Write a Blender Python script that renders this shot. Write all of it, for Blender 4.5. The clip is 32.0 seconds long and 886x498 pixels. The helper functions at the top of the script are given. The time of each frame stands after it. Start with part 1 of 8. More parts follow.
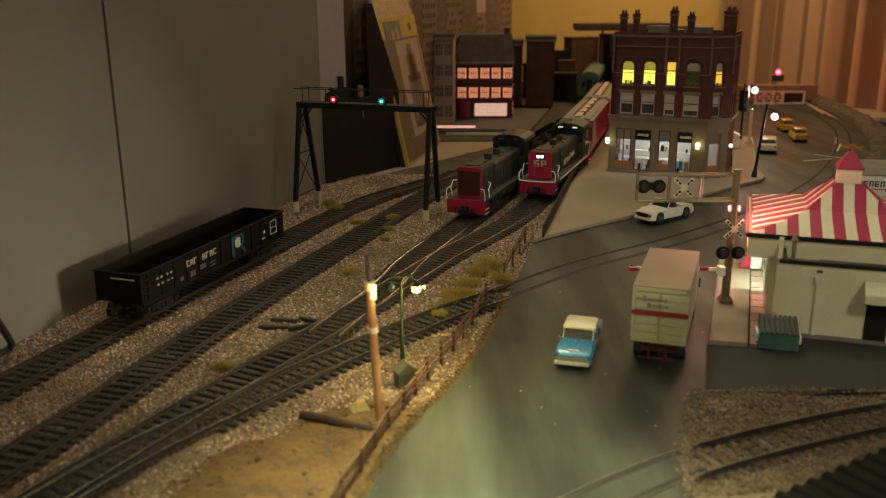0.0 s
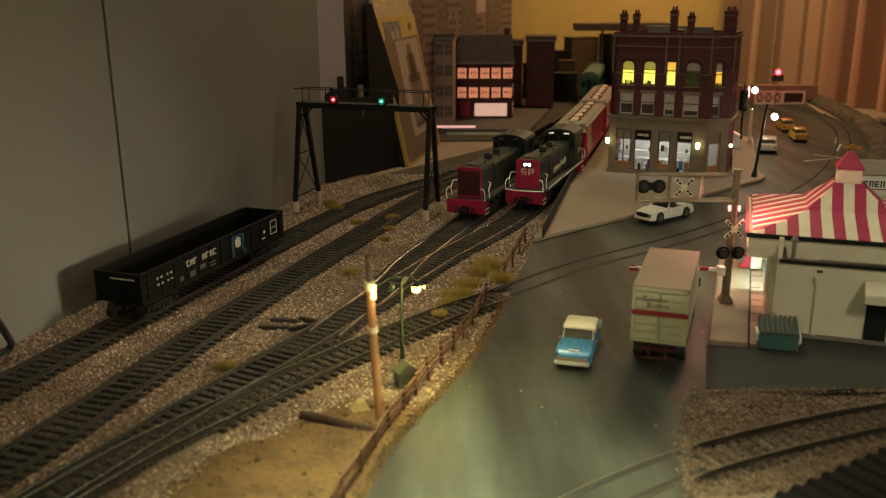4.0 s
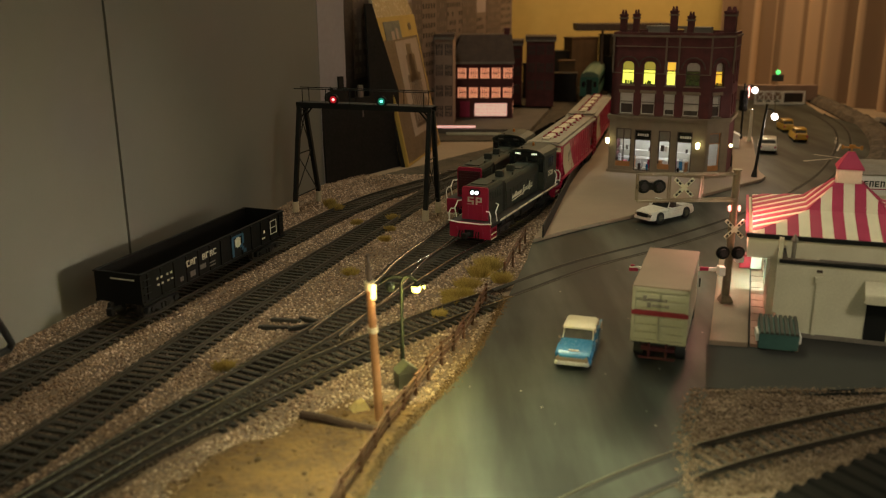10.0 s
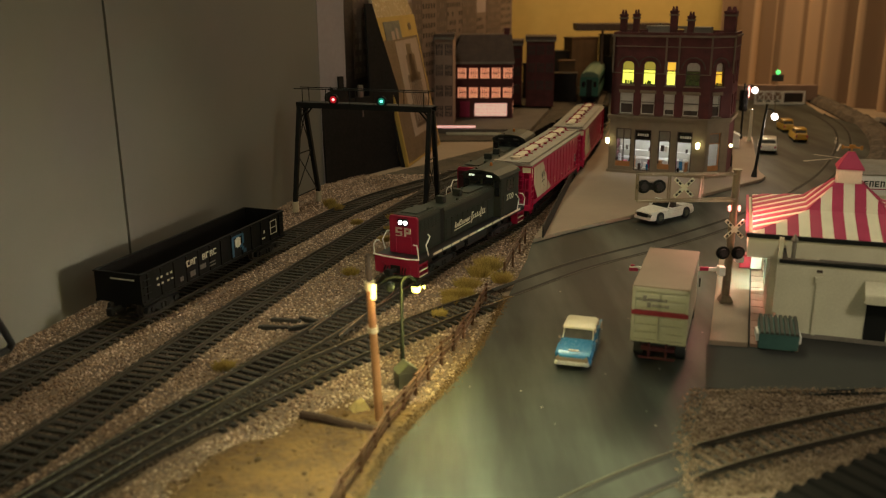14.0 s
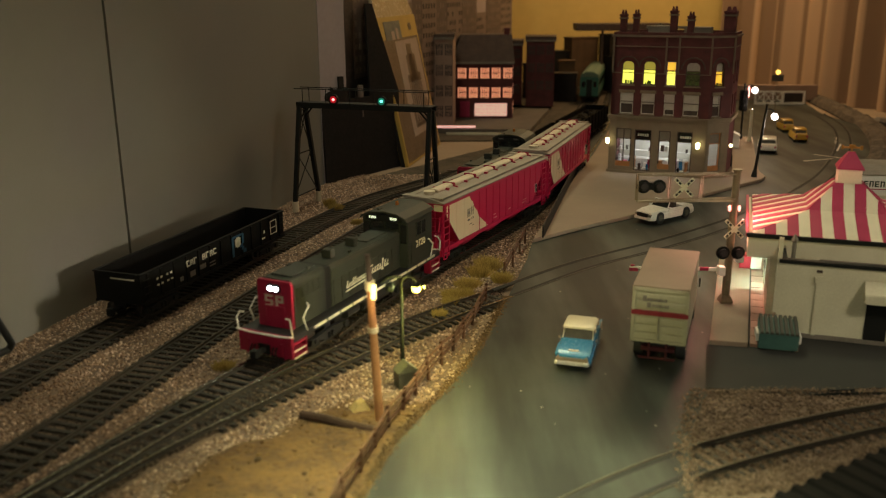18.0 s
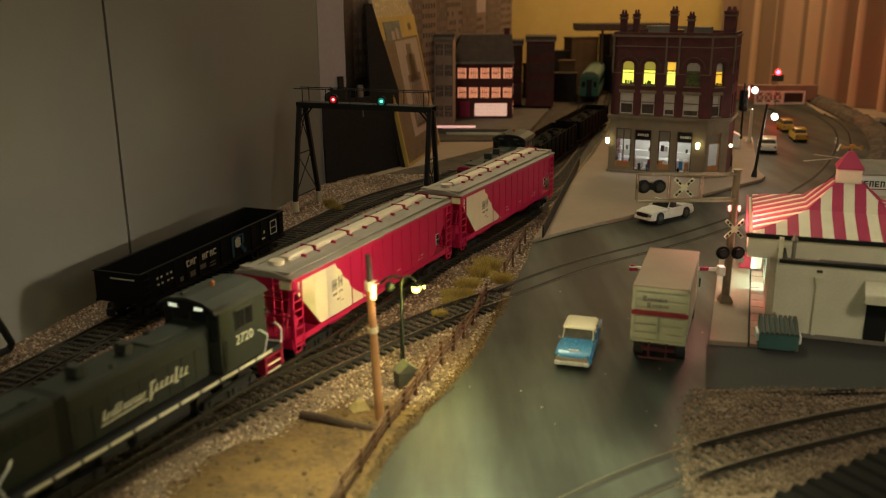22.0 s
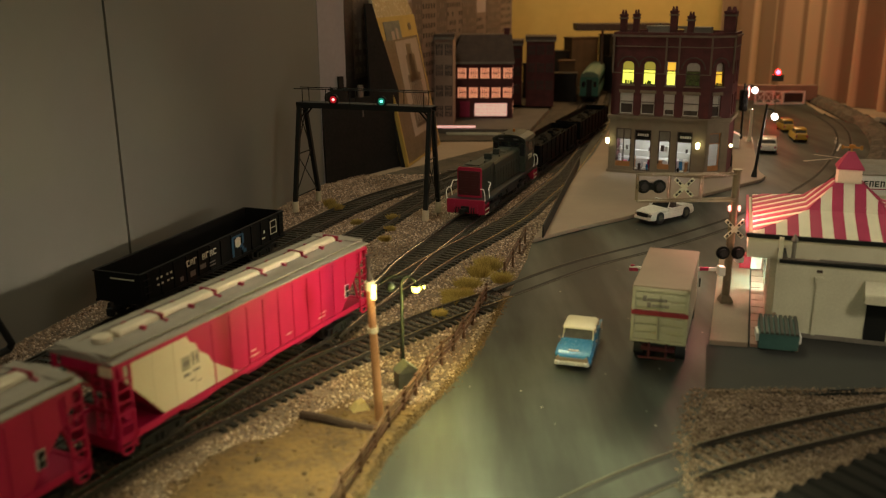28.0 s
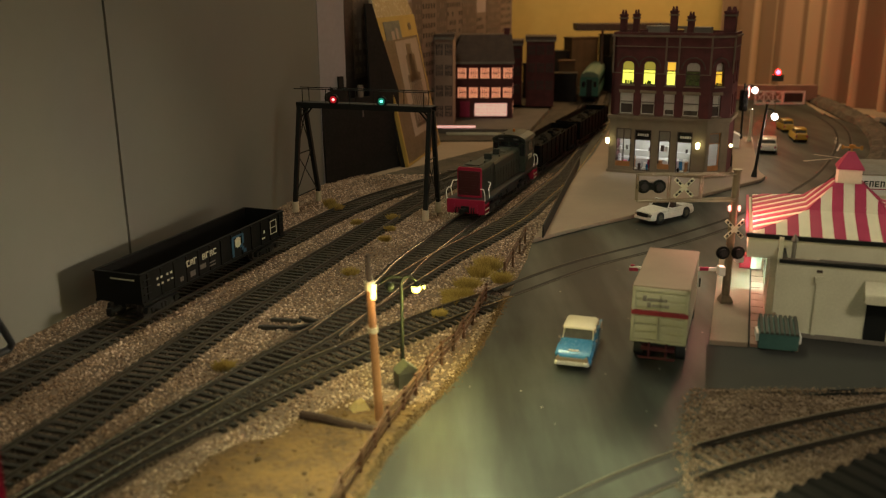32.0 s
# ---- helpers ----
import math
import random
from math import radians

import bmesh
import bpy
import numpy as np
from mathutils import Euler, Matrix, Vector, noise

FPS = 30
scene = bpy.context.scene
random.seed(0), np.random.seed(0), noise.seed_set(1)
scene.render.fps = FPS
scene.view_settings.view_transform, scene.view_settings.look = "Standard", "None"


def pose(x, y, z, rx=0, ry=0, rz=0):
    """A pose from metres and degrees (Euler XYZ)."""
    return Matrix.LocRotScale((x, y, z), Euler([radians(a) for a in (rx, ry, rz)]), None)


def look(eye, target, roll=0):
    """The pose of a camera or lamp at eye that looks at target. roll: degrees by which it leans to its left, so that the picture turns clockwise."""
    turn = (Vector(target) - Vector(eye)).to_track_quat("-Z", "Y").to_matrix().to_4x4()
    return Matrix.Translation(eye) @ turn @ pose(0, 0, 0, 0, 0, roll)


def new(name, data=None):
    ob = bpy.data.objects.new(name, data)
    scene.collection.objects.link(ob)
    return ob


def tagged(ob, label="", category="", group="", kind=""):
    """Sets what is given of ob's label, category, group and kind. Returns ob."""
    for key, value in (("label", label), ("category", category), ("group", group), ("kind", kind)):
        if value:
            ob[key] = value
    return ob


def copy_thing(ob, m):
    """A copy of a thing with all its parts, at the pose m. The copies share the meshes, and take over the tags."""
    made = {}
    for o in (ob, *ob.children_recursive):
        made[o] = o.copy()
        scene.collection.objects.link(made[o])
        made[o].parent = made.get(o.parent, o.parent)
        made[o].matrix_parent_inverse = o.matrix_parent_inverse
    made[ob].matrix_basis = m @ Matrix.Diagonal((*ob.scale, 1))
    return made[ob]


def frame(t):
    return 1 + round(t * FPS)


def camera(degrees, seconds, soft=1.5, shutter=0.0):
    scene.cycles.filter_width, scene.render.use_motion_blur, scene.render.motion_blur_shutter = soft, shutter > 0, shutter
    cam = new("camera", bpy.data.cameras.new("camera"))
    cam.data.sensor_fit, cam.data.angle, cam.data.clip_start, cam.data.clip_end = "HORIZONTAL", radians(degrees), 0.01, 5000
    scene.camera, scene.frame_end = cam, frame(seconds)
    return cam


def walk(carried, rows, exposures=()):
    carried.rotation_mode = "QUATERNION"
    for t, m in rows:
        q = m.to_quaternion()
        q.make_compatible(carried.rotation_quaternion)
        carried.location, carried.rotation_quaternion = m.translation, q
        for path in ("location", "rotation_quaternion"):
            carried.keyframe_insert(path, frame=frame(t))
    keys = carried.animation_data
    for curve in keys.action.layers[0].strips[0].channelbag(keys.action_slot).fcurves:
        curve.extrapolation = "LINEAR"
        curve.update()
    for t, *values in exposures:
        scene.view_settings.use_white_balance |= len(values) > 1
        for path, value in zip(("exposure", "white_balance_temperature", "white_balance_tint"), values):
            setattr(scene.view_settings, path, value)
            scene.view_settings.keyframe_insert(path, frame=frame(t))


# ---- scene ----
cam = camera(53.53, 32.0, soft=1.1, shutter=0.8)
cam.data.dof.use_dof, cam.data.dof.focus_distance, cam.data.dof.aperture_fstop = True, 0.64, 12.5
EYE = pose(0, 0, 0.17759, 73.578, 0, 0) @ pose(0, 0, 0, 0, 0, -0.36)
walk(cam, [(0, EYE), (32, EYE)], exposures=[(0, 0.0), (32, 0.0)])

# ---- world and large lights (a dim room in the evening) ----
world = bpy.data.worlds.new("room_dark")
scene.world = world
world.use_nodes = True
world.node_tree.nodes["Background"].inputs[0].default_value = (1.0, 0.80, 0.56, 1)
world.node_tree.nodes["Background"].inputs[1].default_value = 0.02


def area(name, eye, target, size, watts, colour, spread=180):
    d = bpy.data.lights.new(name, "AREA")
    d.shape, d.size, d.energy, d.color = "DISK", size, watts, colour
    d.spread = radians(spread)
    ob = new(name, d)
    ob.matrix_world = look(eye, target)
    return ob


def bulb(name, at, watts, colour, radius=0.002):
    d = bpy.data.lights.new(name, "POINT")
    d.energy, d.color, d.shadow_soft_size = watts, colour, radius
    ob = new(name, d)
    ob.location = at
    return ob


area("room_lamp_side", (0.88, 0.30, 0.56), (-0.10, 0.72, 0.06), 0.45, 0.31, (1.0, 0.90, 0.66), 95)
area("layout_lamp", (-0.14, 0.72, 0.92), (-0.13, 0.66, 0.0), 0.20, 2.8, (1.0, 0.95, 0.68))
area("room_lamp_front", (-0.50, -0.85, 0.75), (0.15, 0.50, 0.0), 0.30, 1.75, (1.0, 0.92, 0.69))
# Added fill that lifts the restaurant; no source is known at this spot.
area("room_lamp_right", (0.50, -0.35, 0.75), (0.27, 0.46, 0.03), 0.20, 0.17, (1.0, 0.90, 0.66), 36)
area("room_lamp_key", (0.22, 0.3095, 0.105), (-0.12, 0.44, 0.03), 0.012, 0.062, (1.0, 0.88, 0.64), 48)
area("room_lamp_back", (-0.05, 1.20, 1.35), (0.0, 0.32, 0.0), 0.30, 0.75, (0.95, 1.0, 0.58), 64)
# Added fill from above for the near road, not a lamp of the layout.
area("layout_lamp_near", (0.0, 0.24, 0.42), (0.01, 0.25, 0.0), 0.05, 0.38, (0.95, 1.0, 0.56), 36)
# Added fill that brightens the lower road; no lamp stands here.
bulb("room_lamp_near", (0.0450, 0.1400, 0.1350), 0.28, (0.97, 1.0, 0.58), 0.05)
bulb("back_room_lamp", (0.49, 1.60, 0.60), 5.6, (1.0, 0.72, 0.38), 0.10)
# Added fill for the curtain and far road, beside the back room's lamp.
area("back_room_spot", (0.44, 1.40, 0.75), (0.66, 1.50, 0.08), 0.12, 1.9, (1.0, 0.66, 0.32))

# ---- materials ----


def material(name):
    m = bpy.data.materials.new(name)
    m.use_nodes = True
    return m, m.node_tree.nodes, m.node_tree.links, m.node_tree.nodes["Principled BSDF"]


def mat(name, a, b=None, rough=0.6, metal=0.0, size=200.0, fine=2500.0, bump=0.15, spec=0.35, jitter=0.0, depth=0.0004, coat=0.0):
    """Two tones mixed by a coarse and a fine noise, with relief; size and fine are noise scales per metre."""
    m, n, l, p = material(name)
    b = b or tuple(c * 0.72 for c in a)
    tc = n.new("ShaderNodeTexCoord")
    big, small = n.new("ShaderNodeTexNoise"), n.new("ShaderNodeTexNoise")
    big.inputs["Scale"].default_value, big.inputs["Detail"].default_value = size, 4
    small.inputs["Scale"].default_value, small.inputs["Detail"].default_value = fine, 3
    l.new(tc.outputs["Object"], big.inputs["Vector"])
    l.new(tc.outputs["Object"], small.inputs["Vector"])
    add = n.new("ShaderNodeMath")
    add.operation = "MULTIPLY_ADD"
    add.inputs[1].default_value, add.inputs[2].default_value = 0.45, 0.0
    l.new(small.outputs[0], add.inputs[0])
    s2 = n.new("ShaderNodeMath")
    s2.operation = "MULTIPLY_ADD"
    s2.inputs[1].default_value = 0.55
    l.new(big.outputs[0], s2.inputs[0])
    l.new(add.outputs[0], s2.inputs[2])
    ramp = n.new("ShaderNodeValToRGB")
    ramp.color_ramp.elements[0].position, ramp.color_ramp.elements[1].position = 0.36, 0.64
    ramp.color_ramp.elements[0].color, ramp.color_ramp.elements[1].color = (*b, 1), (*a, 1)
    l.new(s2.outputs[0], ramp.inputs[0])
    out = ramp.outputs[0]
    if jitter:
        info, hsv = n.new("ShaderNodeObjectInfo"), n.new("ShaderNodeHueSaturation")
        mr = n.new("ShaderNodeMapRange")
        mr.inputs[3].default_value, mr.inputs[4].default_value = 1 - jitter, 1 + jitter
        l.new(info.outputs["Random"], mr.inputs[0])
        l.new(mr.outputs[0], hsv.inputs["Value"])
        l.new(out, hsv.inputs["Color"])
        out = hsv.outputs[0]
    l.new(out, p.inputs["Base Color"])
    rr = n.new("ShaderNodeMapRange")
    rr.inputs[3].default_value, rr.inputs[4].default_value = max(0.03, rough - 0.12), min(1, rough + 0.12)
    l.new(small.outputs[0], rr.inputs[0])
    l.new(rr.outputs[0], p.inputs["Roughness"])
    p.inputs["Metallic"].default_value = metal
    p.inputs["Specular IOR Level"].default_value = spec
    p.inputs["Coat Weight"].default_value = coat
    if bump:
        bp = n.new("ShaderNodeBump")
        bp.inputs["Strength"].default_value, bp.inputs["Distance"].default_value = bump, depth
        l.new(small.outputs[0], bp.inputs["Height"])
        l.new(bp.outputs[0], p.inputs["Normal"])
    return m


def glow(name, colour, strength):
    m, n, l, p = material(name)
    p.inputs["Base Color"].default_value = (*colour, 1)
    p.inputs["Emission Color"].default_value = (*colour, 1)
    p.inputs["Emission Strength"].default_value = strength
    return m


def island_mat(name, tones, rough=0.85, fine=900.0):
    """Loose grains: each island takes its own tone."""
    m, n, l, p = material(name)
    g, ramp = n.new("ShaderNodeNewGeometry"), n.new("ShaderNodeValToRGB")
    e = ramp.color_ramp.elements
    e[0].color, e[1].color = (*tones[0], 1), (*tones[-1], 1)
    for i, c in enumerate(tones[1:-1]):
        e.new((i + 1) / (len(tones) - 1)).color = (*c, 1)
    l.new(g.outputs["Random Per Island"], ramp.inputs[0])
    tc, ns, mx = n.new("ShaderNodeTexCoord"), n.new("ShaderNodeTexNoise"), n.new("ShaderNodeMixRGB")
    ns.inputs["Scale"].default_value = 22.0
    ns.inputs["Detail"].default_value = 5
    mx.blend_type, mx.inputs[2].default_value = "MULTIPLY", (0.55, 0.5, 0.45, 1)
    rm = n.new("ShaderNodeMapRange")
    rm.inputs[1].default_value, rm.inputs[2].default_value = 0.45, 0.7
    l.new(tc.outputs["Object"], ns.inputs["Vector"])
    l.new(ns.outputs[0], rm.inputs[0])
    l.new(rm.outputs[0], mx.inputs[0])
    l.new(ramp.outputs[0], mx.inputs[1])
    l.new(mx.outputs[0], p.inputs["Base Color"])
    p.inputs["Roughness"].default_value = rough
    p.inputs["Specular IOR Level"].default_value = 0.25
    return m


def glass_mat(name, colour, rough=0.05):
    m, n, l, p = material(name)
    p.inputs["Base Color"].default_value = (*colour, 1)
    p.inputs["Transmission Weight"].default_value = 1.0
    p.inputs["Roughness"].default_value = rough
    p.inputs["IOR"].default_value = 1.3
    return m


WALL_PAINT = mat("wall_paint", (0.178, 0.176, 0.158), (0.162, 0.160, 0.142), 0.75, size=6, fine=60, bump=0.05)
YELLOW_PAINT = mat("yellow_paint", (0.62, 0.44, 0.14), (0.56, 0.39, 0.12), 0.8, size=4, fine=60, bump=0.05)


def curtain_mat():
    """Woven cloth; broad vertical bands of tan and brown, 6 cm apart along the curtain, paint in its folds' shade."""
    m, n, l, p = material("fold_shaded_curtain_cloth")
    tc, dot, sn = n.new("ShaderNodeTexCoord"), n.new("ShaderNodeVectorMath"), n.new("ShaderNodeMath")
    dot.operation, dot.inputs[1].default_value = "DOT_PRODUCT", (0.237 * 108, -0.971 * 108, 0.0)
    sn.operation = "SINE"
    wob, ns, ramp = n.new("ShaderNodeMath"), n.new("ShaderNodeTexNoise"), n.new("ShaderNodeValToRGB")
    wob.operation, wob.inputs[1].default_value = "MULTIPLY_ADD", 3.0
    ns.inputs["Scale"].default_value, ns.inputs["Detail"].default_value = 5.0, 2
    mp = n.new("ShaderNodeMapping")
    mp.inputs["Scale"].default_value = (1, 1, 0.1)
    l.new(tc.outputs["Object"], mp.inputs["Vector"])
    l.new(mp.outputs[0], ns.inputs["Vector"])
    l.new(tc.outputs["Object"], dot.inputs[0])
    l.new(ns.outputs[0], wob.inputs[0])
    l.new(dot.outputs["Value"], wob.inputs[2])
    l.new(wob.outputs[0], sn.inputs[0])
    # Shaded and lit side of the folds as two base colours.
    e = ramp.color_ramp.elements
    e[0].position, e[1].position = 0.0, 0.45
    e[0].color, e[1].color = (0.25, 0.155, 0.092, 1), (0.52, 0.345, 0.212, 1)
    l.new(sn.outputs[0], ramp.inputs[0])
    l.new(ramp.outputs[0], p.inputs["Base Color"])
    weave, bp = n.new("ShaderNodeTexNoise"), n.new("ShaderNodeBump")
    weave.inputs["Scale"].default_value = 900.0
    bp.inputs["Strength"].default_value, bp.inputs["Distance"].default_value = 0.2, 0.0005
    l.new(tc.outputs["Object"], weave.inputs["Vector"])
    l.new(weave.outputs[0], bp.inputs["Height"])
    l.new(bp.outputs[0], p.inputs["Normal"])
    p.inputs["Roughness"].default_value = 0.9
    return m


CURTAIN = curtain_mat()
CEILING = mat("ceiling_paint", (0.7, 0.66, 0.58), None, 0.9, size=3, fine=60, bump=0.03)
FLOOR = mat("floor_carpet", (0.16, 0.13, 0.10), None, 0.95, size=4, fine=200, bump=0.1)
BOARD = mat("layout_board", (0.30, 0.22, 0.15), (0.22, 0.155, 0.10), 0.85, size=18, fine=500, bump=0.1)
GRAVEL = mat("gravel_bed", (0.206, 0.141, 0.096), (0.086, 0.056, 0.039), 0.9, size=60, fine=1100, bump=0.6, depth=0.0008)
DIRT = mat("yellow_dirt", (0.125, 0.067, 0.019), (0.050, 0.024, 0.009), 0.92, size=75, fine=420, bump=0.7, depth=0.0012)


def road_mat():
    """Painted road: lengthwise streaks of wear and of lamp reflections put into the colour, darker oil bands, small
    chips, satin sheen.
    """
    m, n, l, p = material("painted_road")
    tc, mp = n.new("ShaderNodeTexCoord"), n.new("ShaderNodeMapping")
    mp.inputs["Rotation"].default_value[2] = radians(14)
    mp.inputs["Scale"].default_value = (34, 5, 1)
    l.new(tc.outputs["Object"], mp.inputs["Vector"])
    streak, blot, fine = n.new("ShaderNodeTexNoise"), n.new("ShaderNodeTexNoise"), n.new("ShaderNodeTexNoise")
    streak.inputs["Scale"].default_value, streak.inputs["Detail"].default_value = 1.0, 5
    blot.inputs["Scale"].default_value, blot.inputs["Detail"].default_value = 14.0, 6
    fine.inputs["Scale"].default_value, fine.inputs["Detail"].default_value = 900.0, 2
    l.new(mp.outputs[0], streak.inputs["Vector"])
    l.new(tc.outputs["Object"], blot.inputs["Vector"])
    l.new(tc.outputs["Object"], fine.inputs["Vector"])
    r1, r2 = n.new("ShaderNodeValToRGB"), n.new("ShaderNodeValToRGB")
    # The pale streak tone also carries the lamps' reflections.
    r1.color_ramp.elements[0].position, r1.color_ramp.elements[1].position = 0.40, 0.70
    r1.color_ramp.elements[0].color, r1.color_ramp.elements[1].color = (0.016, 0.0165, 0.014, 1), (0.064, 0.071, 0.059, 1)
    r2.color_ramp.elements[0].position, r2.color_ramp.elements[1].position = 0.36, 0.62
    r2.color_ramp.elements[0].color, r2.color_ramp.elements[1].color = (0.62, 0.60, 0.58, 1), (1, 1, 1, 1)
    mx = n.new("ShaderNodeMixRGB")
    mx.blend_type, mx.inputs[0].default_value = "MULTIPLY", 0.8
    l.new(streak.outputs[0], r1.inputs[0])
    l.new(blot.outputs[0], r2.inputs[0])
    l.new(r1.outputs[0], mx.inputs[1])
    l.new(r2.outputs[0], mx.inputs[2])
    vor, vr = n.new("ShaderNodeTexVoronoi"), n.new("ShaderNodeMapRange")
    vor.inputs["Scale"].default_value = 70.0
    vr.inputs[1].default_value, vr.inputs[2].default_value, vr.inputs[3].default_value, vr.inputs[4].default_value = 0.028, 0.048, 1.0, 0.0
    l.new(tc.outputs["Object"], vor.inputs["Vector"])
    l.new(vor.outputs["Distance"], vr.inputs[0])
    chip = n.new("ShaderNodeMixRGB")
    chip.inputs[2].default_value = (0.30, 0.28, 0.23, 1)
    l.new(vr.outputs[0], chip.inputs[0])
    l.new(mx.outputs[0], chip.inputs[1])
    l.new(chip.outputs[0], p.inputs["Base Color"])
    rr = n.new("ShaderNodeMapRange")
    rr.inputs[3].default_value, rr.inputs[4].default_value = 0.66, 0.46
    l.new(streak.outputs[0], rr.inputs[0])
    l.new(rr.outputs[0], p.inputs["Roughness"])
    p.inputs["Specular IOR Level"].default_value = 0.22
    bp = n.new("ShaderNodeBump")
    bp.inputs["Strength"].default_value, bp.inputs["Distance"].default_value = 0.06, 0.0003
    l.new(fine.outputs[0], bp.inputs["Height"])
    l.new(bp.outputs[0], p.inputs["Normal"])
    return m


ROAD = road_mat()
PAD = mat("dark_asphalt", (0.044, 0.042, 0.038), (0.032, 0.031, 0.028), 0.75, size=20, fine=900, bump=0.06, spec=0.12)
PAVE = mat("tan_pavement", (0.265, 0.192, 0.138), (0.21, 0.15, 0.108), 0.8, size=20, fine=900, bump=0.08)
RAIL = mat("rail_metal", (0.042, 0.033, 0.024), (0.022, 0.018, 0.013), 0.5, 0.2, size=40, fine=900, bump=0.05)
RAIL_HEAD = mat("rail_head", (0.593, 0.585, 0.525), (0.350, 0.328, 0.262), 0.24, 0.95, size=30, fine=900, bump=0.03)
RAIL_DULL = mat("dull_rail_head", (0.083, 0.068, 0.045), (0.044, 0.035, 0.024), 0.45, 0.4, size=40, fine=900, bump=0.05)
TIE = mat("tie_plastic", (0.032, 0.026, 0.018), (0.015, 0.0125, 0.009), 0.62, size=300, fine=2500, bump=0.2, jitter=0.35)
BLACK = mat("black_plastic", (0.012, 0.012, 0.011), (0.007, 0.007, 0.007), 0.55, size=60, fine=1500, bump=0.05, spec=0.2)
DARK_STEEL = mat("dark_steel", (0.022, 0.023, 0.024), (0.014, 0.014, 0.015), 0.5, 0.1, size=80, fine=1500, bump=0.05)
LOCO_GREY = mat("loco_grey_paint", (0.030, 0.033, 0.025), (0.022, 0.025, 0.019), 0.5, size=60, fine=1800, bump=0.04, spec=0.22)
LOCO_ROOF = mat("loco_roof_grey", (0.030, 0.032, 0.025), (0.020, 0.022, 0.017), 0.6, size=60, fine=1800, bump=0.05)
SCARLET = mat("scarlet_paint", (0.31, 0.011, 0.046), (0.24, 0.008, 0.034), 0.45, size=60, fine=1500, bump=0.03)
CAR_RED = mat("hopper_red_paint", (0.423, 0.009, 0.060), (0.347, 0.006, 0.047), 0.45, size=40, fine=1500, bump=0.03)
CAR_GREY = mat("hopper_roof_grey", (0.27, 0.228, 0.185), (0.20, 0.168, 0.135), 0.7, size=70, fine=1500, bump=0.08)
HATCH = mat("cream_hatch_paint", (0.56, 0.47, 0.35), (0.47, 0.39, 0.28), 0.6, size=60, fine=1200, bump=0.04)
CREAM = mat("cream_panel_paint", (0.616, 0.525, 0.353), (0.546, 0.456, 0.295), 0.5, size=40, fine=1200, bump=0.03)
WHITE = mat("white_paint", (0.78, 0.75, 0.69), (0.70, 0.67, 0.60), 0.5, size=60, fine=1200, bump=0.03)
OLD_WHITE = mat("old_white_plaster", (0.620, 0.570, 0.420), (0.526, 0.478, 0.344), 0.75, size=50, fine=900, bump=0.12)

# ---- mesh helpers (lengths of things in millimetres) ----
MM = 0.001


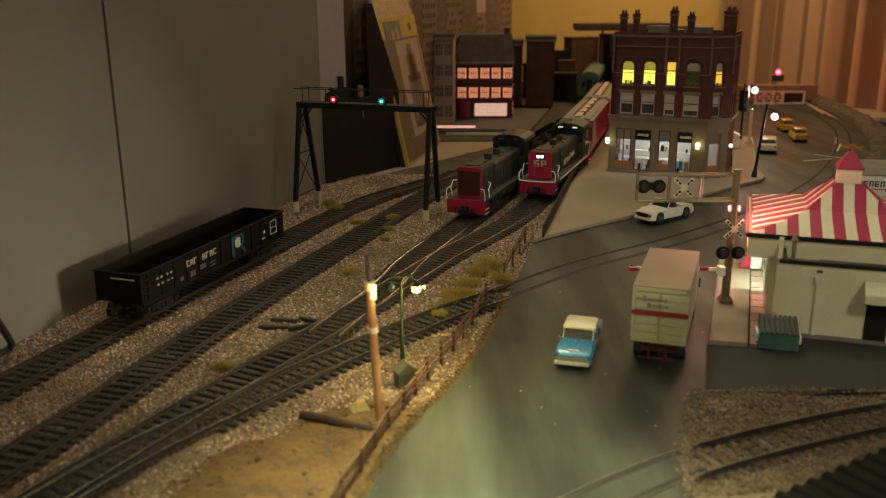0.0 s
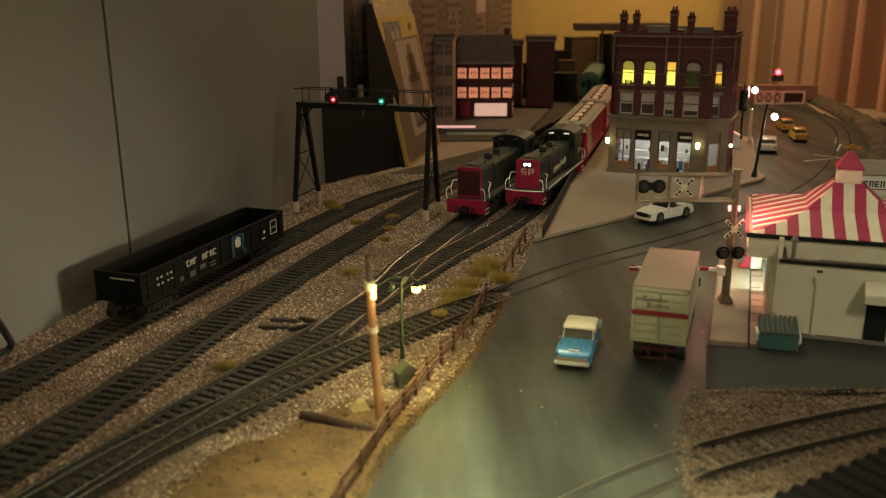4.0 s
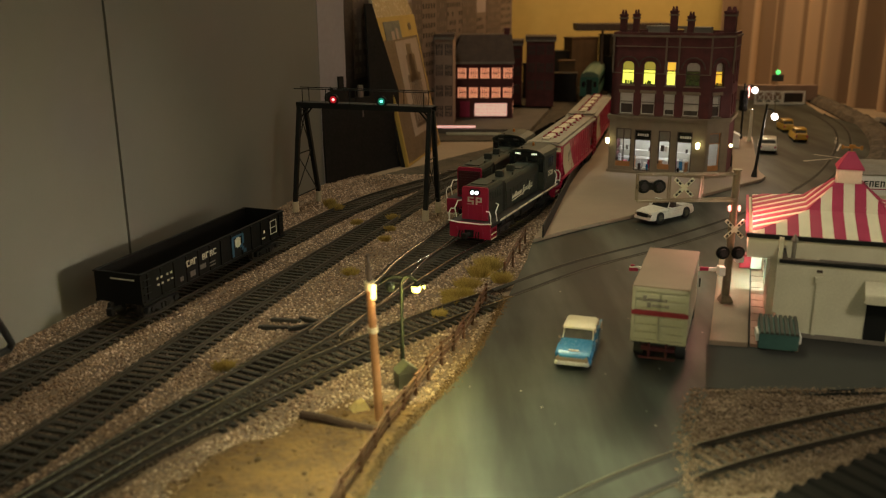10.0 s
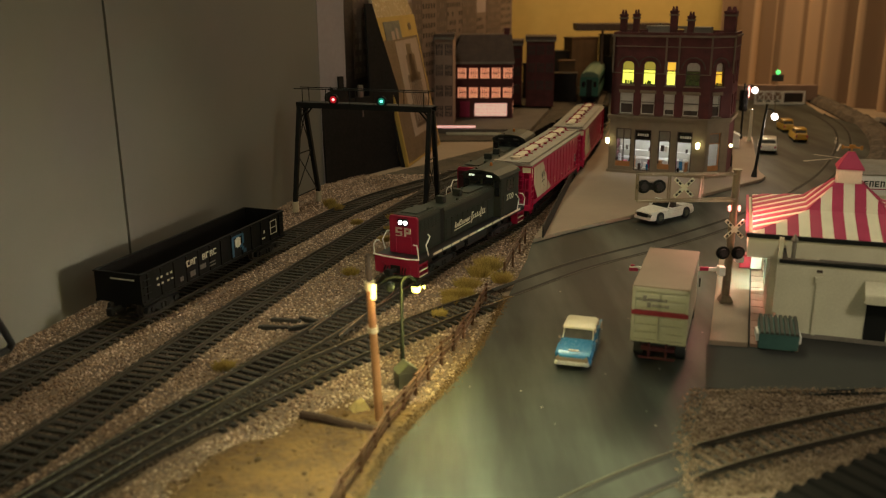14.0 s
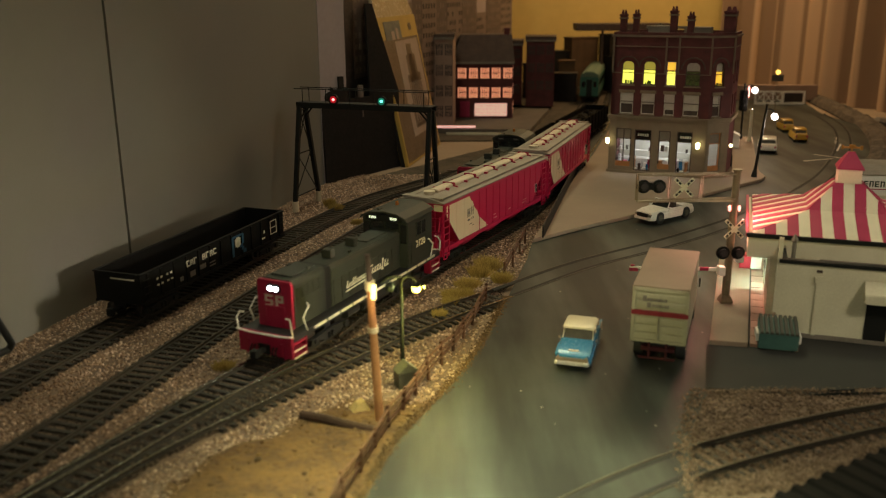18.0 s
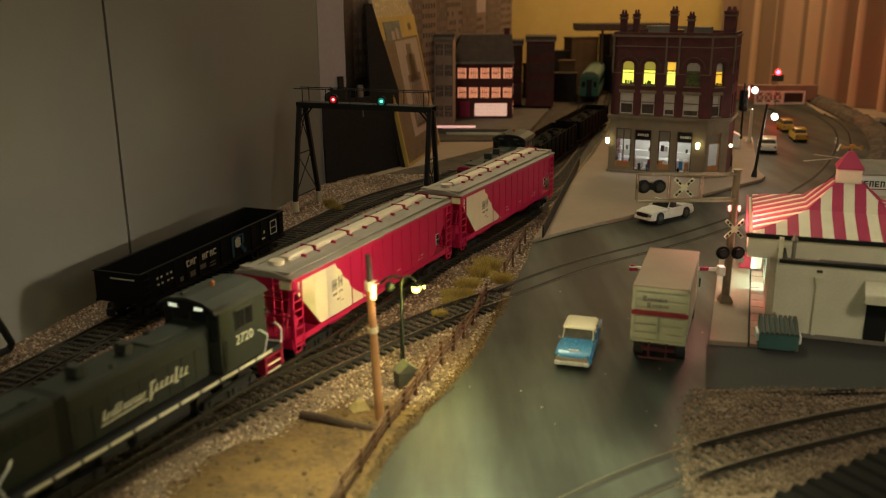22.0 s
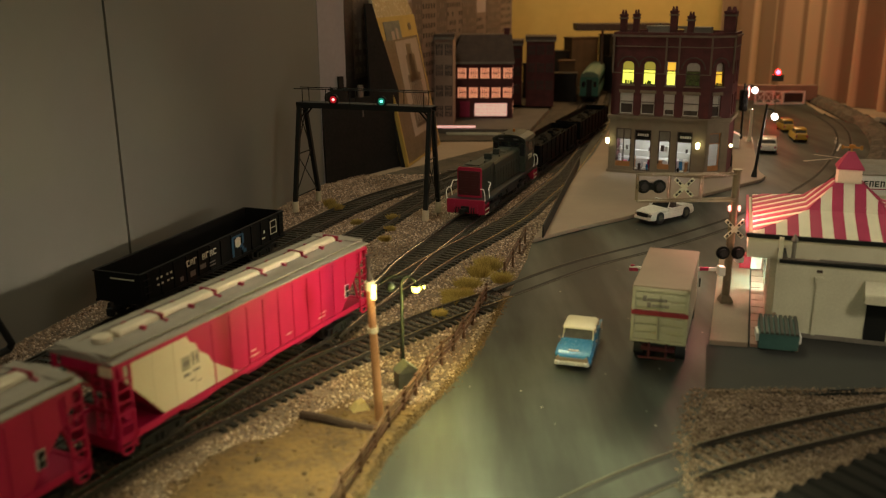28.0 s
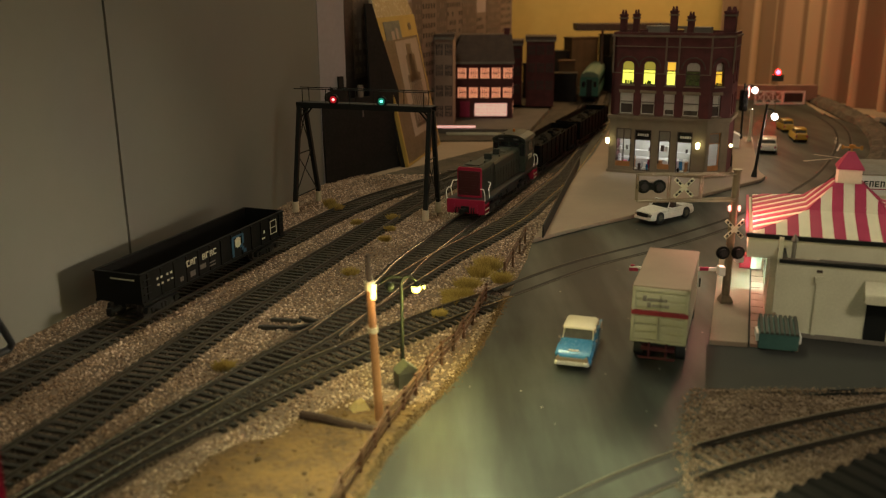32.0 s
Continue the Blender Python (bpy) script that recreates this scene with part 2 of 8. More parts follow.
class Shape:
    """Collects solids, in millimetres, for one mesh."""

    def __init__(self):
        self.v, self.f = [], []

    def add(self, verts, faces):
        k = len(self.v)
        self.v += [tuple(p) for p in verts]
        self.f += [tuple(i + k for i in q) for q in faces]
        return self

    def box(self, x0, x1, y0, y1, z0, z1):
        return self.add([(x0, y0, z0), (x1, y0, z0), (x1, y1, z0), (x0, y1, z0), (x0, y0, z1), (x1, y0, z1), (x1, y1, z1), (x0, y1, z1)],
                        [(3, 2, 1, 0), (4, 5, 6, 7), (0, 1, 5, 4), (1, 2, 6, 5), (2, 3, 7, 6), (3, 0, 4, 7)])

    def prism(self, poly, a, b, axis="z"):
        """A polygon drawn in the two other axes (in cyclic order), pushed from a to b along axis."""
        n = len(poly)
        put = {"z": lambda p, h: (p[0], p[1], h), "x": lambda p, h: (h, p[0], p[1]), "y": lambda p, h: (p[0], h, p[1])}[axis]
        vs = [put(p, a) for p in poly] + [put(p, b) for p in poly]
        return self.add(vs, [tuple(range(n))[::-1], tuple(range(n, 2 * n))] + [(i, (i + 1) % n, n + (i + 1) % n, n + i) for i in range(n)])

    def cyl(self, p, q, r, n=12, r2=None):
        p, q = Vector(p), Vector(q)
        d = (q - p).normalized()
        e = d.orthogonal().normalized()
        g = d.cross(e)
        r2 = r if r2 is None else r2
        vs = [p + (e * math.cos(t) + g * math.sin(t)) * r for t in (2 * math.pi * i / n for i in range(n))]
        vs += [q + (e * math.cos(t) + g * math.sin(t)) * r2 for t in (2 * math.pi * i / n for i in range(n))]
        return self.add(vs, [tuple(range(n))[::-1], tuple(range(n, 2 * n))] + [(i, (i + 1) % n, n + (i + 1) % n, n + i) for i in range(n)])

    def tube(self, pts, r, n=6):
        for a, b in zip(pts[:-1], pts[1:]):
            self.cyl(a, b, r, n)
        return self

    def ball(self, c, r, n=10, squash=1.0):
        rows = n // 2
        vs = [(c[0], c[1], c[2] - r * squash)]
        for j in range(1, rows):
            a = math.pi * j / rows - math.pi / 2
            vs += [(c[0] + r * math.cos(a) * math.cos(2 * math.pi * i / n), c[1] + r * math.cos(a) * math.sin(2 * math.pi * i / n), c[2] + r * squash * math.sin(a)) for i in range(n)]
        vs.append((c[0], c[1], c[2] + r * squash))
        fs = [(0, 1 + (i + 1) % n, 1 + i) for i in range(n)]
        for j in range(rows - 2):
            fs += [(1 + j * n + i, 1 + j * n + (i + 1) % n, 1 + (j + 1) * n + (i + 1) % n, 1 + (j + 1) * n + i) for i in range(n)]
        k = 1 + (rows - 2) * n
        fs += [(k + i, k + (i + 1) % n, len(vs) - 1) for i in range(n)]
        return self.add(vs, fs)

    def loft(self, rings):
        """Closed rings of equal length, joined one to the next, with caps."""
        n = len(rings[0])
        fs = [tuple(range(n))[::-1]]
        for j in range(len(rings) - 1):
            fs += [(j * n + i, j * n + (i + 1) % n, (j + 1) * n + (i + 1) % n, (j + 1) * n + i) for i in range(n)]
        fs.append(tuple(range((len(rings) - 1) * n, len(rings) * n)))
        return self.add([p for r in rings for p in r], fs)

    def mesh(self, name, material, bevel=0.0, smooth=False):
        me = bpy.data.meshes.new(name)
        me.from_pydata([(x * MM, y * MM, z * MM) for x, y, z in self.v], [], self.f)
        bm = bmesh.new()
        bm.from_mesh(me)
        bmesh.ops.recalc_face_normals(bm, faces=bm.faces)
        if bevel:
            bmesh.ops.bevel(bm, geom=[e for e in bm.edges if e.is_manifold and e.calc_face_angle(0) > 0.6], offset=bevel * MM, segments=2, affect="EDGES", clamp_overlap=True)
        if smooth:
            for fc in bm.faces:
                fc.smooth = True
            for e in bm.edges:
                e.smooth = not (e.is_manifold and e.calc_face_angle(0) > 0.7)
        bm.to_mesh(me)
        bm.free()
        me.materials.append(material)
        return me


def part(name, shape, material, parent, label="", bevel=0.0, smooth=False):
    ob = new(name, shape.mesh(name, material, bevel, smooth))
    ob.parent = parent
    if label:
        tagged(ob, label)
    return ob


def thing(name, m, label, category, group="", kind=""):
    ob = new(name)
    ob.empty_display_size = 0.01
    ob.matrix_basis = m
    return tagged(ob, label, category, group, kind)


def solid(name, shape, material, m, label, category, group="", kind="", bevel=0.0, smooth=False):
    ob = new(name, shape.mesh(name, material, bevel, smooth))
    ob.matrix_basis = m
    return tagged(ob, label, category, group, kind)


class Line:
    """A smooth line on the layout through a few points (metres), by the distance along it."""

    def __init__(self, pts):
        p = np.array(pts, float)
        p = np.vstack([2 * p[0] - p[1], p, 2 * p[-1] - p[-2]])
        out = []
        for i in range(1, len(p) - 2):
            for t in np.linspace(0, 1, 24, endpoint=False):
                a, b, c, d = p[i - 1], p[i], p[i + 1], p[i + 2]
                out.append(0.5 * (2 * b + (c - a) * t + (2 * a - 5 * b + 4 * c - d) * t * t + (3 * b - a - 3 * c + d) * t ** 3))
        out.append(p[-2])
        self.p = np.array(out)
        self.s = np.concatenate([[0], np.cumsum(np.linalg.norm(np.diff(self.p, axis=0), axis=1))])
        self.length = self.s[-1]

    def at(self, s):
        return np.array([np.interp(s, self.s, self.p[:, 0]), np.interp(s, self.s, self.p[:, 1])])

    def way(self, s):
        d = self.at(s + 0.004) - self.at(s - 0.004)
        return d / np.linalg.norm(d)

    def near(self, q):
        d = np.linalg.norm(self.p - np.array(q), axis=1)
        return d.min(), self.s[d.argmin()]


# lines of the tracks, from the camera's side to the back
WALL_TRACK = Line([(-0.262, 0.23), (-0.2105, 0.382), (-0.186, 0.452), (-0.118, 0.640), (-0.098, 0.695), (-0.066, 0.765), (-0.035, 0.812), (0.02, 0.885), (0.10, 0.985), (0.25, 1.17)])
SECOND_TRACK = Line([(-0.212, 0.20), (-0.162, 0.347), (-0.120, 0.486), (-0.070, 0.631), (-0.013, 0.790), (0.05, 0.93), (0.15, 1.12), (0.28, 1.36)])
MAIN_TRACK = Line([(-0.42, -0.55), (-0.39, -0.42), (-0.332, -0.20), (-0.287, -0.05), (-0.247, 0.06), (-0.2045, 0.165), (-0.152, 0.2771), (-0.1035, 0.377), (-0.0664, 0.4491), (-0.0295, 0.5266), (0.0007, 0.5892), (0.0327, 0.6462), (0.06, 0.6997), (0.0862, 0.768), (0.123, 0.866), (0.150, 0.955), (0.196, 1.12), (0.25, 1.33), (0.30, 1.55), (0.35, 1.78)])
LOCO_TRACK = Line([(-0.072, 0.425), (-0.0535, 0.476), (-0.0375, 0.518), (-0.0225, 0.576), (-0.0035, 0.629), (0.012, 0.671), (0.0225, 0.70), (0.060, 0.80), (0.097, 0.90), (0.140, 1.01), (0.19, 1.13), (0.27, 1.36)])
CROSS_TRACK = Line([(-0.180, 0.215), (-0.150, 0.273), (-0.127, 0.3155), (-0.112, 0.3375), (-0.0922, 0.3635), (-0.0769, 0.3841), (-0.0534, 0.415), (-0.0015, 0.4733), (0.0399, 0.512), (0.0955, 0.566), (0.170, 0.622), (0.245, 0.690), (0.330, 0.785), (0.395, 0.880), (0.470, 1.02), (0.525, 1.16), (0.555, 1.30)])
FRONT_TRACK = Line([(0.0, 0.235), (0.050, 0.276), (0.088, 0.302), (0.121, 0.319), (0.158, 0.334), (0.192, 0.3455), (0.30, 0.375), (0.42, 0.40)])
GAUGE = 0.0172

# ---- the room ----
def ring(name, pts, z0, z1, material, label, category):
    s = Shape()
    s.prism([(x * 1000, y * 1000) for x, y in pts], z0 * 1000, z1 * 1000)
    return solid(name, s, material, pose(0, 0, 0), label, category, kind="structure")


WALL_A, WALL_B = Vector((-0.335, 0.075)), Vector((-0.1165, 0.852))
wd = (WALL_B - WALL_A).normalized()
wn = Vector((-wd.y, wd.x))
SEAM = 0.4893


def wall_panel(name, a, b, z0, z1):
    p, q = WALL_A + wd * a, WALL_A + wd * b
    return ring(name, [p, q, q + wn * 0.012, p + wn * 0.012], z0, z1, WALL_PAINT, "grey painted wall panel beside the layout", "wall")


full = (WALL_B - WALL_A).length
wall_panel("wall_panel_1", -0.6, SEAM - 0.0012, -0.008, 1.2)
wall_panel("wall_panel_2", SEAM + 0.0012, full, -0.008, 1.2)
ring("wall_seam", [WALL_A + wd * (SEAM - 0.0011) + wn * 0.002, WALL_A + wd * (SEAM + 0.0011) + wn * 0.002, WALL_A + wd * (SEAM + 0.0011) + wn * 0.011, WALL_A + wd * (SEAM - 0.0011) + wn * 0.011], -0.008, 1.2, BOARD, "brown dark seam between two wall panels", "seam")
# the room's shell
ring("wall_back", [(-0.9, 1.86), (1.6, 1.86), (1.6, 1.90), (-0.9, 1.90)], -0.9, 1.6, YELLOW_PAINT, "yellow painted back wall of the room", "wall")
ring("wall_left", [(-0.94, -1.5), (-0.90, -1.5), (-0.90, 1.90), (-0.94, 1.90)], -0.9, 1.6, WALL_PAINT, "plain painted side wall of the room", "wall")
ring("wall_right", [(1.6, -1.5), (1.64, -1.5), (1.64, 1.90), (1.6, 1.90)], -0.9, 1.6, WALL_PAINT, "plain painted side wall of the room", "wall")
ring("wall_front", [(-0.94, -1.54), (1.64, -1.54), (1.64, -1.5), (-0.94, -1.5)], -0.9, 1.6, WALL_PAINT, "plain painted wall behind the viewer", "wall")
ring("ceiling", [(-0.94, -1.54), (1.64, -1.54), (1.64, 1.90), (-0.94, 1.90)], 1.6, 1.64, CEILING, "pale painted ceiling of the room", "ceiling")
ring("floor", [(-0.94, -1.54), (1.64, -1.54), (1.64, 1.90), (-0.94, 1.90)], -0.94, -0.9, FLOOR, "dark carpeted floor of the room", "floor")
ring("ground", [(-0.70, -0.80), (0.9, -0.80), (0.9, 1.855), (-0.70, 1.855)], -0.018, -0.0060, BOARD, "brown bare board of the model railway layout", "ground")


def folds(name, a, b, z0, z1, pitch, amp, material, label):
    """A hanging cloth with soft vertical folds, 3 mm thick."""
    a, b = Vector(a), Vector(b)
    d = (b - a)
    ln = d.length
    d.normalize()
    nn = Vector((-d.y, d.x))
    n = int(ln / pitch * 10)
    rnd = random.Random(4)
    ph = [rnd.uniform(0.75, 1.3) for _ in range(n // 10 + 2)]
    front, back = [], []
    for i in range(n + 1):
        u = i / n * ln
        w = amp * ph[i // 10] * (0.5 - 0.5 * math.cos(2 * math.pi * i / 10)) + 0.3 * amp * math.sin(i * 0.37)
        p = a + d * u + nn * w
        front.append(p)
        back.append(p + nn * 0.003)
    s = Shape()
    vs = [(p.x * 1000, p.y * 1000, z * 1000) for z in (z0, z1) for p in front] + [(p.x * 1000, p.y * 1000, z * 1000) for z in (z0, z1) for p in back]
    m = n + 1
    fs = []
    for i in range(n):
        fs += [(i, i + 1, m + i + 1, m + i), (2 * m + i + 1, 2 * m + i, 3 * m + i, 3 * m + i + 1), (i + 1, i, 2 * m + i, 2 * m + i + 1), (m + i, m + i + 1, 3 * m + i + 1, 3 * m + i)]
    fs += [(0, m, 3 * m, 2 * m), (n, 2 * m + n, 3 * m + n, m + n)]
    s.add(vs, fs)
    return solid(name, s, material, pose(0, 0, 0), label, "curtain", kind="structure", smooth=True)


folds("curtain", (0.555, 1.80), (0.86, 0.55), -0.0058, 1.45, 0.066, 0.024, CURTAIN, "brown hanging curtain in soft vertical folds")

# ---- roads and pavements ----
def sheet(name, pts, z0, z1, material, label, category, bevel=0.0):
    s = Shape().prism([(x * 1000, y * 1000) for x, y in pts], z0 * 1000, z1 * 1000)
    return solid(name, s, material, pose(0, 0, 0), label, category, kind="structure", bevel=bevel)


sheet("road", [(-0.034, 0.262), (-0.020, 0.322), (0.001, 0.372), (0.016, 0.412), (0.028, 0.455), (0.036, 0.487), (0.046, 0.530), (0.058, 0.578), (0.064, 0.612), (0.10, 0.75), (0.145, 0.93), (0.19, 1.10), (0.29, 1.50), (0.60, 1.50), (0.56, 1.30), (0.56, 1.10), (0.46, 0.93), (0.36, 0.79), (0.36, 0.60), (0.36, 0.43), (0.3, 0.374), (0.205, 0.369), (0.17, 0.366), (0.122, 0.370), (0.104, 0.333), (0.094, 0.295), (0.085, 0.255), (0.080, 0.20), (-0.045, 0.20)],
      -0.0058, -0.0004, ROAD, "grey painted road with worn, glint-streaked lanes and a level crossing", "road")
sheet("parking_pad", [(0.1215, 0.372), (0.155, 0.3685), (0.205, 0.371), (0.30, 0.377), (0.30, 0.43), (0.179, 0.437), (0.162, 0.428), (0.1365, 0.424)], -0.0003, 0.0001, PAD, "dark asphalt parking pad behind the restaurant", "pavement")
sheet("pavement_corner", [(0.0655, 0.617), (0.0923, 0.641), (0.1221, 0.665), (0.1533, 0.6875), (0.2347, 0.7640), (0.305, 0.8240), (0.314, 0.838), (0.316, 0.862), (0.330, 0.91), (0.38, 1.07), (0.22, 1.15), (0.165, 0.955), (0.142, 0.885)], -0.0003, 0.0026, PAVE, "tan pavement with a low kerb before the corner building", "pavement", bevel=0.4)
WALKX = [(0.1380, 0.4235), (0.1565, 0.4195), (0.212, 0.580), (0.193, 0.586)]
sheet("pavement_front", WALKX, -0.0003, 0.0026, PAVE, "tan pavement with a kerb along the restaurant", "pavement", bevel=0.3)

# ---- tracks ----
def track(line, name, label, s0=0.0, s1=None, ties=True, tie_parts=True, drop=0.0, avoid=None, tie_drop=0.0, worn=True, head=None):
    """Two rails and their ties along a line, heads at the height 0."""
    s1 = line.length if s1 is None else s1
    t = thing(name, pose(0, 0, 0), label, "track", kind="structure")
    n = max(8, int((s1 - s0) / 0.008))
    prof = [(-1.1, -2.1), (1.1, -2.1), (1.1, -1.75), (0.35, -1.55), (0.35, -0.6), (0.5, -0.45), (0.5, -0.2), (0.3, -0.05), (0.0, 0.0), (-0.3, -0.05), (-0.5, -0.2), (-0.5, -0.45), (-0.35, -0.6), (-0.35, -1.55), (-1.1, -1.75)]
    for side in (-1, 1):
        rings = []
        for i in range(n + 1):
            s = s0 + (s1 - s0) * i / n
            c, w = line.at(s), line.way(s)
            nx, ny = w[1], -w[0]
            o = side * (GAUGE / 2 + 0.0005) * 1000
            rings.append([(c[0] * 1000 + nx * (o + px), c[1] * 1000 + ny * (o + px), pz - drop) for px, pz in prof])
        r = part("rail", Shape().loft(rings), RAIL, t)
        r.data.materials.append(head or RAIL_HEAD)
        for f in r.data.polygons:
            if worn and f.normal.z > 0.7 and f.center.z > -0.0004 - drop * MM:
                f.material_index = 1
    if not ties:
        return t
    base = Shape().box(-13.6, 13.6, -1.25, 1.25, -4.2, -2.15 - drop - tie_drop).mesh("tie", TIE, bevel=0.22)
    step, s = 0.0058, s0 + 0.002
    rest = Shape()
    rnd = random.Random(len(name))
    while s < s1:
        c, w = line.at(s), line.way(s)
        ok = avoid is None or avoid.near(c)[0] > 0.0115
        if ok:
            a = math.degrees(math.atan2(w[1], w[0])) - 90 + rnd.uniform(-1.2, 1.2)
            if tie_parts and c[1] < 0.80:
                ob = new("tie", base)
                ob.matrix_basis = pose(c[0], c[1], rnd.uniform(-0.00012, 0.00008), 0, 0, a)
                ob.parent = t
            else:
                m = pose(c[0] * 1000, c[1] * 1000, 0, 0, 0, a)
                b = Shape().box(-13.6, 13.6, -1.25, 1.25, -4.2, -2.15 - drop)
                rest.add([m @ Vector(v) for v in b.v], b.f)
        s += step
    if rest.v:
        tagged(part("tie_rows", rest, TIE, t), kind="stuff")
    return t


track(WALL_TRACK, "track_1", "dark railway track beside the grey wall", worn=False)
track(SECOND_TRACK, "track_2", "dark railway track on pale gravel ballast", worn=False)
track(MAIN_TRACK, "track_3", "main railway track with worn bright rail heads")
track(LOCO_TRACK, "track_4", "siding track that joins the main track", drop=0.04, avoid=MAIN_TRACK, s0=0.02)
sc = CROSS_TRACK.near((0.036, 0.507))[1]
track(CROSS_TRACK, "track_5", "branch track that curves from the level crossing", s1=sc, drop=0.04, avoid=MAIN_TRACK)
track(CROSS_TRACK, "track_6", "flush street track sunk into the grey road", s0=sc, ties=False, worn=False)
fs0 = FRONT_TRACK.near((0.098, 0.3075))[1]
track(FRONT_TRACK, "track_7", "curved track beside the parking pad", s0=fs0, tie_drop=0.75, head=RAIL_DULL)
track(FRONT_TRACK, "track_8", "flush street track let into the road", s1=fs0, ties=False, head=RAIL_DULL)

GROOVE = mat("dark_groove", (0.018, 0.016, 0.014), (0.011, 0.010, 0.009), 0.85, size=60, fine=900, bump=0.05)


def grooves(line, s0, s1, name):
    """The flangeway strips beside the rails of a sunk track."""
    t = thing(name, pose(0, 0, 0), "dark flangeway grooves along the sunk rails", "groove", kind="structure")
    n = max(8, int((s1 - s0) / 0.01))
    for o in (-1, 1):
        rings = []
        for i in range(n + 1):
            s = s0 + (s1 - s0) * i / n
            c, w = line.at(s) * 1000, line.way(s)
            nx, ny = w[1], -w[0]
            rings.append([(c[0] + nx * q, c[1] + ny * q, z) for q, z in ((o * 6.0, -0.38), (o * 8.4, -0.38), (o * 8.4, -0.26), (o * 6.0, -0.26))])
        part("groove", Shape().loft(rings), GROOVE, t)


grooves(CROSS_TRACK, sc, CROSS_TRACK.length - 0.02, "street_groove_1")
grooves(FRONT_TRACK, 0.0, fs0, "street_groove_2")

# ---- ballast and dirt ----
ALL = (WALL_TRACK, SECOND_TRACK, MAIN_TRACK, LOCO_TRACK, CROSS_TRACK, FRONT_TRACK)
ROAD_EDGE = Line([(-0.034, 0.262), (-0.020, 0.322), (0.001, 0.372), (0.016, 0.412), (0.028, 0.455), (0.036, 0.487), (0.046, 0.530), (0.058, 0.578), (0.064, 0.612), (0.10, 0.75), (0.145, 0.93), (0.19, 1.10)])


def edge_x(y):
    return np.interp(y, ROAD_EDGE.p[:, 1], ROAD_EDGE.p[:, 0])


def wall_x(y):
    return WALL_A.x + (y - WALL_A.y) * wd.x / wd.y


def soft(x, y, f):
    return noise.noise(Vector((x * f, y * f, 3.1)))


def dirt_share(x, y):
    """How far the place lies in the yellow dirt before the branch track."""
    d, s = CROSS_TRACK.near((x, y))
    c = CROSS_TRACK.at(s)
    right = x - c[0] > 0
    if not right or y > 0.40:
        return 0.0
    return max(0.0, min(1.0, (d - 0.026 + 0.012 * soft(x, y, 40)) / 0.010)) * max(0.0, min(1.0, (0.385 - y) / 0.03))


def bed_height(x, y):
    if x > 0.075 and y < 0.38:
        d = min(FRONT_TRACK.near((x, y))[0], 0.04)
        return -0.0038 + 0.0030 * max(0.0, min(1.0, (d - 0.015) / 0.014)) + 0.0006 * soft(x, y, 60)
    d = min(min(l.near((x, y))[0] for l in ALL[:5]), 0.04)
    z = -0.0036 - 0.0012 * max(0.0, min(1.0, (d - 0.017) / 0.02))
    return z + 0.0009 * soft(x, y, 30) + 0.0004 * soft(x, y, 110) + 0.0032 * dirt_share(x, y) * (0.6 + soft(x, y, 22))


def bed(name, x0f, x1f, y0, y1, ny, nx, material, label):
    vs, fs = [], []
    for j in range(ny + 1):
        y = y0 + (y1 - y0) * j / ny
        a, b = x0f(y), x1f(y)
        for i in range(nx + 1):
            x = a + (b - a) * i / nx
            vs.append((x * 1000, y * 1000, bed_height(x, y) * 1000))
    k = len(vs)
    vs += [(x, y, -5.9) for x, y, z in vs]
    m = nx + 1
    for j in range(ny):
        for i in range(nx):
            q = (j * m + i, j * m + i + 1, (j + 1) * m + i + 1, (j + 1) * m + i)
            fs.append(q)
            fs.append(tuple(k + t for t in q[::-1]))
    edge = [i for i in range(m)] + [j * m + nx for j in range(1, ny + 1)] + [ny * m + i for i in range(nx - 1, -1, -1)] + [j * m for j in range(ny - 1, 0, -1)]
    for a, b in zip(edge, edge[1:] + edge[:1]):
        fs.append((b, a, k + a, k + b))
    return solid(name, Shape().add(vs, fs), material, pose(0, 0, 0), label, "ballast", kind="structure", smooth=True)


# Gravel base toned down so that the far yard stays dim.
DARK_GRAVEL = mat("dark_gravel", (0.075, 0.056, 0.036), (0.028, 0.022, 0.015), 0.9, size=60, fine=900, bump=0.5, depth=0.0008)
bed("ballast_bed", lambda y: wall_x(y) + 0.0005, lambda y: edge_x(y) + 0.002, 0.14, 0.852, 150, 66, GRAVEL, "tan gravel ballast bed of the railway yard")
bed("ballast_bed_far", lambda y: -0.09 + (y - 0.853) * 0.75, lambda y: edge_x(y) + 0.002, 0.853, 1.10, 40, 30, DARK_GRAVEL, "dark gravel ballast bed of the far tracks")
bed("ballast_bed_front", lambda y: np.interp(y, [0.18, 0.285, 0.3105, 0.333, 0.372], [0.078, 0.092, 0.096, 0.103, 0.118]), lambda y: 0.42, 0.18, 0.372, 50, 50, GRAVEL, "brown gravel bed of the curved track")


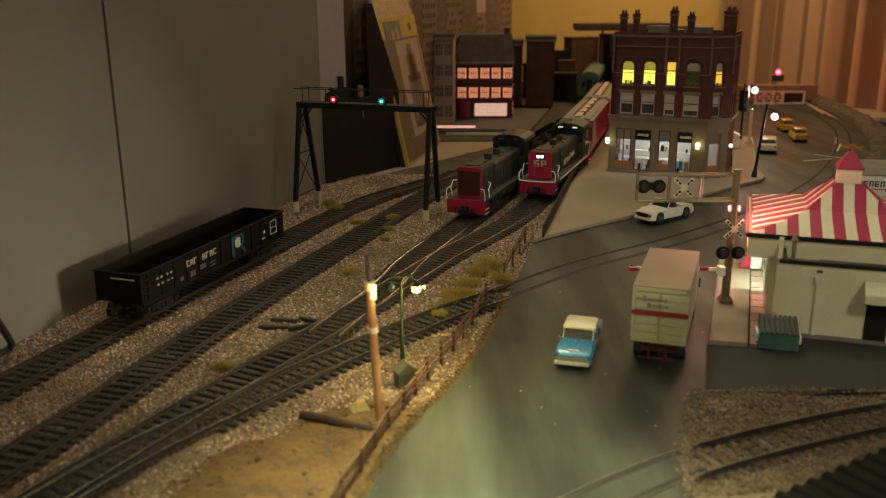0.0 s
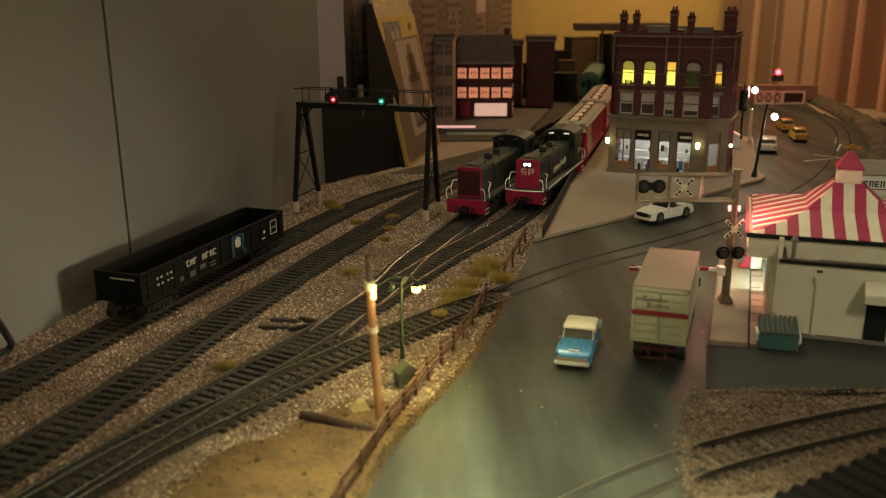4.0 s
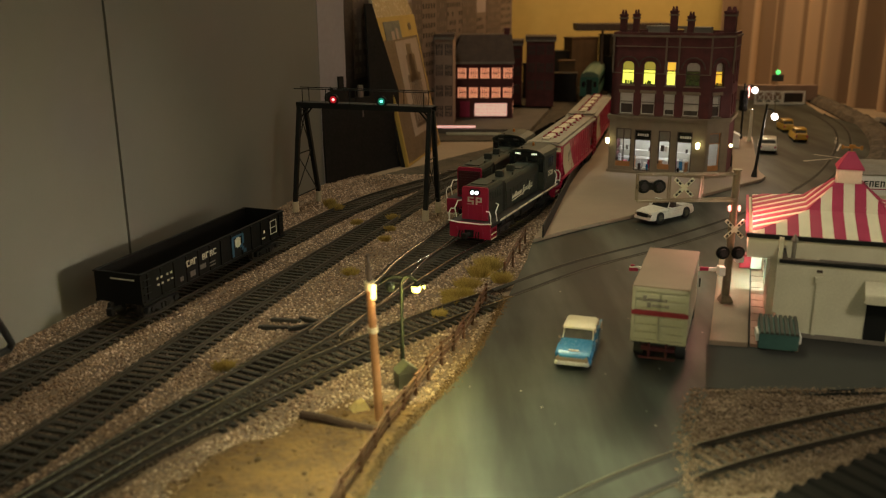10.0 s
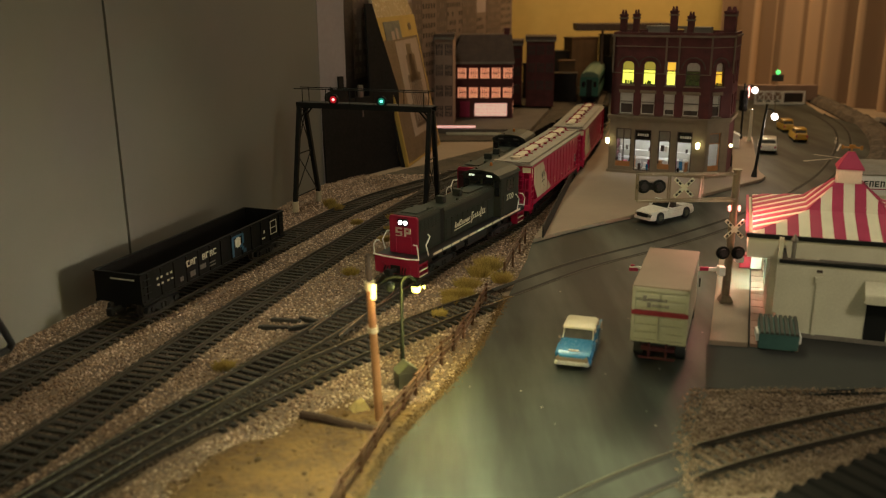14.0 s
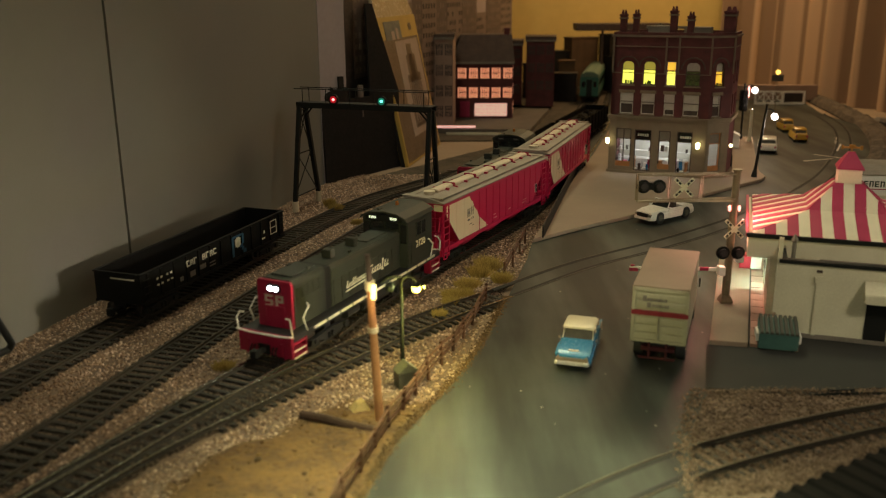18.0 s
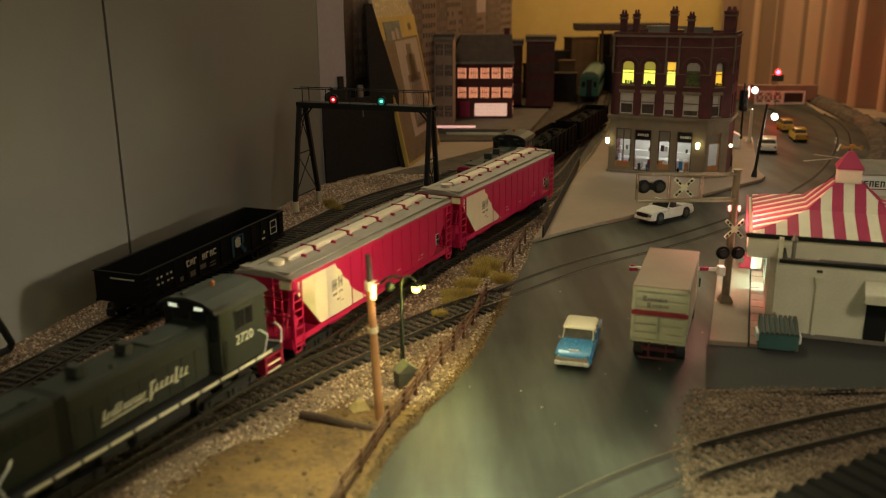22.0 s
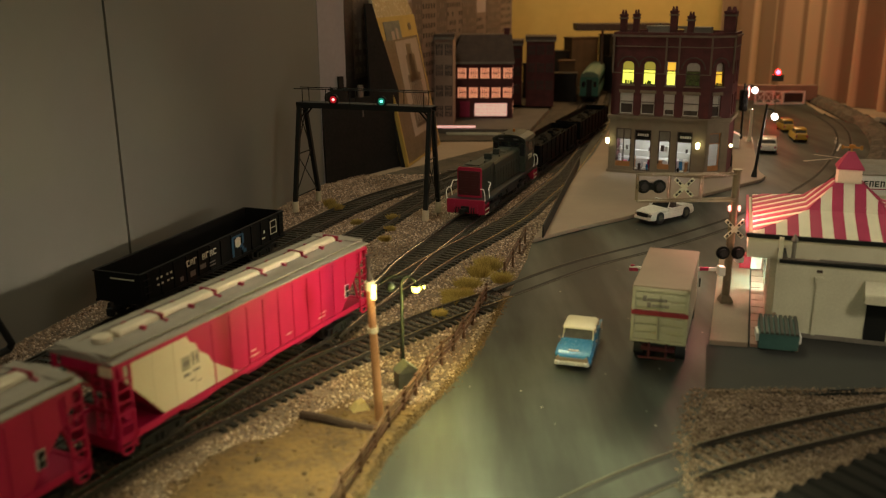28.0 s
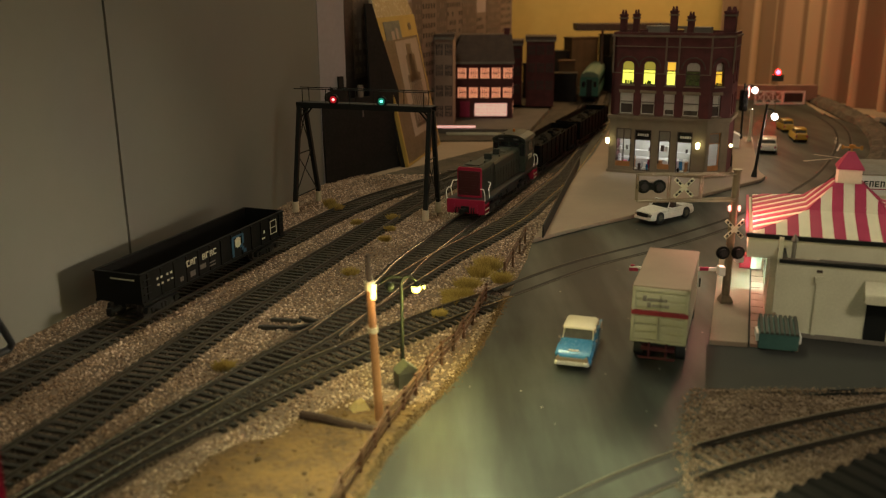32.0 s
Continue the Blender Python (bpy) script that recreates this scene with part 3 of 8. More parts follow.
def dirt_bank():
    vs, fs, nx, ny = [], [], 40, 60
    for j in range(ny + 1):
        y = 0.16 + 0.23 * j / ny
        a = float(np.interp(y, CROSS_TRACK.p[:, 1], CROSS_TRACK.p[:, 0])) + 0.018
        b = float(edge_x(y)) + 0.0008 + 0.002 * soft(0, y, 60)
        for i in range(nx + 1):
            x = a + (b - a) * i / nx
            h = bed_height(x, y) + (dirt_share(x, y) - 0.55) * 0.0016
            h = max(h, -0.0002 - 0.004 * abs(x - b) / 0.004) if x > b - 0.004 and i > nx - 3 else h
            vs.append((x * 1000, y * 1000, h * 1000))
    k = len(vs)
    vs += [(x, y, -5.9) for x, y, z in vs]
    m = nx + 1
    for j in range(ny):
        for i in range(nx):
            q = (j * m + i, j * m + i + 1, (j + 1) * m + i + 1, (j + 1) * m + i)
            fs += [q, tuple(k + t for t in q[::-1])]
    edge = [i for i in range(m)] + [j * m + nx for j in range(1, ny + 1)] + [ny * m + i for i in range(nx - 1, -1, -1)] + [j * m for j in range(ny - 1, 0, -1)]
    for a, b in zip(edge, edge[1:] + edge[:1]):
        fs.append((b, a, k + a, k + b))
    solid("dirt_bank", Shape().add(vs, fs), DIRT, pose(0, 0, 0), "yellow brown dirt bank between track and road", "dirt", kind="structure", smooth=True)


dirt_bank()


def stones(name, count, place, size, material, label, seed):
    """Loose stones as one mesh: place(rnd) gives x, y and the size's factor, or None."""
    rnd = np.random.RandomState(seed)
    octa = np.array([(1, 0, 0), (-1, 0, 0), (0, 1, 0), (0, -1, 0), (0, 0, 1), (0, 0, -1)], float)
    tri = np.array([(0, 2, 4), (2, 1, 4), (1, 3, 4), (3, 0, 4), (2, 0, 5), (1, 2, 5), (3, 1, 5), (0, 3, 5)])
    pos = [q for q in (place(rnd) for _ in range(count)) if q]
    n = len(pos)
    pos = np.array(pos)
    rad = size * pos[:, 3] * rnd.uniform(0.55, 1.35, n)
    v = octa[None] * rnd.uniform(0.6, 1.25, (n, 6, 1))
    ang = rnd.uniform(0, 2 * np.pi, n)
    c, s = np.cos(ang), np.sin(ang)
    v = np.stack([v[..., 0] * c[:, None] - v[..., 1] * s[:, None], v[..., 0] * s[:, None] + v[..., 1] * c[:, None], v[..., 2] * 0.75 + v[..., 0] * rnd.uniform(-0.3, 0.3, (n, 1))], -1)
    v = v * rad[:, None, None] + pos[:, None, :3]
    me = bpy.data.meshes.new(name)
    me.vertices.add(n * 6)
    me.vertices.foreach_set("co", v.reshape(-1))
    me.loops.add(n * 24)
    me.loops.foreach_set("vertex_index", (tri[None] + 6 * np.arange(n)[:, None, None]).reshape(-1))
    me.polygons.add(n * 8)
    me.polygons.foreach_set("loop_start", np.arange(n * 8) * 3)
    me.update(calc_edges=True)
    me.materials.append(material)
    return tagged(new(name, me), label, "stones", kind="stuff")


TRACK_PTS = [np.array(l.p) for l in ALL]


def clear_of_ties(x, y, lines):
    """Distance to the nearest of the tracks' middle lines."""
    return min(np.hypot(TRACK_PTS[i][:, 0] - x, TRACK_PTS[i][:, 1] - y).min() for i in lines)


def yard_place(rnd):
    y = 0.19 + 0.70 * rnd.rand() ** 1.45
    a, b = wall_x(y) + 0.001, edge_x(y) - 0.001
    x = a + (b - a) * rnd.rand()
    d = clear_of_ties(x, y, range(5))
    z = bed_height(x, y)
    if y < 0.40 and dirt_share(x, y) > 0.3 + 0.7 * rnd.rand():
        return None
    if d < 0.0142:
        return None
    return (x, y, z + 0.0002, 1.0)


def front_place(rnd):
    y = 0.285 + 0.088 * rnd.rand()
    x = 0.085 + 0.16 * rnd.rand()
    if x < np.interp(y, [0.18, 0.285, 0.3105, 0.333, 0.372], [0.078, 0.092, 0.096, 0.103, 0.118]) + 0.001 + 0.004 * rnd.rand():
        return None
    d = clear_of_ties(x, y, (5,))
    if d < 0.0142:
        return (x, y, -0.0029 - 0.0005 * rnd.rand(), 0.85) if rnd.rand() < 0.85 else None
    return (x, y, bed_height(x, y) + 0.0002, 0.9)


BALLAST = island_mat("ballast_stones", [(0.086, 0.053, 0.035), (0.430, 0.295, 0.201), (0.224, 0.145, 0.098), (0.688, 0.515, 0.402), (0.361, 0.245, 0.167), (0.146, 0.095, 0.067)])
stones("ballast_stones", 80000, yard_place, 0.00084, BALLAST, "tan and grey loose ballast stones", 3)
BROWN_BALLAST = island_mat("brown_ballast", [(0.055, 0.036, 0.024), (0.157, 0.106, 0.069), (0.087, 0.059, 0.040), (0.249, 0.175, 0.121), (0.116, 0.079, 0.053)])
stones("ballast_stones_front", 13000, front_place, 0.00098, BROWN_BALLAST, "brown loose ballast stones", 5)


def oily_place(rnd):
    """Between the ties, where the stones are stained dark."""
    k = rnd.randint(5)
    p = TRACK_PTS[k]
    i = int(rnd.rand() ** 1.3 * (len(p) - 1)) if p[0][1] < p[-1][1] else int((1 - rnd.rand() ** 1.3) * (len(p) - 1))
    c = p[i] + (p[min(i + 1, len(p) - 1)] - p[i]) * rnd.rand()
    x, y = c[0] + rnd.uniform(-0.0145, 0.0145), c[1]
    if y < 0.19 or y > 0.95 or (k == 4 and x > edge_x(y) - 0.004):
        return None
    return (x, y, -0.0026 - 0.0006 * rnd.rand() + (0.0004 if k == 4 else 0), 0.8)


OILY = island_mat("oily_ballast", [(0.030, 0.022, 0.016), (0.077, 0.057, 0.041), (0.045, 0.032, 0.024), (0.178, 0.133, 0.102), (0.059, 0.045, 0.032), (0.036, 0.026, 0.020)])
stones("oily_ballast_stones", 62000, oily_place, 0.00086, OILY, "dark oil-stained ballast stones between the ties", 11)


def clod_place(rnd):
    y = 0.262 + 0.12 * rnd.rand()
    x = -0.11 + 0.12 * rnd.rand()
    if dirt_share(x, y) < 0.5 or x > edge_x(y) - 0.002:
        return None
    return (x, y, bed_height(x, y) + 0.0008, 0.35 + 1.5 * rnd.rand() ** 6)


CLODS = island_mat("dirt_clods", [(0.060, 0.033, 0.012), (0.133, 0.077, 0.025), (0.042, 0.024, 0.010), (0.163, 0.098, 0.038)])
stones("dirt_clods", 1300, clod_place, 0.0009, CLODS, "small clods and crumbs on the yellow dirt", 13)


def verge_place(rnd):
    """The strip of crumbled earth along the road's edge."""
    y = 0.262 + 0.24 * rnd.rand()
    x = float(edge_x(y)) + rnd.normal(-0.0012, 0.0016)
    return (x, y, -0.0006 + 0.0002 * rnd.rand(), 0.4 + 0.5 * rnd.rand())


def spill_place(rnd):
    """Gravel that has rolled over the road's edge beside the curved track."""
    y = 0.270 + 0.102 * rnd.rand()
    x = float(np.interp(y, [0.18, 0.285, 0.3105, 0.333, 0.372], [0.078, 0.092, 0.096, 0.103, 0.118])) + rnd.normal(-0.0005, 0.0022)
    return (x, y, -0.0001, 0.3 + 0.5 * rnd.rand())


def pad_place(rnd):
    x = 0.120 + 0.09 * rnd.rand()
    return (x, 0.3690 + rnd.normal(-0.0008, 0.0012), 0.0002, 0.3 + 0.5 * rnd.rand())


stones("gravel_spill", 900, spill_place, 0.00098, BROWN_BALLAST, "loose gravel spilled over the road's edge", 19)
stones("gravel_spill", 700, pad_place, 0.00098, BROWN_BALLAST, "loose gravel along the parking pad's edge", 23)
stones("verge_crumbs", 3600, verge_place, 0.00075, CLODS, "crumbled yellow earth along the road's edge", 17)

# ---- rolling stock (x forwards along the car, millimetres, rail heads at 0) ----
LETTER = mat("cream_lettering", (0.74, 0.69, 0.52), None, 0.6, size=300, fine=2500, bump=0.0)
GREY_LETTER = mat("grey_lettering", (0.16, 0.14, 0.12), None, 0.6, size=300, fine=2500, bump=0.0)
HEADLIGHT = glow("headlight_glow", (0.88, 0.96, 1.0), 60.0)
NUMBER_GLOW = glow("number_board_glow", (0.92, 1.0, 0.72), 0.9)
GONDOLA_BLACK = mat("gondola_black", (0.006, 0.006, 0.006), (0.004, 0.004, 0.004), 0.55, size=60, fine=1500, bump=0.05, spec=0.14)
DIM_BLUE = mat("dim_blue_lettering", (0.022, 0.085, 0.15), (0.015, 0.06, 0.11), 0.6, size=300, fine=2500, bump=0.0)
# Cream toned down to a middle between its brighter and dimmer look.
NOSE_LETTER = mat("toned_nose_lettering", (0.52, 0.44, 0.36), (0.44, 0.36, 0.29), 0.6, size=300, fine=2500, bump=0.0)
SOFT_LETTER = mat("tan_lettering", (0.32, 0.28, 0.19), None, 0.6, size=300, fine=2500, bump=0.0)
WINDOW_DARK = mat("dark_window", (0.012, 0.013, 0.013), None, 0.12, size=60, fine=900, bump=0.0, spec=0.6)
AMBER = mat("amber_lens", (0.45, 0.16, 0.04), None, 0.2, size=60, fine=900, bump=0.0)
DARK_TRIM_RED = mat("dark_red_shutter", (0.055, 0.007, 0.009), None, 0.6, size=100, fine=1500, bump=0.05)
WHEEL = mat("wheel_steel", (0.06, 0.05, 0.045), (0.035, 0.03, 0.028), 0.4, 0.7, size=200, fine=1500, bump=0.05)


def bogie(parent, x, half, material, wheel=4.6, label=""):
    """A two-axle truck: side frames, bolster, springs, and two wheelsets."""
    s = Shape()
    for y in (-1, 1):
        a, b = sorted((y * 11.6, y * 14.0))
        s.prism([(-half - 4.5, 3.6), (-half - 3.5, 6.6), (-3.5, 7.6), (3.5, 7.6), (half + 3.5, 6.6), (half + 4.5, 3.6), (half + 2.2, 2.9), (half - 3, 4.6), (4, 2.4), (-4, 2.4), (-half + 3, 4.6), (-half - 2.2, 2.9)], a, b, "y")
        for k in (-half, half):
            s.cyl((k, y * 13.6, wheel), (k, y * 15.0, wheel), 1.5, 10)
        for k in (-1.6, 1.6):
            s.cyl((k, y * 14.0, 3.0), (k, y * 14.0, 6.2), 0.9, 8)
    s.box(-3, 3, -12, 12, 5.0, 9.5)
    t = part("truck", s, material, parent, label)
    t.location.x = x * MM
    for k in (-half, half):
        w = Shape()
        w.cyl((0, -11, 0), (0, 11, 0), 1.0, 8)
        for y in (-1, 1):
            w.cyl((0, y * 8.0, 0), (0, y * 10.6, 0), wheel, 22).cyl((0, y * 7.4, 0), (0, y * 8.0, 0), wheel + 0.5, 22)
        o = part("wheelset", w, WHEEL, t, smooth=True)
        o.location = (k * MM, 0, wheel * MM)
    return t


def coupler(parent, x, way):
    s = Shape().box(min(x, x + way * 9), max(x, x + way * 9), -1.3, 1.3, 6.8, 9.0)
    s.box(*sorted((x + way * 7.5, x + way * 11)), -2.2, 1.4, 5.8, 10.0)
    return part("coupler", s, BLACK, parent, bevel=0.3)


def written(text, size, depth, material, name, parent, m, label=""):
    """Raised characters in the built-in font, as a mesh."""
    c = bpy.data.curves.new(name, "FONT")
    c.body, c.size, c.extrude, c.align_x, c.align_y = text, size * MM, depth * MM, "CENTER", "CENTER"
    c.resolution_u = 3
    tmp = bpy.data.objects.new(name, c)
    me = bpy.data.meshes.new_from_object(tmp)
    bpy.data.objects.remove(tmp)
    me.materials.clear()
    me.materials.append(material)
    ob = new(name, me)
    ob.parent, ob.matrix_basis = parent, m
    if label:
        tagged(ob, label)
    return ob


def locomotive(m, label, lit):
    t = thing("locomotive", m, label, "locomotive", "switcher locomotives")
    X = lambda u: (70.5 - u) * 1.058 + 0.9  # u runs back from the headlight

    def bx(s, u0, u1, y0, y1, z0, z1):
        return s.box(X(u1), X(u0), y0, y1, z0, z1)
    part("walkway", bx(Shape(), -8, 147, -16.3, 16.3, 12.6, 15.6), DARK_STEEL, t, "dark grey walkway deck", bevel=0.3)
    for y in (-1, 1) if lit else ():
        st = Shape()
        u = 9.0
        while u < 136:
            bx(st, u, u + 10.4, *sorted((y * 16.25, y * 16.7)), 14.0, 15.4)
            u += 12.0
        part("sill_stripe", st, LETTER, t, "cream reflective sill stripe")
    for u0, u1, d in ((-9.5, -7.5, -1), (146.5, 148.5, 1)):
        p = bx(Shape(), u0, u1, -16, 16, 4.5, 15.8)
        for y in (-10, 10):
            bx(p, u0 - 0.6, u1 + 0.6, y - 1, y + 1, 5, 12)
        part("pilot", p, SCARLET, t, "scarlet end pilot", bevel=0.4)
        out = u0 - 0.5 if d < 0 else u1 + 0.5
        part("coupler_pocket", bx(Shape(), *sorted((out, out + d * 0.6)), -3.4, 3.4, 5.4, 10.6), BLACK, t, "black coupler pocket")
        for y in (-7.4, -5.4, 5.4, 7.4):
            part("air_hose", Shape().tube([(X(out), y, 9.6), (X(out + d * 1.5), y * 1.03, 7.4), (X(out + d * 1.2), y * 1.05, 4.4)], 0.42), BLACK, t, "black air hose")
        for y in (-1, 1):
            s = Shape()
            a, b = sorted((u0, u0 - d * 12))
            for k in range(3):
                bx(s, a + 1.5, b - 1.0, *sorted((y * 11.5, y * 16.2)), 4.0 + 3.6 * k, 4.9 + 3.6 * k)
            bx(s, b - 1.0, b, *sorted((y * 11.5, y * 16.2)), 3.6, 13) if d < 0 else bx(s, a, a + 1.0, *sorted((y * 11.5, y * 16.2)), 3.6, 13)
            bx(s, a, b, *sorted((y * 11.2, y * 11.8)), 3.6, 13)
            part("step_well", s, SCARLET, t)
            edge = Shape()
            for k in range(2):
                bx(edge, a + 1.5, b - 1.0, *sorted((y * 16.0, y * 16.5)), 4.0 + 3.6 * k, 4.9 + 3.6 * k)
            part("step_edge", edge, LETTER, t)
            ue = u0 + (0.8 if d < 0 else 0.2)
            r = Shape().tube([(X(ue), y * 16.3, 15.5), (X(ue - d * -1.0), y * 16.3, 22), (X(ue), y * 15.0, 25), (X(ue), y * 12.5, 25.2)], 0.42)
            part("handrail", r, WHITE, t, "white handrail")
            r = Shape().tube([(X(ue - d * 12), y * 16.2, 15.5), (X(ue - d * 9), y * 16.2, 23), (X(ue - d * 14), y * 16.2, 27.5), (X(ue - d * 17), y * 13, 27.5)], 0.42)
            part("handrail", r, WHITE, t, "white handrail")
        if not lit:
            continue
        r = Shape().tube([(X(u0 + d * 0.6), y, 16.4 - (0.8 if abs(y) < 10 else 0)) for y in (-16.5, -9, 0, 9, 16.5)], 0.5)
        part("end_rail", r, WHITE, t, "white end rail")
    nose = Shape().prism([(-10.3, 15.6), (10.3, 15.6), (10.3, 39.0), (9.4, 40.2), (-9.4, 40.2), (-10.3, 39.0)], X(1.6), X(-0.4), "x")
    part("nose_panel", nose, SCARLET, t, "scarlet hood end", bevel=0.3)
    if not lit:
        part("nose_shutter", bx(Shape(), -0.9, -0.3, -9.2, 9.2, 17.5, 37.4), DARK_TRIM_RED, t, "dark red radiator shutter")
        for k in range(9):
            part("shutter_slat", bx(Shape(), -1.25, -0.85, -8.6, 8.6, 18.6 + k * 2.1, 19.6 + k * 2.1), DARK_TRIM_RED, t)
    fr = Shape()
    for y in (-5.6, 5.6):
        bx(fr, -1.0, -0.3, y - 0.5, y + 0.5, 16.5, 27)
    bx(fr, -1.0, -0.3, -6, 6, 26.2, 27.2)
    if lit:
        part("nose_door", fr, SCARLET, t)
    h = Shape().prism([(-10.2, 15.6), (10.2, 15.6), (10.2, 38.2), (8.6, 40.4), (-8.6, 40.4), (-10.2, 38.2)], X(29), X(1.6), "x")
    part("front_hood", h, LOCO_GREY, t, bevel=0.4)
    part("hood_recess", bx(Shape(), 29, 34, -9.6, 9.6, 15.6, 39.0), BLACK, t)
    h = Shape().prism([(-10.0, 15.6), (10.0, 15.6), (10.0, 36.8), (8.4, 38.6), (-8.4, 38.6), (-10.0, 36.8)], X(107), X(34), "x")
    part("long_hood", h, LOCO_GREY, t, bevel=0.4)
    for k in range(9):
        for y in (-1, 1):
            d = bx(Shape(), 36 + k * 7.6, 42.6 + k * 7.6, *sorted((y * 9.95, y * 10.35)), 16.6, 30.5)
            part("hood_door", d, LOCO_GREY, t, bevel=0.12)
    for k in range(5):
        g = Shape()
        for j in range(6):
            bx(g, 4 + k * 4.6, 7.8 + k * 4.6, -10.55, 10.55, 30 + j * 1.1, 30.5 + j * 1.1)
        part("grille", g, LOCO_GREY, t)
    top = bx(Shape(), 6, 26, -6.5, 6.5, 40.2, 41.2)
    part("radiator_cap", top, LOCO_ROOF, t, bevel=0.4)
    for u in (47, 70):
        part("exhaust_pipe", bx(Shape(), u - 2.2, u + 2.2, -3, 3, 38.4, 43.4), LOCO_ROOF, t, bevel=0.4)
    part("roof_hatch", bx(Shape(), 78, 100, -5, 5, 38.4, 39.4), LOCO_ROOF, t, bevel=0.3)
    for u, y in ((20, 6), (20, -6), (58, 6.5), (88, -6.5)):
        part("lifting_eye", bx(Shape(), u - 1, u + 1, y - 0.4, y + 0.4, 38.4, 42.2 if u == 20 else 40.2), LOCO_ROOF, t)
    cab = Shape().prism([(-15.6, 15.6), (15.6, 15.6), (15.6, 44.6), (14.4, 46.6), (9, 48.8), (0, 49.7), (-9, 48.8), (-14.4, 46.6), (-15.6, 44.6)], X(138), X(107), "x")
    part("cab", cab, LOCO_GREY, t, "dark grey cab with an arched roof", bevel=0.4)
    roof = Shape().prism([(-16.4, 44.6), (-15.0, 46.9), (-9.4, 49.4), (0, 50.4), (9.4, 49.4), (15.0, 46.9), (16.4, 44.6), (14.4, 45.6), (9, 48.2), (0, 49.2), (-9, 48.2), (-14.4, 45.6)], X(139.4), X(104.4), "x")
    part("cab_roof", roof, LOCO_ROOF, t, bevel=0.1)
    part("cab_brow", bx(Shape(), 105.4, 107.1, -12.6, 12.6, 43.8, 48.0), BLACK, t, "black panel under the cab roof", bevel=0.3)
    for y in (-1, 1):
        part("cab_window", bx(Shape(), 106.6, 107.2, *sorted((y * 10.6, y * 14.6)), 31, 42.6), WINDOW_DARK, t)
        part("cab_window", bx(Shape(), 106.6, 107.2, *sorted((y * 1.0, y * 9.4)), 39.4, 43.2), WINDOW_DARK, t)
        w = Shape().prism([(X(117.5), 33.5), (X(128.5), 33.5), (X(128.5), 41.6), (X(117.5), 41.6)][::1], *sorted((y * 15.5, y * 15.85)), "y")
        part("side_window", w, WINDOW_DARK, t)
        fr = Shape()
        for a, b, c, d in ((116.9, 117.6, 33, 42.1), (128.4, 129.1, 33, 42.1), (116.9, 129.1, 41.6, 42.3), (116.9, 129.1, 32.8, 33.5), (122.7, 123.3, 33, 42.1)):
            bx(fr, a, b, *sorted((y * 15.5, y * 16.05)), c, d)
        part("window_frame", fr, LOCO_GREY, t)
        part("cab_grab", Shape().tube([(X(109.5), y * 16.3, 18), (X(109.5), y * 16.5, 31)], 0.32), LOCO_GREY, t)
        part("number_board", bx(Shape(), 104.7, 105.6, *sorted((y * 4.6, y * 9.8)), 45.0, 47.3), BLACK, t, "black number board")
        dg = Shape()
        for k in range(4):
            bx(dg, 104.5, 104.75, *sorted((y * (5.0 + k * 1.2), y * (5.7 + k * 1.2))), 45.4, 46.9)
        part("number_digits", dg, NUMBER_GLOW if lit else GREY_LETTER, t, "lit pale number digits as bars" if lit else "")
        written("2720", 6.2, 0.12, LETTER, "cab_number", t, Matrix.Translation(Vector((X(122.5), y * 15.75, 28.0)) * MM) @ (pose(0, 0, 0, 90, 0, 180) if y > 0 else pose(0, 0, 0, 90, 0, 0)), "cream cab number")
    part("beacon", Shape().cyl((X(122), 0, 50.0), (X(122), 0, 51.2), 1.1, 10).ball((X(122), 0, 51.9), 1.1, 10), AMBER, t, "amber roof beacon", smooth=True)
    part("horn", Shape().cyl((X(112), -5, 49.8), (X(108), -5, 50.2), 0.5, 8, 0.9), LOCO_ROOF, t)
    if lit:
        for y in (-1.75, 1.75):
            part("headlight_housing", Shape().cyl((X(0.4), y, 36.2), (X(-0.9), y, 36.2), 2.6, 16), BLACK, t, "black headlight housing", smooth=True)
            part("headlight", Shape().cyl((X(-0.2), y, 36.2), (X(-1.15), y, 36.2), 1.15, 16), HEADLIGHT, t, "lit white headlight")
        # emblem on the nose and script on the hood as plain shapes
        e = Shape()
        for y0 in (-5.6, 0.8):
            for z0 in (31.6, 29.0) if y0 > 0 else (31.6, 29.0, 26.4):
                bx(e, -0.75, -0.35, y0, y0 + 4.8, z0, z0 + 1.15)
        bx(e, -0.75, -0.35, -5.6, -4.3, 29.0, 32.7)
        bx(e, -0.75, -0.35, -2.1, -0.8, 26.4, 30.1)
        bx(e, -0.75, -0.35, 0.8, 2.1, 26.4, 32.7)
        bx(e, -0.75, -0.35, 4.3, 5.6, 29.0, 32.7)
        part("nose_emblem", e, NOSE_LETTER, t, "cream block emblem on the nose")
        sc = Shape()

        def stroke(u, w, z0, z1, lean=1.6):
            sc.prism([(X(u), z0), (X(u + w), z0), (X(u + w + lean), z1), (X(u + lean), z1)], 10.34, 10.62, "y")
        sc.prism([(X(47), 19.8), (X(69.5), 20.6), (X(69.5), 21.3), (X(47), 20.4)], 10.34, 10.62, "y")
        for i in range(11):
            stroke(47.6 + i * 1.95, 0.85, 21.6 + i * 0.06, (25.6 if i in (0, 3, 4) else 24.0) + i * 0.06, 1.1)
            if i % 3 != 1:
                stroke(48.2 + i * 1.95, 1.2, 21.6 + i * 0.06, 22.2 + i * 0.06, 0.2)
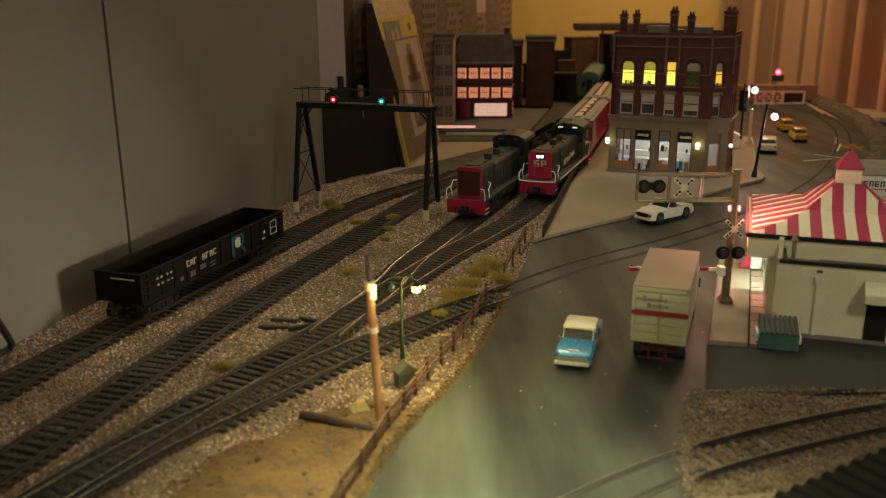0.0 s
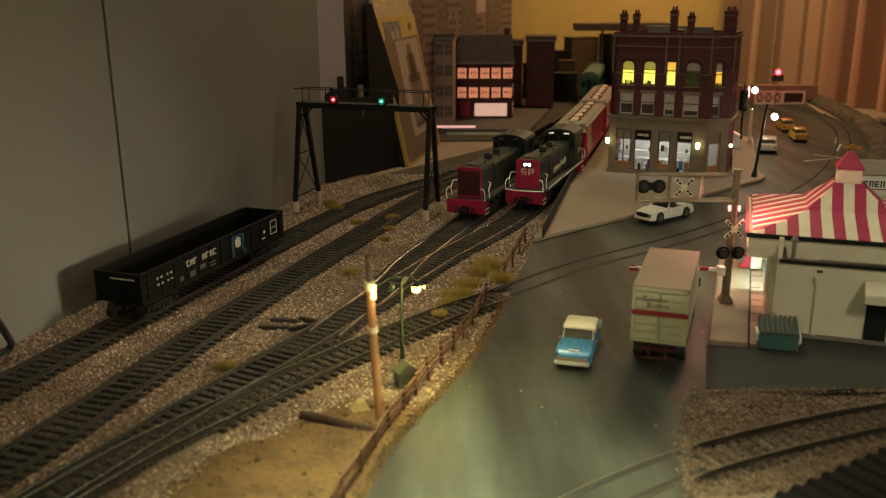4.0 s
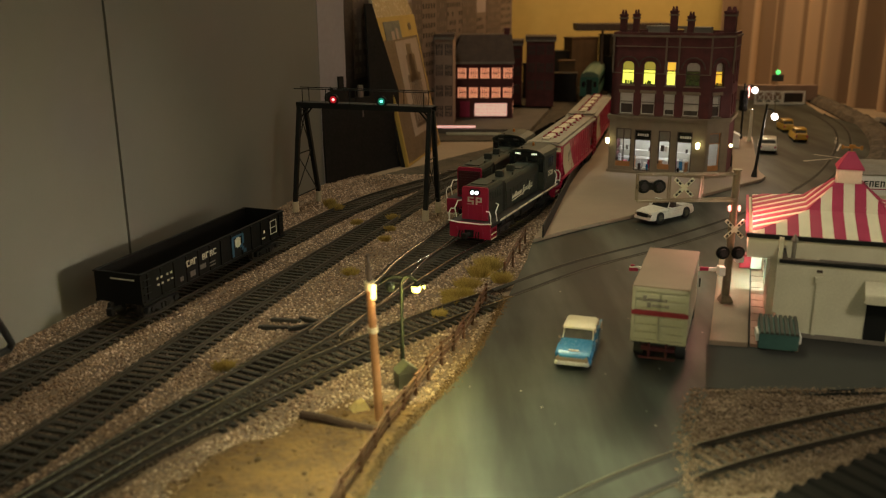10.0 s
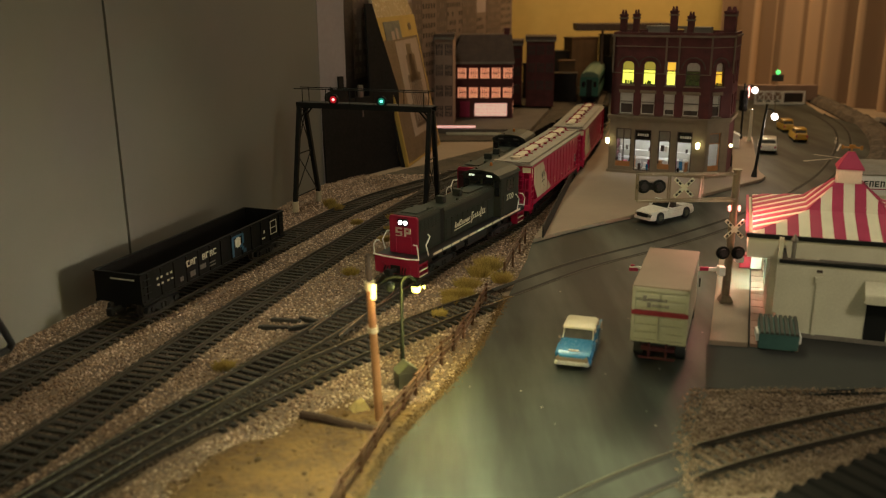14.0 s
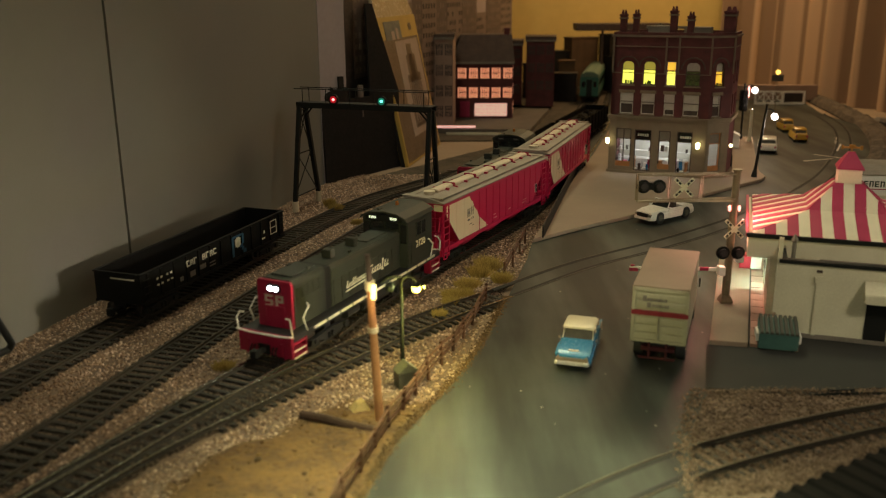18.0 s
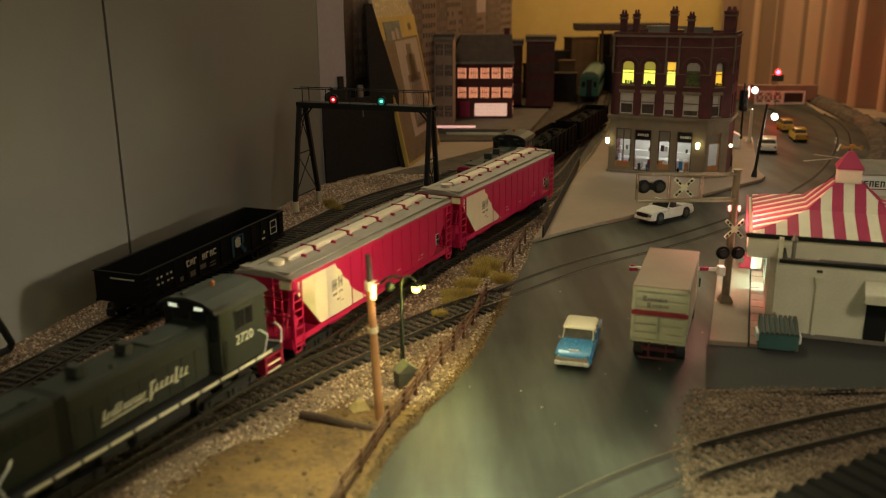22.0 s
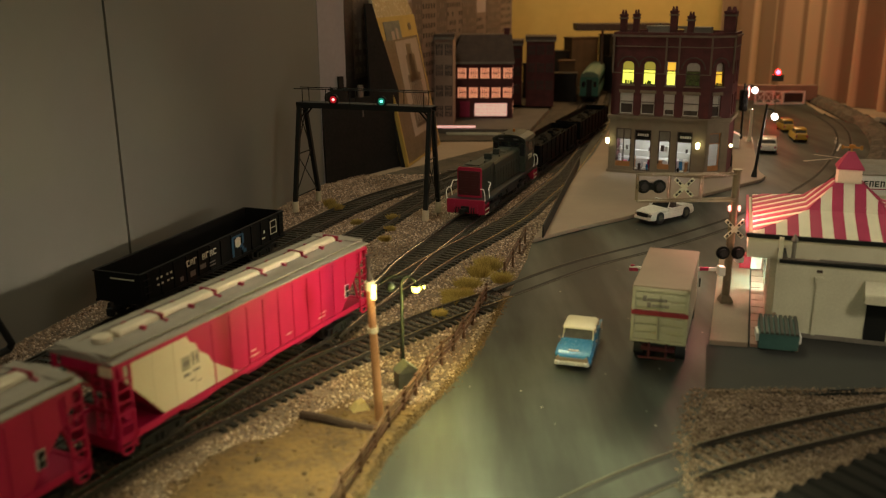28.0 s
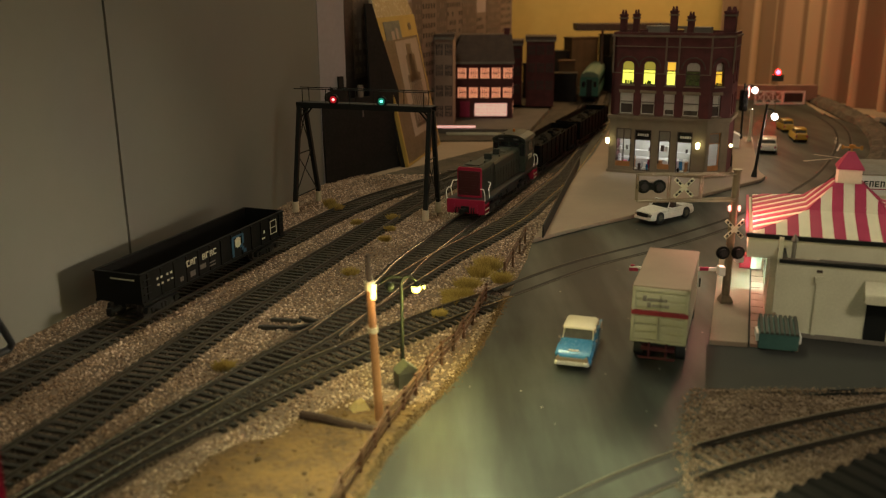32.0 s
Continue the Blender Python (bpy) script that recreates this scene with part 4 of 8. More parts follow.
        for i, (z0, z1) in enumerate(((19.6, 27.2), (22.2, 25.2), (22.2, 25.2), (22.2, 25.6), (22.2, 25.2), (21.0, 27.8), (22.2, 26.2), (22.2, 25.6))):
            stroke(70.6 + i * 2.75, 0.95, z0, z1, 1.5)
            stroke(71.3 + i * 2.75, 1.5, z0 + 2.0 if i == 0 else z0, z0 + 2.8 if i == 0 else z0 + 0.7, 0.2)
        stroke(72, 2.6, 26.4, 27.2, 0.2)
        tagged(part("hood_script", sc, LETTER, t, "cream slanted script on the hood"), kind="stuff")
    part("fuel_tank", Shape().prism([(-13, 5), (13, 5), (14.5, 8), (14.5, 12.8), (-14.5, 12.8), (-14.5, 8)], X(88), X(58), "x"), DARK_STEEL, t, bevel=0.6)
    part("air_tank", Shape().cyl((X(54), 12, 9.2), (X(42), 12, 9.2), 2.6, 14), DARK_STEEL, t, smooth=True)
    part("air_tank", Shape().cyl((X(54), -12, 9.2), (X(42), -12, 9.2), 2.6, 14), DARK_STEEL, t, smooth=True)
    part("underframe", bx(Shape(), -6, 146, -9, 9, 8.5, 12.7), BLACK, t)
    bogie(t, X(26), 14.0, DARK_STEEL, 5.2)
    bogie(t, X(113), 14.0, DARK_STEEL, 5.2)
    coupler(t, X(-8.5), 1)
    coupler(t, X(147.5), -1)
    return t


def hopper_car(m):
    t = thing("covered_hopper", m, "red covered hopper car with a torn-edged cream field and grey roof", "freight car", "covered hopper cars")
    H = 90.8
    prof = [(-H + 4, 43.6), (-H + 4, 37.5), (-65, 14.0), (-65, 11.6), (65, 11.6), (65, 14.0), (H - 4, 37.5), (H - 4, 43.6)]
    part("body", Shape().prism(prof, -15.6, 15.6, "y"), CAR_RED, t, "red steel hopper body", bevel=0.3)
    part("side_sill", Shape().box(-H + 10, H - 10, 15.0, 16.4, 11.6, 14.2).box(-H + 10, H - 10, -16.4, -15.0, 11.6, 14.2), CAR_RED, t, bevel=0.15)
    part("top_chord", Shape().box(-H + 2, H - 2, 15.2, 16.6, 42.2, 44.6).box(-H + 2, H - 2, -16.6, -15.2, 42.2, 44.6), CAR_RED, t, bevel=0.15)
    field = [(H - 6.5, 41.6), (H - 18, 42.0), (53, 42.1), (50.6, 42.0), (48.6, 38.6), (45.6, 37.0), (43.4, 32.6), (38.6, 29.2), (36.4, 25.2), (30, 20.5), (20, 14.3), (66.0, 14.3), (H - 6.5, 35.4)]

    def inside(x, z):
        c = False
        for (x0, z0), (x1, z1) in zip(field, field[1:] + field[:1]):
            if (z0 > z) != (z1 > z) and x < (x1 - x0) * (z - z0) / (z1 - z0) + x0:
                c = not c
        return c
    for y in (-1, 1):
        part("cream_field", Shape().prism(field, *sorted((y * 15.5, y * 15.85)), "y"), CREAM, t, "cream field with a torn edge")
        for i in range(15):
            x = -81 + i * 11.6
            low = 14.0 if abs(x) < 65 else 14.0 + (abs(x) - 65) / 22 * 23.5
            cream = inside(x, 28)
            zs = [(low, 42.4)]
            if cream:
                lo = next((z * 0.5 for z in range(24, 90) if inside(x, z * 0.5)), 14.0)
                hi = next((z * 0.5 for z in range(88, 20, -1) if inside(x, z * 0.5)), 42)
                zs = [(max(low, lo), hi)]
            for z0, z1 in zs:
                part("rib", Shape().box(x - 0.4, x + 0.4, *sorted((y * 15.6, y * 16.0)), z0, z1), CREAM if cream else CAR_RED, t)
        marks = Shape()
        for k, (x0, z0, w, hh) in enumerate(((52, 29.4, 3.6, 2.0), (46.4, 30.0, 3.2, 2.0), (52, 24.6, 4.2, 1.3), (46.4, 25.0, 3.8, 1.3), (49, 21.6, 3.0, 0.6), (45.6, 20.0, 3.2, 0.5))):
            for j in range(3):
                marks.box(x0 - w / 2 + j * w / 3, x0 - w / 2 + (j + 0.72) * w / 3, *sorted((y * 15.7, y * 16.0)), z0, z0 + hh)
        part("mark_field", Shape().box(49.6, 54.4, *sorted((y * 15.7, y * 15.93)), 27.4, 33.4).box(44.2, 48.6, *sorted((y * 15.7, y * 15.93)), 28.0, 34.0), SOFT_LETTER, t)
        part("reporting_mark", marks, GREY_LETTER, t, "grey reporting marks as bars")
        q = Shape().box(-71.75, -68.05, *sorted((y * 15.7, y * 16.05)), 20.4, 27.4)
        part("data_plate", q, WHITE, t)
        q = Shape().box(-71.4, -68.4, *sorted((y * 15.9, y * 16.25)), 20.7, 23.7).box(-71.4, -68.4, *sorted((y * 15.9, y * 16.25)), 24.1, 27.1)
        part("data_plate_square", q, BLACK, t)
        small = Shape()
        for x0, z0, w in ((-50, 19, 5), (-49, 17, 6), (-20, 18, 4), (5, 17, 7), (7, 19.5, 4)):
            small.box(x0, x0 + w, *sorted((y * 15.7, y * 15.9)), z0, z0 + 0.6)
        part("small_lettering", small, CREAM, t)
    roof = [(-17.2, 44.4), (-17.2, 45.2), (-5, 47.6), (5, 47.6), (17.2, 45.2), (17.2, 44.4)]
    part("roof", Shape().prism(roof, -H, H, "x"), CAR_GREY, t, "grey steel roof", bevel=0.15)
    walk_y = Shape()
    for y in (-1, 1):
        walk_y.box(-H + 1, H - 1, *sorted((y * 9.5, y * 14.0)), 46.6, 47.1)
    for x in (-H + 1.5, H - 7.5):
        walk_y.box(x, x + 6, -15, 15, 47.0, 47.7)
    part("running_board", walk_y, CAR_GREY, t)
    xs = [-80, -48, -15, 18, 51, 74]
    for a, b in zip(xs[:-1], xs[1:]):
        part("hatch_cover", Shape().prism([(-3.8, 47.5), (3.8, 47.5), (3.5, 49.2), (2.1, 49.9), (-2.1, 49.9), (-3.5, 49.2)], a + 0.4, b - 0.4, "x"), HATCH, t, "off-white roof hatch cover", bevel=0.4)
        part("hatch_bracket", Shape().box(a - 0.35, a + 0.35, -4.8, 4.8, 47.4, 50.4).box(a - 0.6, a + 0.6, 4.8, 7.0, 47.0, 48.2).box(a - 0.6, a + 0.6, -7.0, -4.8, 47.0, 48.2), SCARLET, t, bevel=0.1)
        mid = (a + b) / 2
        part("hatch_clip", Shape().box(mid - 0.7, mid + 0.7, 3.6, 6.2, 47.2, 48.9).box(mid - 0.7, mid + 0.7, -6.2, -3.6, 47.2, 48.9), SCARLET, t, bevel=0.1)
    part("hatch_cover", Shape().cyl((79, 0, 47.5), (79, 0, 49.7), 3.9, 18), HATCH, t, "round off-white hatch cover", smooth=True)
    for e in (-1, 1):
        f = Shape()
        f.box(*sorted((e * 66, e * (H - 1))), -15.4, 15.4, 10.4, 12.8)
        f.box(*sorted((e * (H - 2.2), e * H)), -15.8, 15.8, 8.6, 13.4)
        part("end_platform", f, CAR_RED, t, bevel=0.2)
        for y in (-1, 1):
            part("corner_post", Shape().box(*sorted((e * (H - 2), e * (H - 0.6))), *sorted((y * 14.6, y * 16.2)), 12.8, 44.4), CAR_RED, t)
            ld = Shape()
            for xx in (H - 8.5, H - 1.2):
                ld.box(*sorted((e * (xx - 0.35), e * (xx + 0.35))), *sorted((y * 15.9, y * 16.7)), 8.0, 43.0)
            for k in range(7):
                ld.box(*sorted((e * (H - 8.5), e * (H - 1.2))), *sorted((y * 16.1, y * 16.6)), 9.4 + k * 4.6, 10.1 + k * 4.6)
            part("side_ladder", ld, CAR_RED, t)
            part("brace", Shape().cyl((e * (H - 1.3), y * 10, 12.8), (e * (H - 9), y * 10, 36), 0.7, 6), CAR_RED, t)
            part("stirrup", Shape().tube([(e * (H - 7), y * 15.9, 11), (e * (H - 6.5), y * 15.9, 6.6), (e * (H - 2), y * 15.9, 6.6), (e * (H - 1.6), y * 15.9, 11)], 0.45), CAR_RED, t)
        part("end_rail", Shape().box(*sorted((e * (H - 1.6), e * (H - 0.9))), -14.8, 14.8, 24.4, 25.4).box(*sorted((e * (H - 1.6), e * (H - 0.9))), -14.8, 14.8, 33.4, 34.2), CAR_RED, t)
        lad = Shape()
        for y in (4.5, 9.5):
            lad.box(*sorted((e * (H - 1.7), e * (H - 1.0))), y * e - 0.35, y * e + 0.35, 12.8, 44)
        for k in range(7):
            lad.box(*sorted((e * (H - 1.7), e * (H - 1.0))), *sorted((4.5 * e, 9.5 * e)), 15.5 + k * 4.2, 16.1 + k * 4.2)
        part("end_ladder", lad, CAR_RED, t)
        part("end_plate", Shape().box(*sorted((e * (H - 1.2), e * (H - 0.3))), *sorted((9.5, 16.0)), 39.4, 43.4), CREAM if e > 0 else CAR_RED, t, "cream panel at the end" if e > 0 else "")
        part("brake_tank", Shape().cyl((e * 76, -7, 17), (e * 76, 7, 17), 3.2, 14), CAR_RED, t, smooth=True)
        coupler(t, e * (H - 1), e)
        bogie(t, e * 68, 10.4, BLACK, 5.0)
    for x in (-40, 0, 40):
        c = Shape().loft([[(x - 17, -14.5, 11.6), (x + 17, -14.5, 11.6), (x + 17, 14.5, 11.6), (x - 17, 14.5, 11.6)], [(x - 5, -8, 4.6), (x + 5, -8, 4.6), (x + 5, 8, 4.6), (x - 5, 8, 4.6)]])
        part("hopper_chute", c, CAR_RED, t)
    return t


def gondola(m):
    t = thing("gondola_car", m, "black open gondola car with white lettering and a blue emblem", "freight car")
    a = 78.0
    for y in (-1, 1):
        part("side_wall", Shape().box(-a, a, *sorted((y * 14.6, y * 15.6)), 10.5, 27.6), GONDOLA_BLACK, t)
        part("end_wall", Shape().box(*sorted((y * (a - 1), y * a)), -14.6, 14.6, 10.5, 27.6), GONDOLA_BLACK, t)
    part("floor", Shape().box(-a + 1, a - 1, -14.6, 14.6, 10.5, 12.0), GONDOLA_BLACK, t)
    r = Shape()
    for y in (-1, 1):
        r.box(-a - 0.4, a + 0.4, *sorted((y * 14.2, y * 16.4)), 27.4, 28.4)
    for e in (-1, 1):
        r.box(*sorted((e * (a - 1.2), e * (a + 0.6))), -14.2, 14.2, 27.4, 28.4)
    part("top_rim", r, GONDOLA_BLACK, t, bevel=0.15)
    for y in (-1, 1):
        for i in range(13):
            x = -72 + i * 12.0
            part("side_post", Shape().prism([(x - 1.0, 11), (x + 1.0, 11), (x + 0.8, 27.2), (x - 0.8, 27.2)], *sorted((y * 15.5, y * 16.3)), "y"), GONDOLA_BLACK, t)
        part("side_sill", Shape().box(-a, a, *sorted((y * 15.4, y * 16.4)), 9.6, 11.4), GONDOLA_BLACK, t)
    # marks on the side that faces the yard
    y0, y1 = 16.3, 16.5

    def marks(name, material, rows, label):
        q = Shape()
        for x0, x1, z0, z1 in rows:
            q.box(x0, x1, -y1, -y0, z0, z1)
        part(name, q, material, t, label)
    rows = []
    for k, x in enumerate((-37.0, -33.2, -29.6, -21.0, -17.2, -13.2, -9.4)):
        tall = 24.4 - 0.3 * (k % 2)
        rows += [(x, x + 0.9, 20.6, tall), (x, x + 2.9, tall - 0.8, tall)]
        if k % 2:
            rows += [(x + 2.1, x + 2.9, 20.6, tall), (x, x + 2.9, 22.0, 22.6)]
        elif k % 3 == 0:
            rows += [(x, x + 2.9, 20.6, 21.3)]
    marks("name_lettering", LETTER, rows, "white block lettering drawn as bars")
    rows = []
    for k in range(4):
        x = -65.2 + k * 3.6 + (1.8 if k > 1 else 0)
        rows += [(x, x + 1.7, 21.6, 22.8), (x + 0.4, x + 2.1, 17.9, 18.9)]
    marks("number_lettering", LETTER, rows, "white number lettering as bars")
    marks("emblem", DIM_BLUE, [(12.4, 24.6, 24.6, 26.0), (11.4, 13.6, 12.6, 25.4), (23.0, 25.4, 19.0, 25.2), (20.4, 23.6, 16.8, 19.0), (22.4, 25.2, 14.8, 17.0), (24.2, 27.6, 12.6, 15.0)], "blue emblem")
    marks("emblem_centre", LETTER, [(15.2, 21.4, 18.6, 23.6), (16.6, 20.0, 17.8, 24.4)], "white emblem centre")
    marks("data_panel", LETTER, [(58.8, 59.5, 15.5, 25), (66.6, 67.3, 15.5, 25), (58.8, 67.3, 24.4, 25), (58.8, 67.3, 19.8, 20.4), (58.8, 67.3, 15.5, 16.1), (50, 51.6, 18.6, 20.6), (47.6, 51.6, 15.0, 16.0)], "white data panel outline")
    marks("small_data", GREY_LETTER, [(-44, -41, 13.8, 16.4), (-34, -29, 13.6, 17.0), (-24, -18, 15.2, 18.0), (-14, -8, 16.2, 16.9), (-14, -8, 14.2, 14.9)], "")
    q = Shape().box(-a - 0.75, -a - 0.4, -12, 4, 24.6, 25.2)
    part("end_lettering", q, LETTER, t)
    for e in (-1, 1):
        for y in (-1, 1):
            ld = Shape()
            for k in range(4):
                ld.box(*sorted((e * (a - 7), e * (a - 1))), *sorted((y * 16.4, y * 16.9)), 12 + k * 4, 12.5 + k * 4)
            part("grab_iron", ld, GONDOLA_BLACK, t)
        coupler(t, e * (a - 1), e)
        bogie(t, e * 58, 10.4, BLACK, 5.0)
    part("underframe", Shape().box(-a, a, -4, 4, 8, 10.6), GONDOLA_BLACK, t)
    part("dark_load", Shape().box(-a + 1.2, a - 1.2, -14.4, 14.4, 11.9, 12.6), DARK_STEEL, t)
    return t


def car_pose(line, s_mid, half):
    """Where a car stands whose trucks ride on the line; it faces the camera's side."""
    a, b = line.at(s_mid - half), line.at(s_mid + half)
    c = (a + b) / 2
    return pose(c[0], c[1], 0, 0, 0, math.degrees(math.atan2(a[1] - b[1], a[0] - b[0])))


HEAD = [1.4224, 1.4224, 1.4223, 1.4223, 1.4177, 1.4094, 1.4008, 1.3921, 1.3824, 1.3719, 1.3608, 1.3492, 1.3372, 1.3248, 1.3123, 1.3009, 1.2919, 1.2856, 1.2804, 1.2745, 1.2665, 1.2567, 1.2458, 1.2343, 1.2226, 1.2107, 1.198, 1.184, 1.1688, 1.1525, 1.1358, 1.1189, 1.1021,
        1.085, 1.0673, 1.0483, 1.0285, 1.0087, 0.9885, 0.9674, 0.9452, 0.9226, 0.9007, 0.8795, 0.8573, 0.8336, 0.8094, 0.7861, 0.7632, 0.7388, 0.7124, 0.6852, 0.658, 0.6312, 0.6047, 0.5779, 0.5509, 0.5237, 0.4961, 0.468, 0.4394, 0.4103, 0.3806, 0.3506, 0.3199]
LOCO_MID, CAR_A_MID, CAR_B_MID = 0.0705, 0.2492, 0.4447

train_loco = locomotive(car_pose(MAIN_TRACK, HEAD[0] + LOCO_MID, 0.0435), "grey and scarlet switcher locomotive with a lit headlight pulling two hoppers", True)
car_a = hopper_car(car_pose(MAIN_TRACK, HEAD[0] + CAR_A_MID, 0.068))
car_b = copy_thing(car_a, car_pose(MAIN_TRACK, HEAD[0] + CAR_B_MID, 0.068))
locomotive(car_pose(LOCO_TRACK, LOCO_TRACK.near((0.0235, 0.703))[1] + 0.0705, 0.0435), "grey and scarlet switcher locomotive standing unlit on a siding", False)
gs = WALL_TRACK.near((-0.1535, 0.5335))[1]
gondola(car_pose(WALL_TRACK, gs, 0.058) @ pose(0, 0, 0, 0, 0, 180))

# ---- more materials ----
BRICK_RED = mat("dark_red_brick", (0.105, 0.027, 0.026), (0.052, 0.015, 0.015), 0.8, size=90, fine=1400, bump=0.15)
STONE = mat("tan_stone", (0.21, 0.165, 0.112), (0.15, 0.115, 0.078), 0.75, size=80, fine=1200, bump=0.1)
DARK_TRIM = mat("dark_trim", (0.07, 0.045, 0.035), None, 0.6, size=90, fine=1200, bump=0.05)
ROOF_GREY = mat("roof_grey", (0.20, 0.17, 0.14), (0.13, 0.11, 0.09), 0.85, size=70, fine=1200, bump=0.1)
WARM_WOOD = mat("orange_wood", (0.40, 0.17, 0.06), None, 0.6, size=120, fine=1200, bump=0.05)
PLASTER_IN = mat("interior_plaster", (0.60, 0.56, 0.46), None, 0.8, size=60, fine=900, bump=0.02)
SHADE_WHITE = mat("window_shade", (0.62, 0.58, 0.52), None, 0.8, size=90, fine=900, bump=0.02)
YELLOW_LIT = glow("lit_yellow_room", (0.82, 0.80, 0.10), 1.5)
OLIVE_LIT = glow("lit_olive_room", (0.42, 0.36, 0.05), 0.55)
LINE_STONE = mat("dark_stone_line", (0.16, 0.118, 0.085), (0.11, 0.082, 0.058), 0.8, size=80, fine=1200, bump=0.1)
DIM_PANE = mat("dim_window_pane", (0.085, 0.066, 0.058), (0.05, 0.04, 0.036), 0.2, size=200, fine=900, bump=0.0, spec=0.5)
PLANT_ROOM = mat("plant_window", (0.03, 0.05, 0.015), (0.16, 0.18, 0.06), 0.7, size=400, fine=1500)
AMBER_LIT = glow("lit_amber_room", (0.90, 0.52, 0.05), 0.9)
SHOP_LIT = glow("lit_shop_ceiling", (0.85, 0.95, 1.0), 6.5)
ROSE_LIT = glow("lit_rose_window", (1.0, 0.37, 0.19), 0.62)
ROSE_LIT_DIM = glow("lit_rose_window_dim", (0.9, 0.33, 0.20), 0.45)
COACH_DARK = mat("dark_green_shade", (0.020, 0.026, 0.014), (0.012, 0.016, 0.009), 0.6, size=90, fine=900)
GLOBE = glow("lamp_globe_glow", (1.0, 0.92, 0.42), 9.0)
GLOBE_WHITE = glow("lamp_globe_white", (1.0, 0.86, 0.80), 8.0)
GLOBE_YELLOW = glow("street_lamp_glow", (1.0, 0.86, 0.20), 3.6)
RED_GLOW = glow("signal_red_glow", (1.0, 0.0016, 0.0028), 420.0)
SOFT_RED_GLOW = glow("gantry_red_glow", (1.0, 0.30, 0.28), 2.6)
DEEP_RED_GLOW = glow("gantry_red_rim_glow", (0.40, 0.006, 0.014), 0.6)
DEEP_TEAL_GLOW = glow("gantry_green_rim_glow", (0.01, 0.16, 0.11), 0.6)
RED_WHITE_GLOW = glow("flasher_glow", (1.0, 0.32, 0.27), 3.2)
GREEN_GLOW = glow("signal_green_glow", (0.12, 1.0, 0.20), 1.6)
TEAL_GLOW = glow("signal_teal_glow", (0.14, 0.95, 0.66), 2.2)
YELLOW_GLOW = glow("signal_yellow_glow", (1.0, 0.62, 0.10), 3.0)
STRIPE_RED = mat("awning_red", (0.33, 0.024, 0.072), (0.27, 0.018, 0.056), 0.6, size=80, fine=1500, bump=0.05)
STRIPE_CREAM = mat("awning_cream", (0.62, 0.56, 0.42), (0.54, 0.48, 0.35), 0.6, size=80, fine=1500, bump=0.05)
GOLD = mat("gold_paint", (0.34, 0.17, 0.035), None, 0.45, 0.3, size=80, fine=1500, bump=0.05)
TEAL = mat("teal_bin_paint", (0.07, 0.15, 0.13), (0.05, 0.11, 0.10), 0.6, size=80, fine=1200, bump=0.05)
LID = mat("grey_bin_lid", (0.068, 0.062, 0.048), (0.050, 0.047, 0.037), 0.7, size=80, fine=1200, bump=0.05)
SIGNAL_METAL = mat("tan_metal_paint", (0.25, 0.195, 0.13), (0.16, 0.122, 0.08), 0.45, 0.2, size=120, fine=1500, bump=0.05)
CHROME = mat("chrome", (0.75, 0.73, 0.68), None, 0.2, 1.0, size=80, fine=900, bump=0.0)
CAR_BLUE = mat("blue_car_paint", (0.040, 0.185, 0.34), (0.034, 0.16, 0.30), 0.25, size=60, fine=900, bump=0.0, coat=0.4)
CAR_WHITE = mat("white_car_paint", (0.62, 0.57, 0.50), None, 0.3, size=60, fine=900, bump=0.0, coat=0.3)
TAXI = mat("taxi_yellow", (0.44, 0.25, 0.03), None, 0.35, size=60, fine=900, bump=0.0, coat=0.3)
TRUCK_ROOF = mat("tan_truck_roof", (0.238, 0.182, 0.127), (0.198, 0.150, 0.102), 0.7, size=50, fine=900, bump=0.05)
TRUCK_SIDE = mat("cream_truck_door", (0.34, 0.325, 0.225), (0.29, 0.275, 0.19), 0.6, size=60, fine=900, bump=0.05)
TYRE = mat("tyre_rubber", (0.02, 0.02, 0.02), None, 0.8, size=100, fine=900, bump=0.1)
POLE_WOOD = mat("orange_brown_pole", (0.42, 0.20, 0.08), (0.28, 0.12, 0.05), 0.7, size=150, fine=1800, bump=0.2)
FENCE_WOOD = mat("weathered_fence", (0.125, 0.058, 0.026), (0.065, 0.032, 0.015), 0.85, size=200, fine=1800, bump=0.2, jitter=0.25)
GRASS = island_mat("dry_grass", [(0.33, 0.235, 0.065), (0.46, 0.335, 0.10), (0.22, 0.155, 0.045)])
CONCRETE = mat("white_footing", (0.55, 0.46, 0.33), (0.46, 0.38, 0.27), 0.8, size=120, fine=900, bump=0.1)
BOX_YELLOW = mat("yellow_card", (0.46, 0.31, 0.075), (0.38, 0.25, 0.055), 0.5, size=40, fine=900, bump=0.02)
BOX_BROWN = mat("brown_print", (0.10, 0.066, 0.038), (0.16, 0.105, 0.06), 0.5, size=45, fine=300, bump=0.0)
BOX_PALE = mat("pale_print", (0.36, 0.28, 0.235), (0.28, 0.215, 0.175), 0.5, size=60, fine=400, bump=0.0)
BOX_BLUE = mat("blue_print", (0.07, 0.085, 0.085), (0.16, 0.16, 0.13), 0.5, size=90, fine=500, bump=0.0)
PLASTIC_BAG = mat("clear_wrap", (0.33, 0.27, 0.19), (0.27, 0.21, 0.14), 0.25, size=30, fine=300, bump=0.1)


